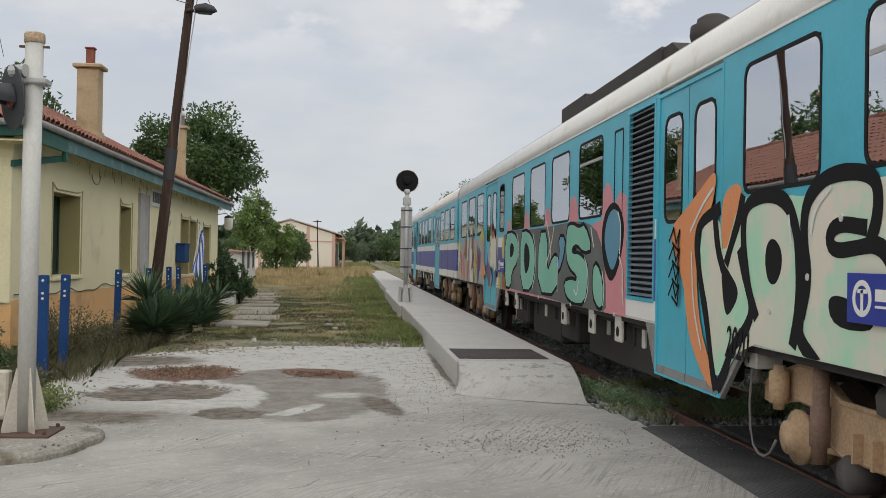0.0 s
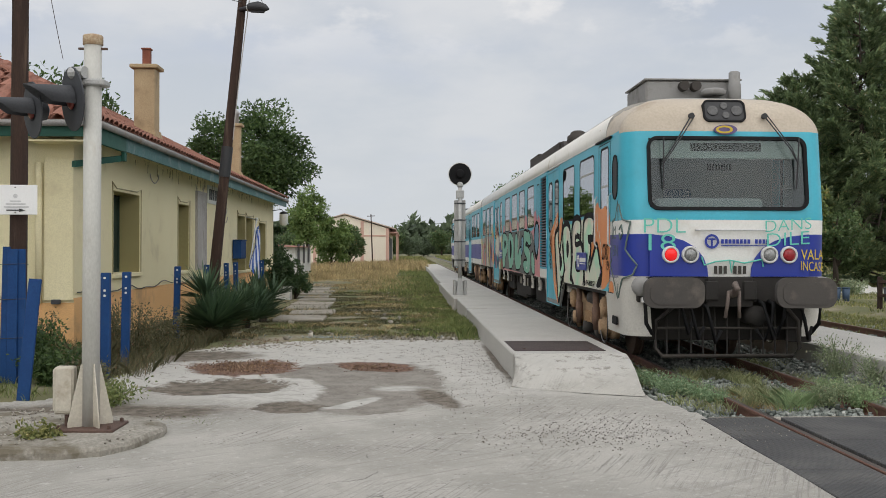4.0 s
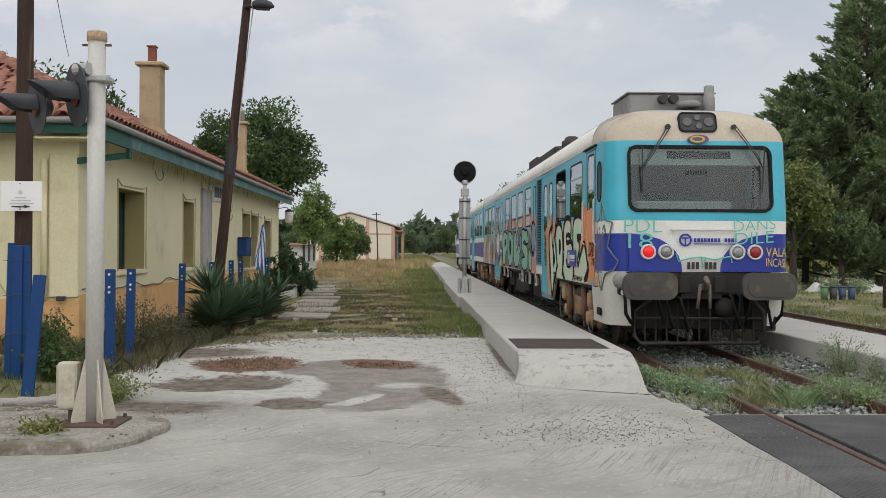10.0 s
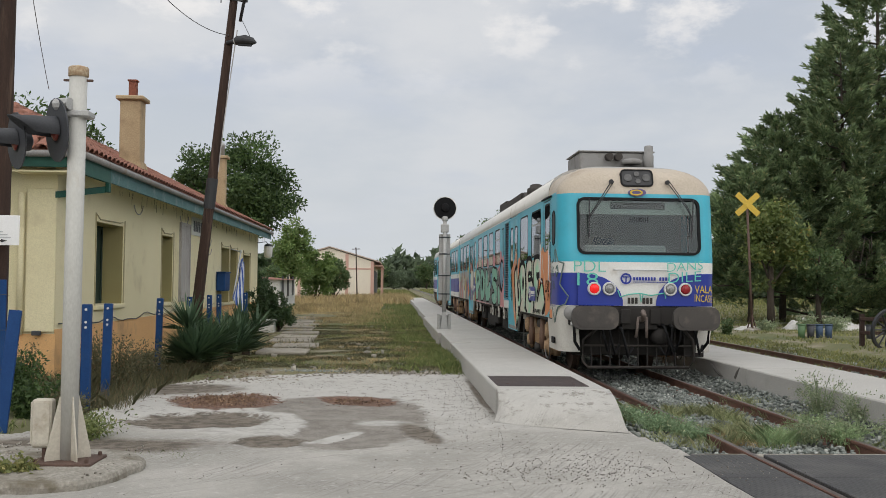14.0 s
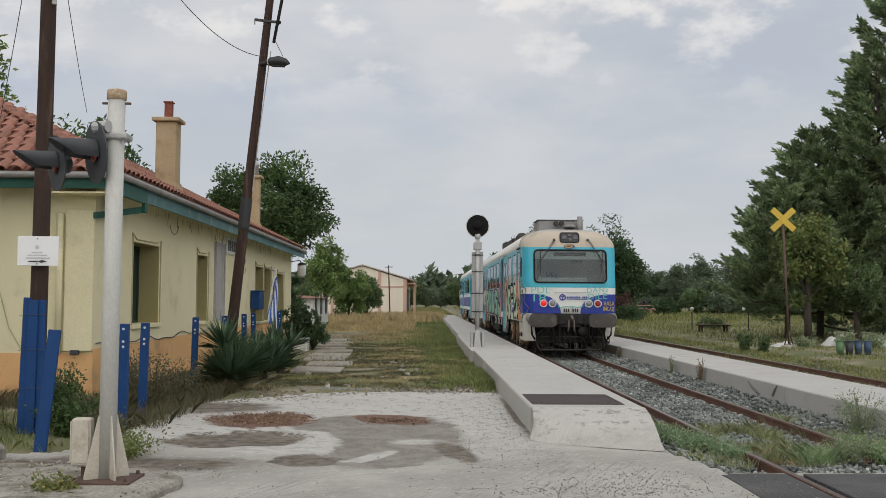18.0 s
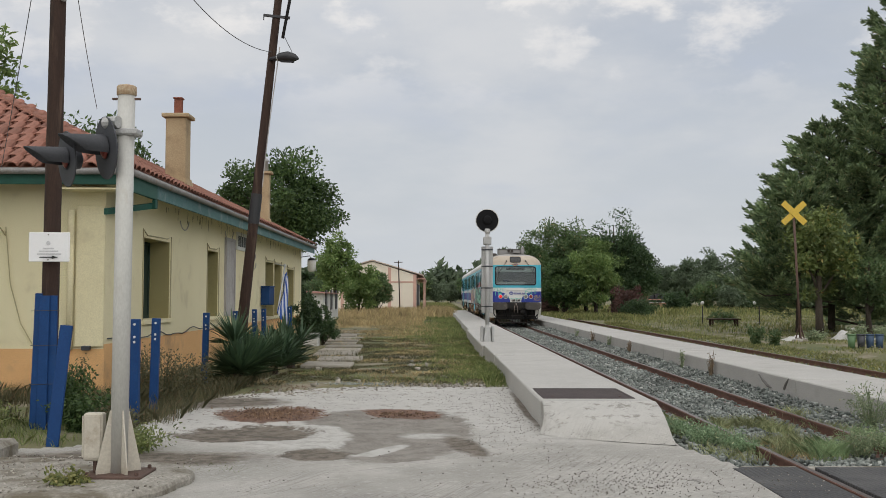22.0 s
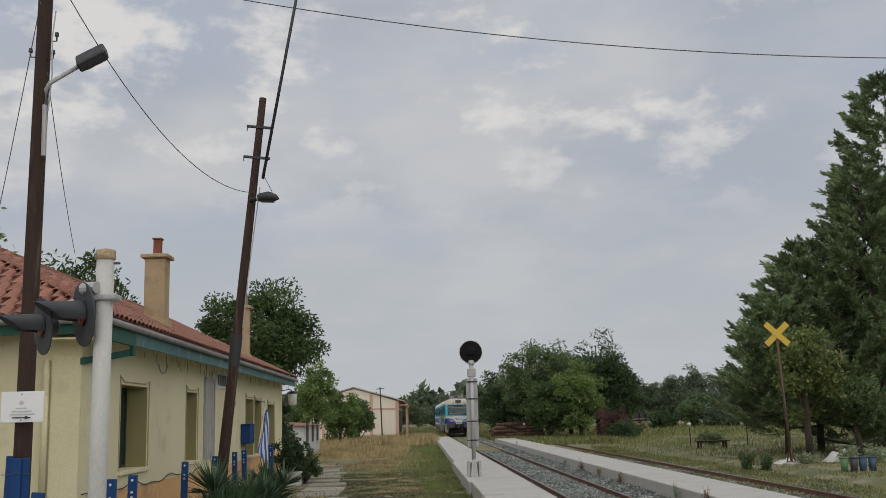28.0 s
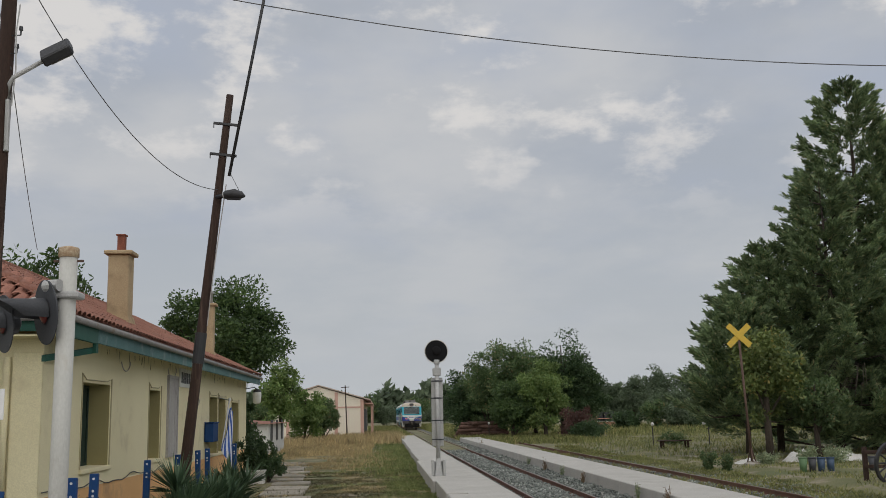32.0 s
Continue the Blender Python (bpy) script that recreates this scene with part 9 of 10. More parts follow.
def build_weed(x, y, h, r, mat, seed, label, n=1400, leaf=0.07, z=-0.08):
    """A bushy weed: thin stems and small leaves."""
    rs = np.random.RandomState(seed)
    g = thing("weed", label, "plant", pose(x, y, z))
    stems = Build()
    pts = []
    for k in range(16):
        a, q = rs.uniform(0, 6.28), rs.uniform(0.2, 1.0)
        tip = np.array([r * q * math.cos(a), r * q * math.sin(a), h * rs.uniform(0.55, 1.05)])
        stems.tube([(0.2 * tip[0], 0.2 * tip[1], 0), tuple(0.6 * tip + np.array([0, 0, 0.1 * h])), tuple(tip)], [0.008, 0.006, 0.003], 5)
        t = rs.uniform(0.15, 1, (n // 16, 1))
        pts.append(t * tip + rs.normal(size=(n // 16, 3)) * 0.12 * r)
    tagged(part("stem", stems, mat, g), kind="stuff")
    P = np.concatenate(pts)
    P[:, 2] = np.maximum(P[:, 2], 0.01)
    tagged(part("leaves", quads_mesh("leaves", leaf_quads(rs, P, leaf, leaf * 0.42), mat), None, g), kind="stuff")
    return g


DRY_STALK = leaf_material("dry_stalks", (0.17, 0.12, 0.075), (0.34, 0.25, 0.16), (0.24, 0.26, 0.16))
BLUE_WEED = leaf_material("blue_green_weeds", (0.17, 0.26, 0.13), (0.32, 0.43, 0.25), (0.50, 0.48, 0.30))
BALLAST_WEED = leaf_material("pale_green_weeds", (0.20, 0.30, 0.14), (0.36, 0.46, 0.24), (0.56, 0.50, 0.32))
for k, (x, y, h, r, mt) in enumerate((
        (5.85, 13.25, 0.62, 0.40, WEED_GREY), (6.0, 12.4, 0.45, 0.36, WEED_GREY), (5.6, 11.7, 0.26, 0.42, WEED_GREY), (5.35, 12.3, 0.16, 0.40, BALLAST_WEED), (3.22, 12.75, 0.20, 0.28, BLUE_WEED), (3.38, 12.25, 0.20, 0.30, BLUE_WEED), (3.22, 12.1, 0.17, 0.26, BLUE_WEED),
        (3.50, 11.85, 0.17, 0.26, BLUE_WEED), (3.15, 13.2, 0.16, 0.22, BLUE_WEED), (3.62, 11.55, 0.12, 0.22, BLUE_WEED), (4.85, 11.3, 0.24, 0.30, WEED_GREY), (5.2, 11.2, 0.24, 0.34, BALLAST_WEED), (5.75, 10.9, 0.24, 0.34, WEED_GREY))):
    build_weed(x, y, h, r, mt, 300 + k, "grey-green leafy weed in the ballast" if mt == WEED_GREY else "low pale green weed in the ballast", 1700 if h > 0.4 else 1500, 0.036)
rs_tuft = np.random.RandomState(88)
for tx, ty in ((4.42, 11.25), (4.62, 11.45)):
    grass("grass_tuft", np.stack([rs_tuft.normal(tx, 0.09, 700), rs_tuft.normal(ty, 0.10, 700), np.full(700, -0.13)], 1), 0.22, 0.0020, BALLAST_WEED, "tuft of long bright grass by the rail", rs_tuft, 0.9)
for k, (x, y, h, r, mt) in enumerate(((-5.1, 13.9, 0.75, 0.5, LEAF_WALNUT), (-4.6, 12.9, 0.5, 0.45, LEAF_WALNUT), (-5.4, 14.8, 0.8, 0.5, WEED_DARK), (-4.3, 15.9, 0.9, 0.5, WEED_DARK), (-4.0, 16.7, 0.75, 0.5, WEED_DARK), (-5.0, 17.4, 0.85, 0.5, WEED_DARK), (-3.3, 10.9, 0.22, 0.5, GRASS_GREEN), (-3.9, 12.2, 0.3, 0.45, WEED_DARK), (-3.1, 8.6, 0.18, 0.22, GRASS_MIX), (-5.6, 12.2, 0.45, 0.5, GRASS_GREEN), (-6.3, 13.4, 0.5, 0.6, WEED_DARK))):
    build_weed(x, y, h, r, mt, 400 + k, "bushy green weed by the blue posts" if mt == LEAF_WALNUT else "dry brown and green weed at the apron's edge", 1500, 0.075 if mt == LEAF_WALNUT else 0.055, 0.0 if y < 12.6 else -0.06)
for k, (x, y, h) in enumerate(((5.93, 21.2, 0.72), (5.9, 23.6, 0.62), (5.9, 30, 0.5), (5.92, 33.5, 0.55), (5.92, 37, 0.6), (5.92, 41, 0.5), (6.1, 62, 0.7))):
    build_weed(x, y, h * 0.85, 0.13, DRY_STALK if k % 2 == 0 else WEED_GREY, 330 + k, "dry upright weed against the platform edge", 110, 0.055)
for k, (x, y, h, r) in enumerate(((11.7, 36.0, 0.68, 0.34), (12.05, 35.0, 0.60, 0.36), (16.4, 38.5, 0.6, 0.6), (17.3, 38.0, 0.55, 0.6), (14.9, 38.6, 0.4, 0.5), (18.4, 40, 0.5, 0.6))):
    build_weed(x, y, h, r, LEAF_POPLAR if k < 2 else WEED_GREY, 350 + k, "small garden bush in rough grass", 1600, 0.10)


def build_yucca(x, y, h, r, seed, n=190):
    rs = np.random.RandomState(seed)
    g = thing("yucca", "spiky dark green yucca clump", "plant", pose(x, y, -0.06), group="yuccas by the station")
    part("stem", Build().tube([(0, 0, 0), (0.05, 0, h * 0.35)], [0.10, 0.07], 8), BARK, g)
    V = []
    for hub in range(8):
        hx, hy, hz = rs.uniform(-0.35, 0.35) * r, rs.uniform(-0.35, 0.35) * r, h * rs.uniform(0.10, 0.50)
        for k in range(n // 8):
            a = rs.uniform(0, 6.28)
            e = math.asin(rs.uniform(0.12, 1.0)) if k % 2 else math.asin(rs.uniform(0.4, 1.0))
            d = np.array([math.cos(a) * math.cos(e), math.sin(a) * math.cos(e), math.sin(e)])
            L = rs.uniform(0.75, 1.05) * r * 0.95
            s = unit(np.cross(d, np.array([0, 0, 1.0]) + 0.01))[None][0]
            p0 = np.array([hx, hy, hz])
            m1 = p0 + 0.5 * L * d
            tip = p0 + L * d - np.array([0, 0, 0.10 * L * (1 - d[2])])
            V.append([p0 - s * 0.018, p0 + s * 0.018, m1 + s * 0.024, tip, m1 - s * 0.024])
    A = np.array(V)
    A[:, :, 2] = np.maximum(A[:, :, 2], 0.02)
    tagged(part("foliage", quads_mesh("foliage", A, LEAF_YUCCA), None, g), kind="stuff")


build_yucca(-3.80, 19.3, 1.75, 0.88, 1, 820)
build_yucca(-3.55, 22.0, 1.5, 0.75, 2, 520)
build_yucca(-3.45, 24.0, 1.45, 0.75, 3, 480)
build_tree(-4.25, 34.0, 1.85, 0.72, LEAF_DARK, 90, "round clipped dark green shrub", 0.15, 5200, 0.09, 0.05, 60, hollow=0.5, name="shrub", category="shrub")
build_tree(-3.85, 34.6, 1.1, 0.55, LEAF_DARK, 91, "low dark shrub with pale flowers", 0.05, 2600, 0.09, 0.05, 40, hollow=0.4, name="shrub", category="shrub")

# ---- ballast, sleepers, crossing mats ----
def build_ballast_bed():
    xs = [2.95, 3.15, 3.55, 3.75, 4.48, 5.2, 5.4, 5.8, 6.0]
    zs = [-0.12, -0.10, -0.13, -0.15, -0.14, -0.15, -0.12, -0.03, 0.02]
    ys = list(np.arange(10.1, 60, 0.7)) + [64, 70, 80, 95, 120, 160, 230, 300]
    vs = [(x, float(y), z + 0.03 * noise.noise(Vector((x * 2, y * 0.9, 5)))) for y in ys for x, z in zip(xs, zs)]
    w = len(xs)
    b = Build().add(vs, [(j * w + i, j * w + i + 1, (j + 1) * w + i + 1, (j + 1) * w + i) for j in range(len(ys) - 1) for i in range(w - 1)])
    BED = material("ballast_bed", (0.085, 0.088, 0.082), (0.16, 0.16, 0.15), 9.0, 0.95, 1.0, 40, stain=(0.10, 0.105, 0.10), stain_scale=14.0, stain_lo=0.5, stain_hi=0.62, bump_dist=0.05, coords="World")
    return single("ballast_bed", b, BED, "bed of grey-green crushed stone", "ballast", kind="structure")


build_ballast_bed()
sleeper_me = Build().box(-1.25, 1.25, -0.13, 0.13, -0.36, -0.168, 0.02).mesh("sleeper", SLEEPER)
clip_me = Build().box(-0.10, 0.10, -0.05, 0.05, -0.168, -0.135, 0.01).mesh("rail_clip", RAIL)
for k in range(95):
    y = 10.6 + 0.6 * k
    s = part("sleeper", sleeper_me, None, track_main, at=pose(0, y, 0.02))
    if k < 40:
        for x in (-0.87, -0.64, 0.64, 0.87):
            part("rail_clip", clip_me, None, s, at=pose(x, 0, 0.0))


def stone_arrays(rs, P, size):
    """A rough eight-cornered stone at each point."""
    n = len(P)
    base = np.array([(sx, sy, sz) for sx in (-1, 1) for sy in (-1, 1) for sz in (-1, 1)], float)
    B = base[None] * size * rs.uniform(0.45, 1.0, (n, 1, 3)) + rs.normal(size=(n, 8, 3)) * size * 0.33
    a = rs.uniform(0, 6.28, n)
    c, s = np.cos(a)[:, None], np.sin(a)[:, None]
    x = B[:, :, 0] * c - B[:, :, 1] * s
    y = B[:, :, 0] * s + B[:, :, 1] * c
    B = np.stack([x, y, B[:, :, 2]], 2) + P[:, None]
    return B


STONE_FACES = [(0, 1, 3, 2), (4, 6, 7, 5), (0, 4, 5, 1), (2, 3, 7, 6), (0, 2, 6, 4), (1, 5, 7, 3)]


def island_stone(name):
    m = leaf_material(name, (0.10, 0.115, 0.105), (0.27, 0.29, 0.265), (0.46, 0.46, 0.43), 0.0)
    m.node_tree.nodes["Principled BSDF"].inputs["Roughness"].default_value = 0.9
    return m


STONE = island_stone("loose_stone")
PALE_RUBBLE = leaf_material("pale_rubble", (0.24, 0.22, 0.18), (0.38, 0.35, 0.30), None, 0.0)
DARK_GRIT = leaf_material("dark_grit", (0.07, 0.06, 0.05), (0.16, 0.14, 0.115), None, 0.0)
GRIT = leaf_material("brown_grit", (0.16, 0.14, 0.115), (0.36, 0.33, 0.28), (0.5, 0.47, 0.42), 0.0)


def stones(name, rs, P, size, label, mat=STONE):
    B = stone_arrays(rs, P, size)
    n = len(B)
    f = np.array(STONE_FACES)
    me = bpy.data.meshes.new(name)
    me.vertices.add(n * 8)
    me.vertices.foreach_set("co", B.astype(np.float32).ravel())
    idx = (f[None] + 8 * np.arange(n)[:, None, None]).reshape(-1)
    me.loops.add(len(idx))
    me.loops.foreach_set("vertex_index", idx.astype(np.int32))
    me.polygons.add(n * 6)
    me.polygons.foreach_set("loop_start", np.arange(0, n * 24, 4, dtype=np.int32))
    me.polygons.foreach_set("loop_total", np.full(n * 6, 4, dtype=np.int32))
    me.materials.append(mat)
    me.update(calc_edges=True)
    return single(name, me, None, label, "stones", kind="stuff")


def bed_z(x):
    return np.interp(x, [2.95, 3.15, 3.55, 3.75, 4.48, 5.2, 5.4, 5.8, 6.0], [-0.12, -0.10, -0.13, -0.15, -0.14, -0.15, -0.12, -0.03, 0.02])


def build_stones():
    rs = np.random.RandomState(9)
    for n, y0, y1, size in ((15000, 10.15, 24, 0.024), (13000, 24, 48, 0.032), (5000, 48, 95, 0.05)):
        x = rs.uniform(2.98, 5.98, n)
        y = rs.uniform(y0, y1, n)
        keep = (np.abs(x - (TRACK_X - 0.755)) > 0.08) & (np.abs(x - (TRACK_X + 0.755)) > 0.08)
        x, y = x[keep], y[keep]
        z = bed_z(x) + rs.uniform(-0.02, 0.045, len(x))
        stones("ballast_stones", rs, np.stack([x, y, z], 1), size, "loose grey-green ballast stones")
    n = 5000
    x = rs.uniform(9.3, 12.0, n)
    y = rs.uniform(14, 50, n)
    stones("ballast_stones", rs, np.stack([x, y, np.full(n, -0.10)], 1), 0.035, "dusty ballast of the side track")
    # rubble and grit on the apron and along its far edge
    n = 420
    x = rs.uniform(-3.4, 1.4, n)
    y = 16.8 + 2.1 * np.minimum(1, (x + 3.6) / 3.2) + rs.normal(size=n) * 0.35
    stones("edge_rubble", rs, np.stack([x, y, np.full(n, -0.01)], 1), 0.022, "broken stones along the apron's edge", GRIT)
    n = 2600
    x = rs.normal(-0.3, 0.8, n)
    y = 19.35 + np.abs(rs.normal(size=n)) * 0.45
    stones("edge_gravel", rs, np.stack([x, y, np.full(n, -0.035)], 1), 0.024, "grey gravel spilt past the apron's edge", STONE)
    n = 18
    stones("rubble", rs, np.stack([rs.uniform(-3.6, 1.0, n), rs.uniform(18.6, 27, n), np.full(n, -0.01)], 1), 0.055, "pale lumps of broken concrete in the grass", PALE_RUBBLE)
    pts = []
    for cx, cy, sx, sy, n in ((0.9, 11.3, 0.35, 0.8, 60), (1.6, 9.0, 0.6, 0.35, 420), (2.1, 9.6, 0.5, 0.5, 240), (-0.6, 9.0, 1.4, 0.12, 30), (-1.0, 13, 1.6, 1.6, 90), (3.3, 9.2, 0.25, 0.45, 70), (0.7, 14.5, 0.45, 2.0, 320), (1.25, 14.5, 0.12, 2.2, 260), (-1.0, 16.8, 1.4, 0.8, 200), (0.5, 11.6, 0.3, 0.8, 90)):
        pts.append(np.stack([rs.normal(cx, sx, n), rs.normal(cy, sy, n), np.zeros(n)], 1))
    P = np.concatenate(pts)
    P = P[((P[:, 0] < 2.8) | (P[:, 1] < 10)) & ((P[:, 0] < 1.38) | (P[:, 1] < 11.2)) & (P[:, 1] < 18.4)]
    P[:, 2] = [0.004 - (apron_dip(x, y) if x < 2.95 else 0.006) for x, y, z in P]
    stones("grit", rs, P[::2], 0.0045, "scattered grit and pebbles on the concrete", GRIT)
    stones("grit", rs, P[1::2], 0.0055, "scattered dark crumbs on the concrete", DARK_GRIT)
    n = 700
    Q = np.stack([rs.uniform(-4.6, -2.3, n), rs.uniform(8.2, 10.1, n), np.zeros(n)], 1)
    Q = Q[(np.abs(Q[:, 0] + 2.83) > 0.3) & (rs.uniform(0, 1, len(Q)) < np.clip((-2.2 - Q[:, 0]) * 1.2, 0.1, 1))]
    Q[:, 2] = 0.10
    stones("grit", rs, Q, 0.009, "gravel and chips on the old plinth", GRIT)
    D = leaf_material("dry_leaf", (0.09, 0.055, 0.038), (0.26, 0.165, 0.10), (0.40, 0.30, 0.20), 0.1)
    n = 1500
    Q = np.concatenate([np.stack([rs.normal(-2.35, 0.33, n), rs.normal(14.5, 0.38, n), np.full(n, -0.004)], 1), np.stack([rs.normal(-0.5, 0.26, 500), rs.normal(14.5, 0.18, 500), np.full(500, -0.02)], 1), np.stack([rs.uniform(-4.2, -2.4, 700), rs.uniform(16.8, 19.2, 700), np.full(700, -0.03)], 1)])
    single("leaf_litter", quads_mesh("leaf_litter", leaf_quads(rs, Q, 0.040, 0.020), D), None, "brown dry leaves drifted on the concrete", "leaves", kind="stuff")


build_stones()


def mat_material():
    """Moulded rubber: a close grid of studs, dusty on top."""
    m = material("studded_rubber", (0.050, 0.050, 0.052), (0.075, 0.074, 0.073), 1.5, 0.7, 0.3, 80, stain=(0.13, 0.125, 0.118), stain_scale=1.0, stain_lo=0.45, coords="World")
    nt = m.node_tree
    N, L = nt.nodes.new, nt.links.new
    ge = N("ShaderNodeNewGeometry")
    waves = []
    for turn in (45, -45):
        mp = N("ShaderNodeMapping")
        mp.inputs[2].default_value = (0, 0, radians(turn))
        L(ge.outputs["Position"], mp.inputs[0])
        wv = N("ShaderNodeTexWave")
        wv.inputs["Scale"].default_value = 8.0
        L(mp.outputs[0], wv.inputs["Vector"])
        waves.append(wv)
    mul = N("ShaderNodeMath")
    mul.operation = 'MULTIPLY'
    L(waves[0].outputs["Fac"], mul.inputs[0])
    L(waves[1].outputs["Fac"], mul.inputs[1])
    bp = N("ShaderNodeBump")
    bp.inputs["Strength"].default_value = 0.9
    bp.inputs["Distance"].default_value = 0.012
    L(mul.outputs[0], bp.inputs["Height"])
    L(bp.outputs[0], nt.nodes["Principled BSDF"].inputs["Normal"])
    return m


STUDDED = mat_material()


def build_mats():
    m = thing("crossing_mat", "black ribbed rubber crossing mats between the rails", "mat", kind="structure")
    for x0, x1 in ((3.0, 3.66), (3.84, 5.12), (5.30, 6.0)):
        y = 10.05
        k = 0
        while y > -9.0:
            part("mat", Build().box(x0, x1, y - 1.19, y, -0.16, -0.005, 0.006), STUDDED, m)
            y -= 1.2
            k += 1
    single("crossing_edge_stones", Build().box(3.12, 6.0, 10.06, 10.20, -0.2, -0.02, 0.02), OLD_CONCRETE, "crumbling concrete kerb at the mats' end", "kerb", kind="structure")
    single("road_pavement", Build().box(6.02, 30, -12, 8.0, -0.2, -0.01), CONCRETE, "concrete road beyond the crossing", "pavement", kind="structure")


build_mats()
# ---- path of slabs ----
slab_me = Build().box(-0.60, 0.60, -0.68, 0.68, -0.12, 0.05, 0.025).mesh("paving_slab", material("weathered_slab", (0.37, 0.34, 0.29), (0.29, 0.265, 0.22), 1.5, 0.9, 0.5, 30, stain=(0.19, 0.17, 0.13), stain_scale=2.0, random_tint=0.12, coords="World"))
sp = thing("slab_path", "path of old sunken concrete slabs", "path", kind="structure")
for k in range(12):
    y = 24.6 + 2.15 * k
    x = -2.62 - 0.075 * max(0, y - 27)
    part("paving_slab", slab_me, None, sp, at=pose(x + 0.12 * math.sin(k * 2.1), y, -0.02 + 0.012 * math.sin(k * 3.3), 0.8 * math.sin(k), 0.9 * math.cos(2 * k), 3 * math.sin(1.7 * k)))
single("kerb_stone", Build().box(-5.9, -4.5, 10.3, 10.9, -0.1, 0.16, 0.05), OLD_CONCRETE, "broken old concrete kerb stone", "kerb")


# ---- station front: flag, box, lantern, pot ----
def build_flag():
    BLUE_CLOTH = material("blue_cloth", (0.03, 0.10, 0.36), (0.025, 0.08, 0.30), 4, 0.85, 0.1)
    WHITE_CLOTH = material("white_cloth", (0.62, 0.63, 0.64), (0.54, 0.55, 0.57), 4, 0.85, 0.1)
    g = thing("flag", "blue and white striped flag furled on a leaning pole", "flag", pose(-5.3, 33.3, 0))
    top, foot = Vector((-0.10, 2.6, 2.75)), Vector((0.12, -0.4, 1.15))
    part("pole", Build().tube([top + Vector((-0.45, 0.2, 0.12)), top, foot], 0.022, 8), WHITE_CLOTH, g)
    part("finial", Build().lathe([(0.02, -0.05), (0.06, -0.02), (0.05, 0.06), (0.01, 0.08)], top, n=10), WHITE_PAINT, g, smooth=True)
    # the cloth hangs in folds round the pole, fuller towards its foot
    n, m = 9, 13
    for i in range(n):
        vs = []
        for q in (i / n, (i + 1) / n):
            for k in range(m):
                u = 0.16 + 0.84 * k / (m - 1)
                c = top.lerp(foot, u)
                drop = (0.10 + 0.80 * u ** 1.5) * q
                vs.append((c.x + 0.04 + 0.34 * q * u + 0.06 * math.sin(7 * q + 4 * u), c.y - 0.10 * q + 0.06 * math.sin(5 * q + 11 * u), c.z - drop + 0.03 * math.sin(9 * u)))
        w = 2 * m
        vs += [(x + 0.014, y + 0.004, z) for x, y, z in vs]
        fs = []
        for k in range(m - 1):
            fs += [(k, k + 1, m + k + 1, m + k), (w + k, w + m + k, w + m + k + 1, w + k + 1)]
        part("stripe", Build().add(vs, fs), (BLUE_CLOTH, WHITE_CLOTH)[i % 2], g)


build_flag()
lb = thing("letter_box", "blue metal box fixed to the station wall", "box", pose(WX, 33.75, 1.42))
part("body", Build().box(0.015, 0.30, -0.55, 0.45, -0.05, 0.55, 0.02), BLUE_PAINT, lb)
part("lid", Build().box(0.015, 0.33, -0.58, 0.48, 0.551, 0.59, 0.01), BLUE_PAINT, lb)
ln = thing("wall_lantern", "white lantern hanging under the eave", "lamp", pose(-5.35, 43.4, 3.0))
part("bracket", Build().tube([(-0.45, -0.3, 0.35), (-0.1, 0, 0.42), (0.0, 0, 0.3)], 0.02, 6), BLACK_PAINT, ln)
part("cap", Build().lathe([(0.20, 0.22), (0.14, 0.30), (0.04, 0.34)], n=10), BLACK_PAINT, ln)
part("globe", Build().lathe([(0.10, -0.28), (0.17, -0.22), (0.19, 0.15), (0.17, 0.22)], n=14), WHITE_PAINT, ln, smooth=True)
pt = thing("plant_pot", "square white painted planter", "planter", pose(-4.25, 34.0, -0.05))
part("tub", Build().box(-0.32, 0.32, -0.32, 0.32, 0, 0.46, 0.03), WHITE_PAINT, pt)
part("rim", Build().box(-0.36, 0.36, -0.36, 0.36, 0.40, 0.47, 0.015), WHITE_PAINT, pt)
part("soil", Build().box(-0.28, 0.28, -0.28, 0.28, 0.461, 0.478), DIRT, pt)


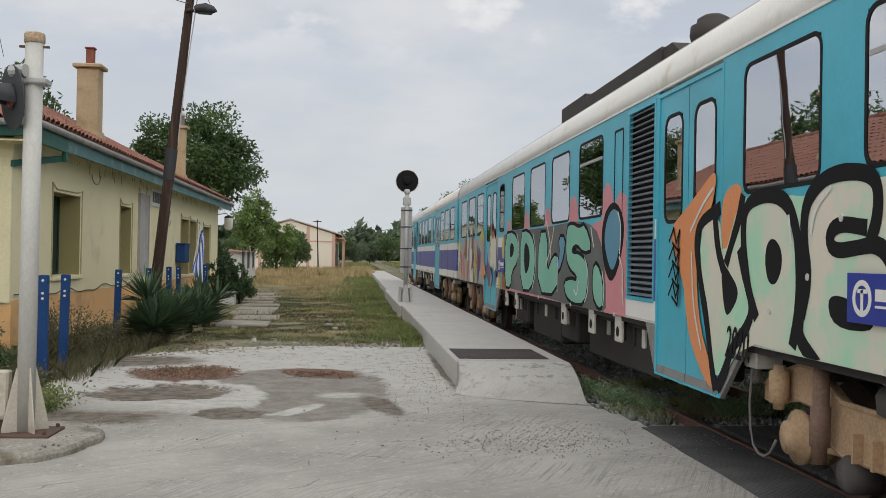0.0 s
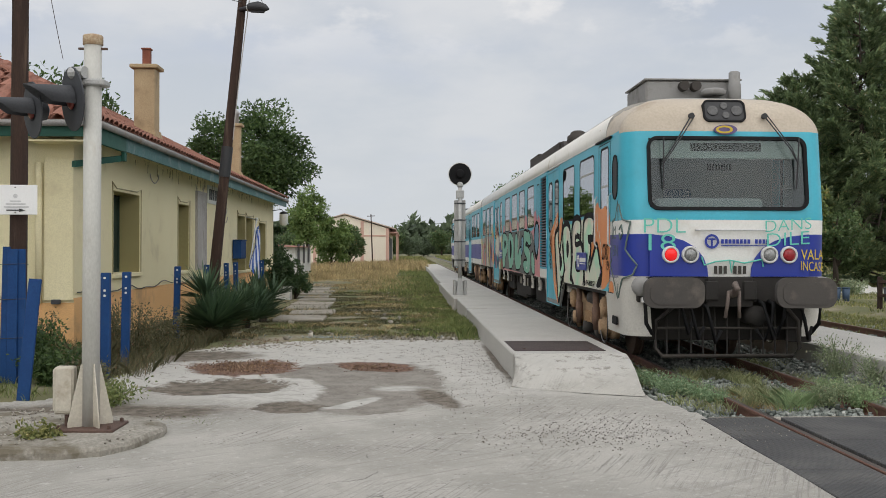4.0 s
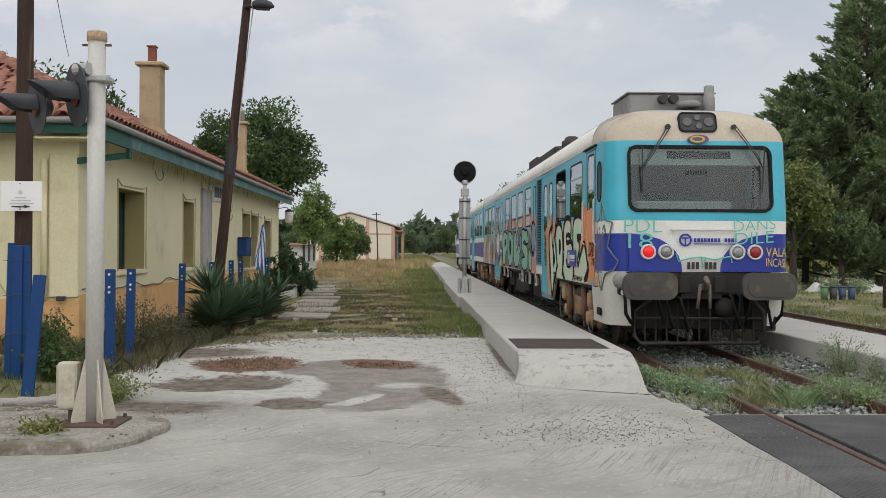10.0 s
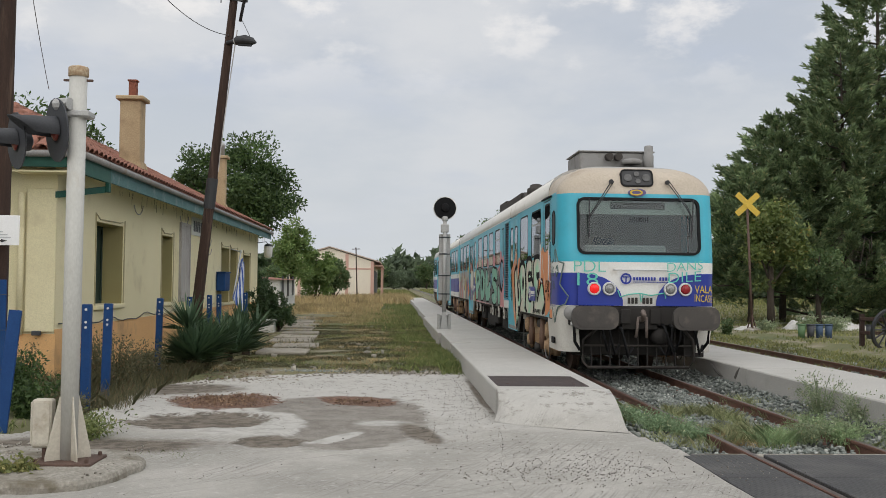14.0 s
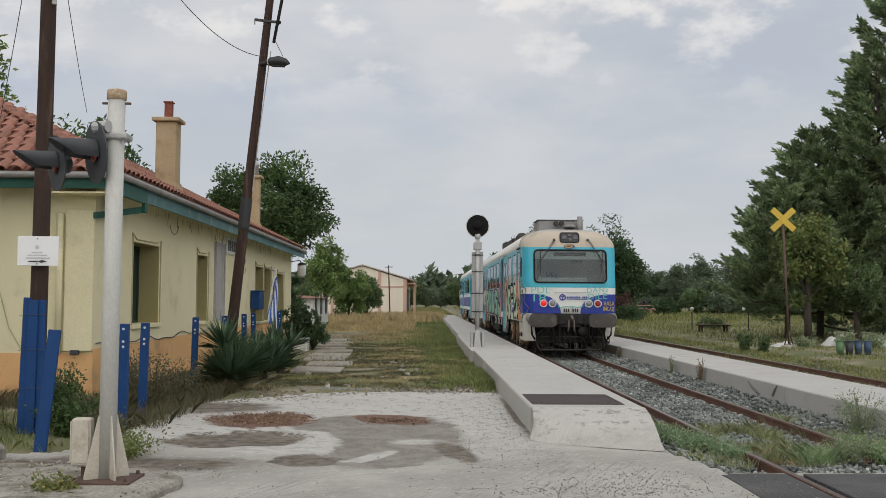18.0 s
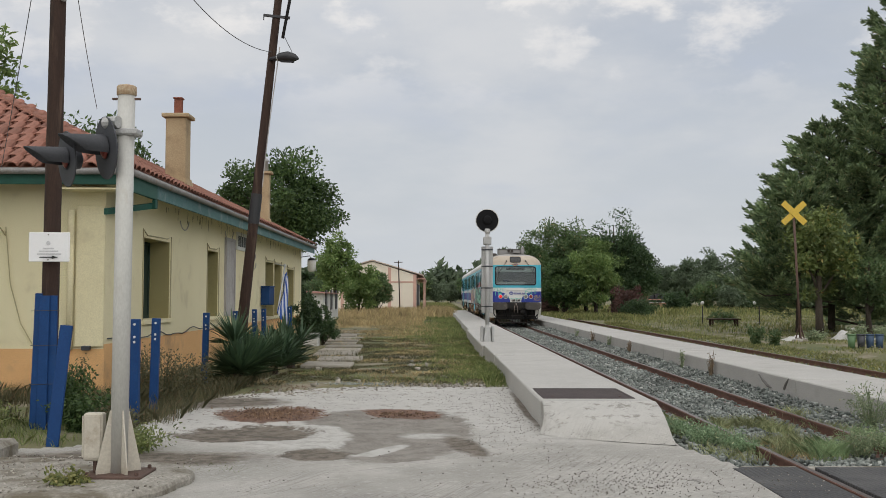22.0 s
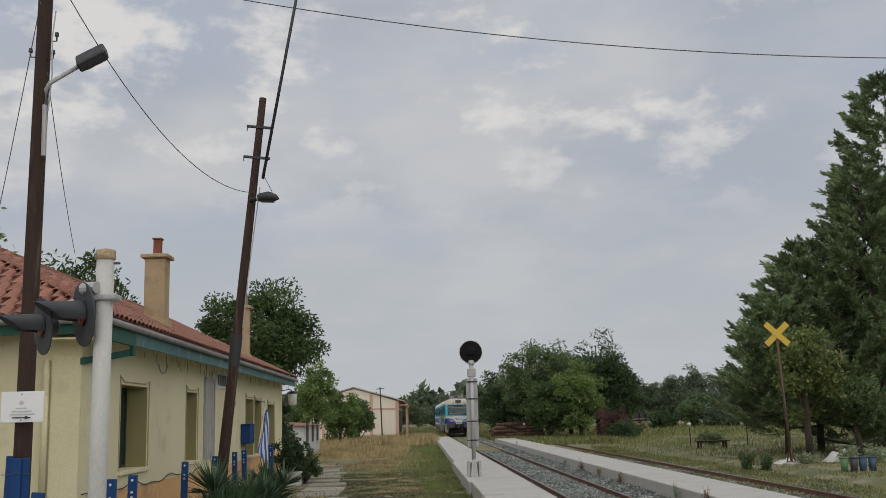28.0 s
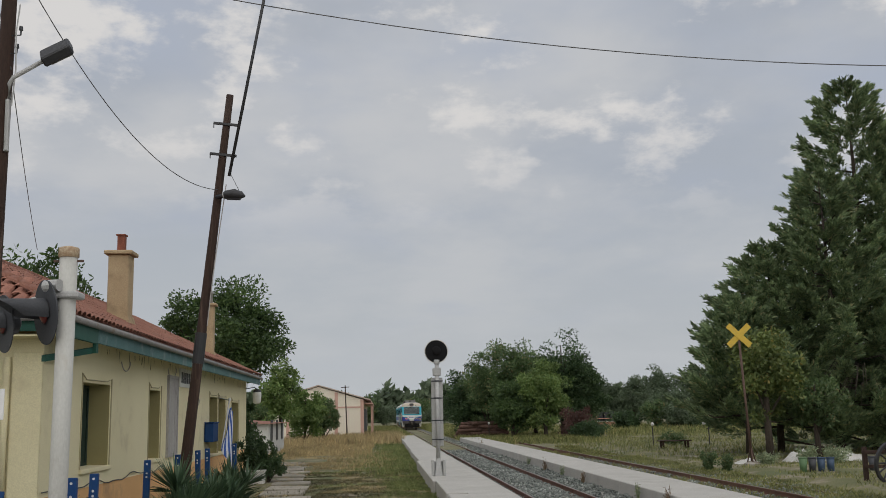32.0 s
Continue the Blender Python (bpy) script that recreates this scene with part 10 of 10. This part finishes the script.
# ---- goods shed and far houses ----
def build_shed():
    PALE = material("pale_pink_render", (0.84, 0.77, 0.64), (0.80, 0.72, 0.60), 0.5, 0.85, 0.1, 30, stain=(0.72, 0.63, 0.52), stain_scale=0.6)
    PINK_R = material("faded_pink_trim", (0.66, 0.42, 0.34), (0.60, 0.38, 0.31), 0.8, 0.85, 0.1)
    g = thing("goods_shed", "pale goods shed with pink trim and a low gable", "building", pose(-6.2, 100, 0))
    hw, ez, az = 4.45, 3.75, 5.1
    part("gable_wall", Build().prism([(-hw, -0.3), (hw, -0.3), (hw, ez), (0, az), (-hw, ez)], 0.0, 0.3, "y"), PALE, g)
    part("side_wall", Build().box(hw - 0.3, hw, 0.301, 26, -0.3, ez), PALE, g)
    part("side_wall", Build().box(-hw, -hw + 0.3, 0.301, 26, -0.3, ez), PALE, g)
    part("back_wall", Build().box(-hw, hw, 26.001, 26.3, -0.3, ez), PALE, g)
    for s in (-1, 1):
        part("roof", Build().add([(s * (hw + 0.7), -0.2, ez - 0.10), (0, -0.2, az + 0.06), (0, 26.6, az + 0.06), (s * (hw + 0.7), 26.6, ez - 0.16), (s * (hw + 0.7), -0.2, ez + 0.02), (0, -0.2, az + 0.18), (0, 26.6, az + 0.20), (s * (hw + 0.7), 26.6, ez - 0.04)], [(0, 1, 2, 3), (7, 6, 5, 4), (0, 4, 5, 1), (1, 5, 6, 2), (2, 6, 7, 3), (3, 7, 4, 0)]), material("shed_roof", (0.55, 0.45, 0.37), (0.46, 0.37, 0.31), 1.0, 0.9, 0.2), g, "low red-brown roof")
    for x in (-3.0, 1.75, 4.3):
        part("pilaster", Build().box(x - 0.16, x + 0.16, -0.06, -0.002, -0.3, ez - 0.05 + (0.8 if abs(x) < 2 else 0.1), 0.01), PINK_R, g)
    part("string_course", Build().box(-hw, hw, -0.045, -0.002, 2.95, 3.1, 0.01), PINK_R, g)
    part("canopy_roof", Build().box(hw + 0.01, hw + 0.9, 0.4, 25, ez - 0.45, ez - 0.30), PINK_R, g)
    # black panel on the solid gable, painted as an unlit opening
    part("opening", Build().box(-1.9, -0.1, -0.03, -0.001, 2.95, 3.35), BLACK_PAINT, g)
    for y in (1, 9, 17):
        part("canopy_post", Build().box(hw + 0.7, hw + 0.85, y, y + 0.15, -0.3, ez - 0.45), PINK_R, g)
    part("loading_door", Build().box(hw + 0.001, hw + 0.02, 2, 22, 0.3, 2.9), BLACK_PAINT, g)


build_shed()


def build_house(x, y, w, d, h, rise, wall, label, yaw=0):
    g = thing("house", label, "building", pose(x, y, -0.1, 0, 0, yaw))
    part("wall", Build().box(-w / 2, w / 2, 0, d, 0, h), wall, g)
    part("roof", Build().add([(-w / 2 - 0.3, -0.3, h), (w / 2 + 0.3, -0.3, h), (w / 2 + 0.3, d + 0.3, h), (-w / 2 - 0.3, d + 0.3, h), (-w / 2 + d / 3, d / 2, h + rise), (w / 2 - d / 3, d / 2, h + rise)], [(0, 1, 5, 4), (1, 2, 5), (2, 3, 4, 5), (3, 0, 4), (3, 2, 1, 0)]), ROOF_TILE, g)
    for k in range(3):
        wn = part("window", Build().box(-w / 3 + k * w / 3 - 0.5, -w / 3 + k * w / 3 + 0.5, -0.03, -0.001, 0.9, 2.1), BLACK_PAINT, g)
        part("sill", Build().box(-w / 3 + k * w / 3 - 0.6, -w / 3 + k * w / 3 + 0.6, -0.08, -0.031, 0.82, 0.9), WHITE_PAINT, wn)


BRICKWALL = material("far_brick_wall", (0.40, 0.22, 0.14), (0.34, 0.18, 0.12), 1.0, 0.9, 0.1)
build_house(31.2, 138, 2.4, 4, 1.2, 0.9, BRICKWALL, "small far house with an orange tiled roof")
build_house(-6.4, 62, 9, 6, 1.9, 0.3, WHITE_PAINT, "low white outbuilding past the station", 90)


# ---- garden beyond the side track ----
def build_globe_lamp(x, y, twin):
    g = thing("garden_lamp", "black garden lamp with white globes" if twin else "black garden lamp with one white globe", "lamp", pose(x, y, -0.05), group="garden globe lamps")
    part("post", Build().tube([(0, 0, 0), (0, 0, 1.15)], 0.035, 8), BLACK_PAINT, g)
    for s in ((-0.28, 0.28) if twin else (0.0,)):
        if twin:
            part("arm", Build().tube([(0, 0, 1.0), (s, 0, 1.05), (s, 0, 1.18)], 0.02, 6), BLACK_PAINT, g)
        part("globe", Build().lathe([(0.03, 0.0), (0.09, 0.045), (0.115, 0.115), (0.09, 0.185), (0.02, 0.225)], (s, 0, 1.22), n=14), WHITE_PAINT, g, "white glass globe", smooth=True)


for x, y, tw in ((16.3, 60, False), (19.75, 60, True), (26.8, 60, True), (9.4, 88, False)):
    build_globe_lamp(x, y, tw)


def build_bin(x, y, mat, label, h=0.62):
    g = thing("rubbish_bin", label, "bin", pose(x, y, -0.05), group="bins under the trees")
    part("body", Build().lathe([(0.105, 0), (0.13, h)], n=16), mat, g, smooth=True)
    part("rim", Build().lathe([(0.127, h - 0.02), (0.145, h - 0.015), (0.145, h + 0.012), (0.127, h + 0.02)], n=16), mat, g, smooth=True)


STEEL_BLUE = material("dull_blue_plastic", (0.045, 0.085, 0.15), None, 3, 0.5, 0.05)
GREEN_BIN = material("green_plastic", (0.12, 0.22, 0.10), None, 3, 0.5, 0.05)
for x, mt, lb_ in ((13.93, GREEN_BIN, "pale green plastic bin under trees"), (14.25, DARK_GREY, "dark grey plastic bin under trees"), (14.55, STEEL_BLUE, "dull blue plastic bin under trees"), (14.87, STEEL_BLUE, "dull blue plastic bin under trees"), (16.3, DARK_GREY, "dark grey plastic bin under trees")):
    build_bin(x, 33.0, mt, lb_, 0.48)
TARP = material("pale_tarpaulin", (0.62, 0.61, 0.58), (0.50, 0.49, 0.46), 2.0, 0.6, 0.2, 30, stain=(0.34, 0.31, 0.26), stain_scale=2.5)


def build_tarp(x, y, w, d, h, seed, label):
    """A pale sheet thrown over a low heap, with folds."""
    n, m = 26, 12
    vs = []
    for j in range(m + 1):
        for i in range(n + 1):
            u, v = 2 * i / n - 1, 2 * j / m - 1
            q = max(0.0, 1 - abs(u) ** 3) * max(0.0, 1 - v * v) ** 0.5
            z = h * q * (0.8 + 0.5 * noise.noise(Vector((u * 2.5 + seed, v * 1.5, seed)))) + 0.05 * q * noise.noise(Vector((u * 9, v * 6, seed)))
            vs.append((u * w / 2, v * d / 2, max(0.0, z)))
    fs = [(j * (n + 1) + i, j * (n + 1) + i + 1, (j + 1) * (n + 1) + i + 1, (j + 1) * (n + 1) + i) for j in range(m) for i in range(n)]
    single("tarpaulin", Build().add(vs, fs), TARP, label, "tarpaulin", pose(x, y, -0.04), smooth=True)


build_tarp(14.5, 39.2, 1.3, 0.8, 0.22, 1.3, "pale tarpaulin over a low heap in grass")
build_tarp(16.7, 39.6, 1.4, 0.9, 0.46, 4.1, "pale tarpaulin heap under the trees")
build_tarp(18.5, 39.3, 1.8, 1.0, 0.42, 7.7, "pale tarpaulin heap under the trees")
g = thing("garden_table", "dark low wooden table in the grass", "table", pose(16.4, 56, -0.05))
part("top", Build().box(-0.9, 0.9, -0.35, 0.35, 0.42, 0.48, 0.01), WOOD_POLE, g)
for x in (-0.7, 0.7):
    for y in (-0.25, 0.25):
        part("leg", Build().box(x - 0.05, x + 0.05, y - 0.05, y + 0.05, 0, 0.419), WOOD_POLE, g)


def build_cart_wheel():
    g = thing("cart_wheel", "old dark wooden cart wheel leaning on posts", "wheel", pose(14.15, 27.6, 0.52, 8, 0, 20))
    n = 28
    part("rim", ring(Build(), [(0.60 * math.cos(2 * math.pi * k / n), 0.60 * math.sin(2 * math.pi * k / n)) for k in range(n)], [(0.52 * math.cos(2 * math.pi * k / n), 0.52 * math.sin(2 * math.pi * k / n)) for k in range(n)], -0.04, 0.04, "y"), BLACK_PAINT, g)
    part("hub", Build().lathe([(0.10, -0.12), (0.12, 0), (0.10, 0.12)], axis="y", n=12), BLACK_PAINT, g)
    for k in range(12):
        a = 2 * math.pi * k / 12
        part("spoke", Build().tube([(0.1 * math.cos(a), 0, 0.1 * math.sin(a)), (0.53 * math.cos(a), 0, 0.53 * math.sin(a))], 0.025, 6), BLACK_PAINT, g)
    f = thing("rail_fence", "weathered wooden rail fence", "fence", pose(14.6, 28.2, -0.1))
    for x in (-0.9, 0.3, 1.6, 2.9):
        part("post", Build().box(x - 0.06, x + 0.06, -0.06, 0.06, 0, 1.05, 0.01), WOOD_POLE, f)
    for z in (0.5, 0.9):
        part("rail", Build().box(-1.0, 3.0, -0.1, -0.061, z - 0.05, z + 0.05, 0.01), WOOD_POLE, f)


build_cart_wheel()


def build_woodpile():
    g = thing("wood_pile", "stack of cut reddish logs", "wood", pose(9.2, 91, -0.05))
    rs = random.Random(6)
    lg = Build().tube([(0, -0.8, 0), (0, 0.8, 0)], 0.16, 8).mesh("log", material("cut_log", (0.16, 0.09, 0.07), (0.10, 0.06, 0.045), 4, 0.9, 0.4, random_tint=0.3))
    for r in range(5):
        for k in range(12 - r):
            part("log", lg, None, g, at=pose(-1.9 + 0.33 * k + 0.16 * r, rs.uniform(-0.2, 0.2), 0.16 + 0.29 * r, rs.uniform(-3, 3), 0, rs.uniform(60, 110)))


build_woodpile()
# thin pole by the shed
g = thing("utility_pole", "thin dark pole beside the goods shed", "pole", pose(-3.3, 97.5, -0.1, 0, -2, 0))
part("shaft", Build().tube([(0, 0, 0), (0, 0, 5.2)], [0.07, 0.05], 8), WOOD_POLE, g)
part("crossarm", Build().box(-0.4, 0.4, -0.04, 0.04, 5.0, 5.07), WOOD_POLE, g)

# ---- motion of the train ----
TRAIN_ROWS = [(0, 2.08), (0.5, 4.38), (1, 6.6), (1.5, 8.5), (2, 10.05), (2.5, 11.3), (3.0, 12.3), (3.5, 13.1), (4.0, 13.75), (4.5, 14.22), (5, 14.6), (5.5, 14.93), (6, 15.15), (6.5, 15.25), (7, 15.28), (8, 15.28), (9, 15.28), (10, 15.28), (10.5, 15.29), (11, 15.35), (11.5, 15.45), (12, 15.65), (12.5, 15.95), (13, 16.4), (13.5, 17.0), (14, 17.8), (14.5, 18.7), (15.5, 21.1), (16.5, 24.1), (17, 26.05), (17.5, 28.1), (18, 30.35), (18.5, 32.75), (19, 35.3), (19.5, 38.05), (20, 41.0), (20.5, 44.2), (21, 47.4), (21.5, 50.8), (22, 54.3), (22.5, 57.9), (23, 61.7), (23.5, 65.6), (24, 69.6), (24.5, 73.8), (26.5, 91.8), (28, 106.5), (29, 116.8), (30, 126.8), (31, 137.2), (32, 147.6)]
TRAIN_LENGTH = 2 * CAR_END + 0.45


def motions():
    walk(railcar_rear, [(t, pose(TRACK_X, y, 0)) for t, y in TRAIN_ROWS])
    walk(railcar_front, [(t, pose(TRACK_X, y + TRAIN_LENGTH, 0, 0, 0, 180)) for t, y in TRAIN_ROWS])
    # wheels roll: a row for about every 75 degrees
    ts, ys = [r[0] for r in TRAIN_ROWS], [r[1] for r in TRAIN_ROWS]
    turn = radians(75) * 0.43
    rows = [(0.0, ys[0])]
    for k in range(1, 32 * FPS + 1):
        t = k / FPS
        y = float(np.interp(t, ts, ys))
        y_next = float(np.interp(t + 1 / FPS, ts, ys))
        if y_next - rows[-1][1] > turn or k == 32 * FPS:
            rows.append((t, y))
    for wheels, sign in ((wheels_rear, -1), (wheels_front, 1)):
        for w, ya in wheels:
            walk(w, [(t, pose(0, ya, 0.43, math.degrees(sign * (y - ys[0]) / 0.43), 0, 0)) for t, y in rows])


motions()
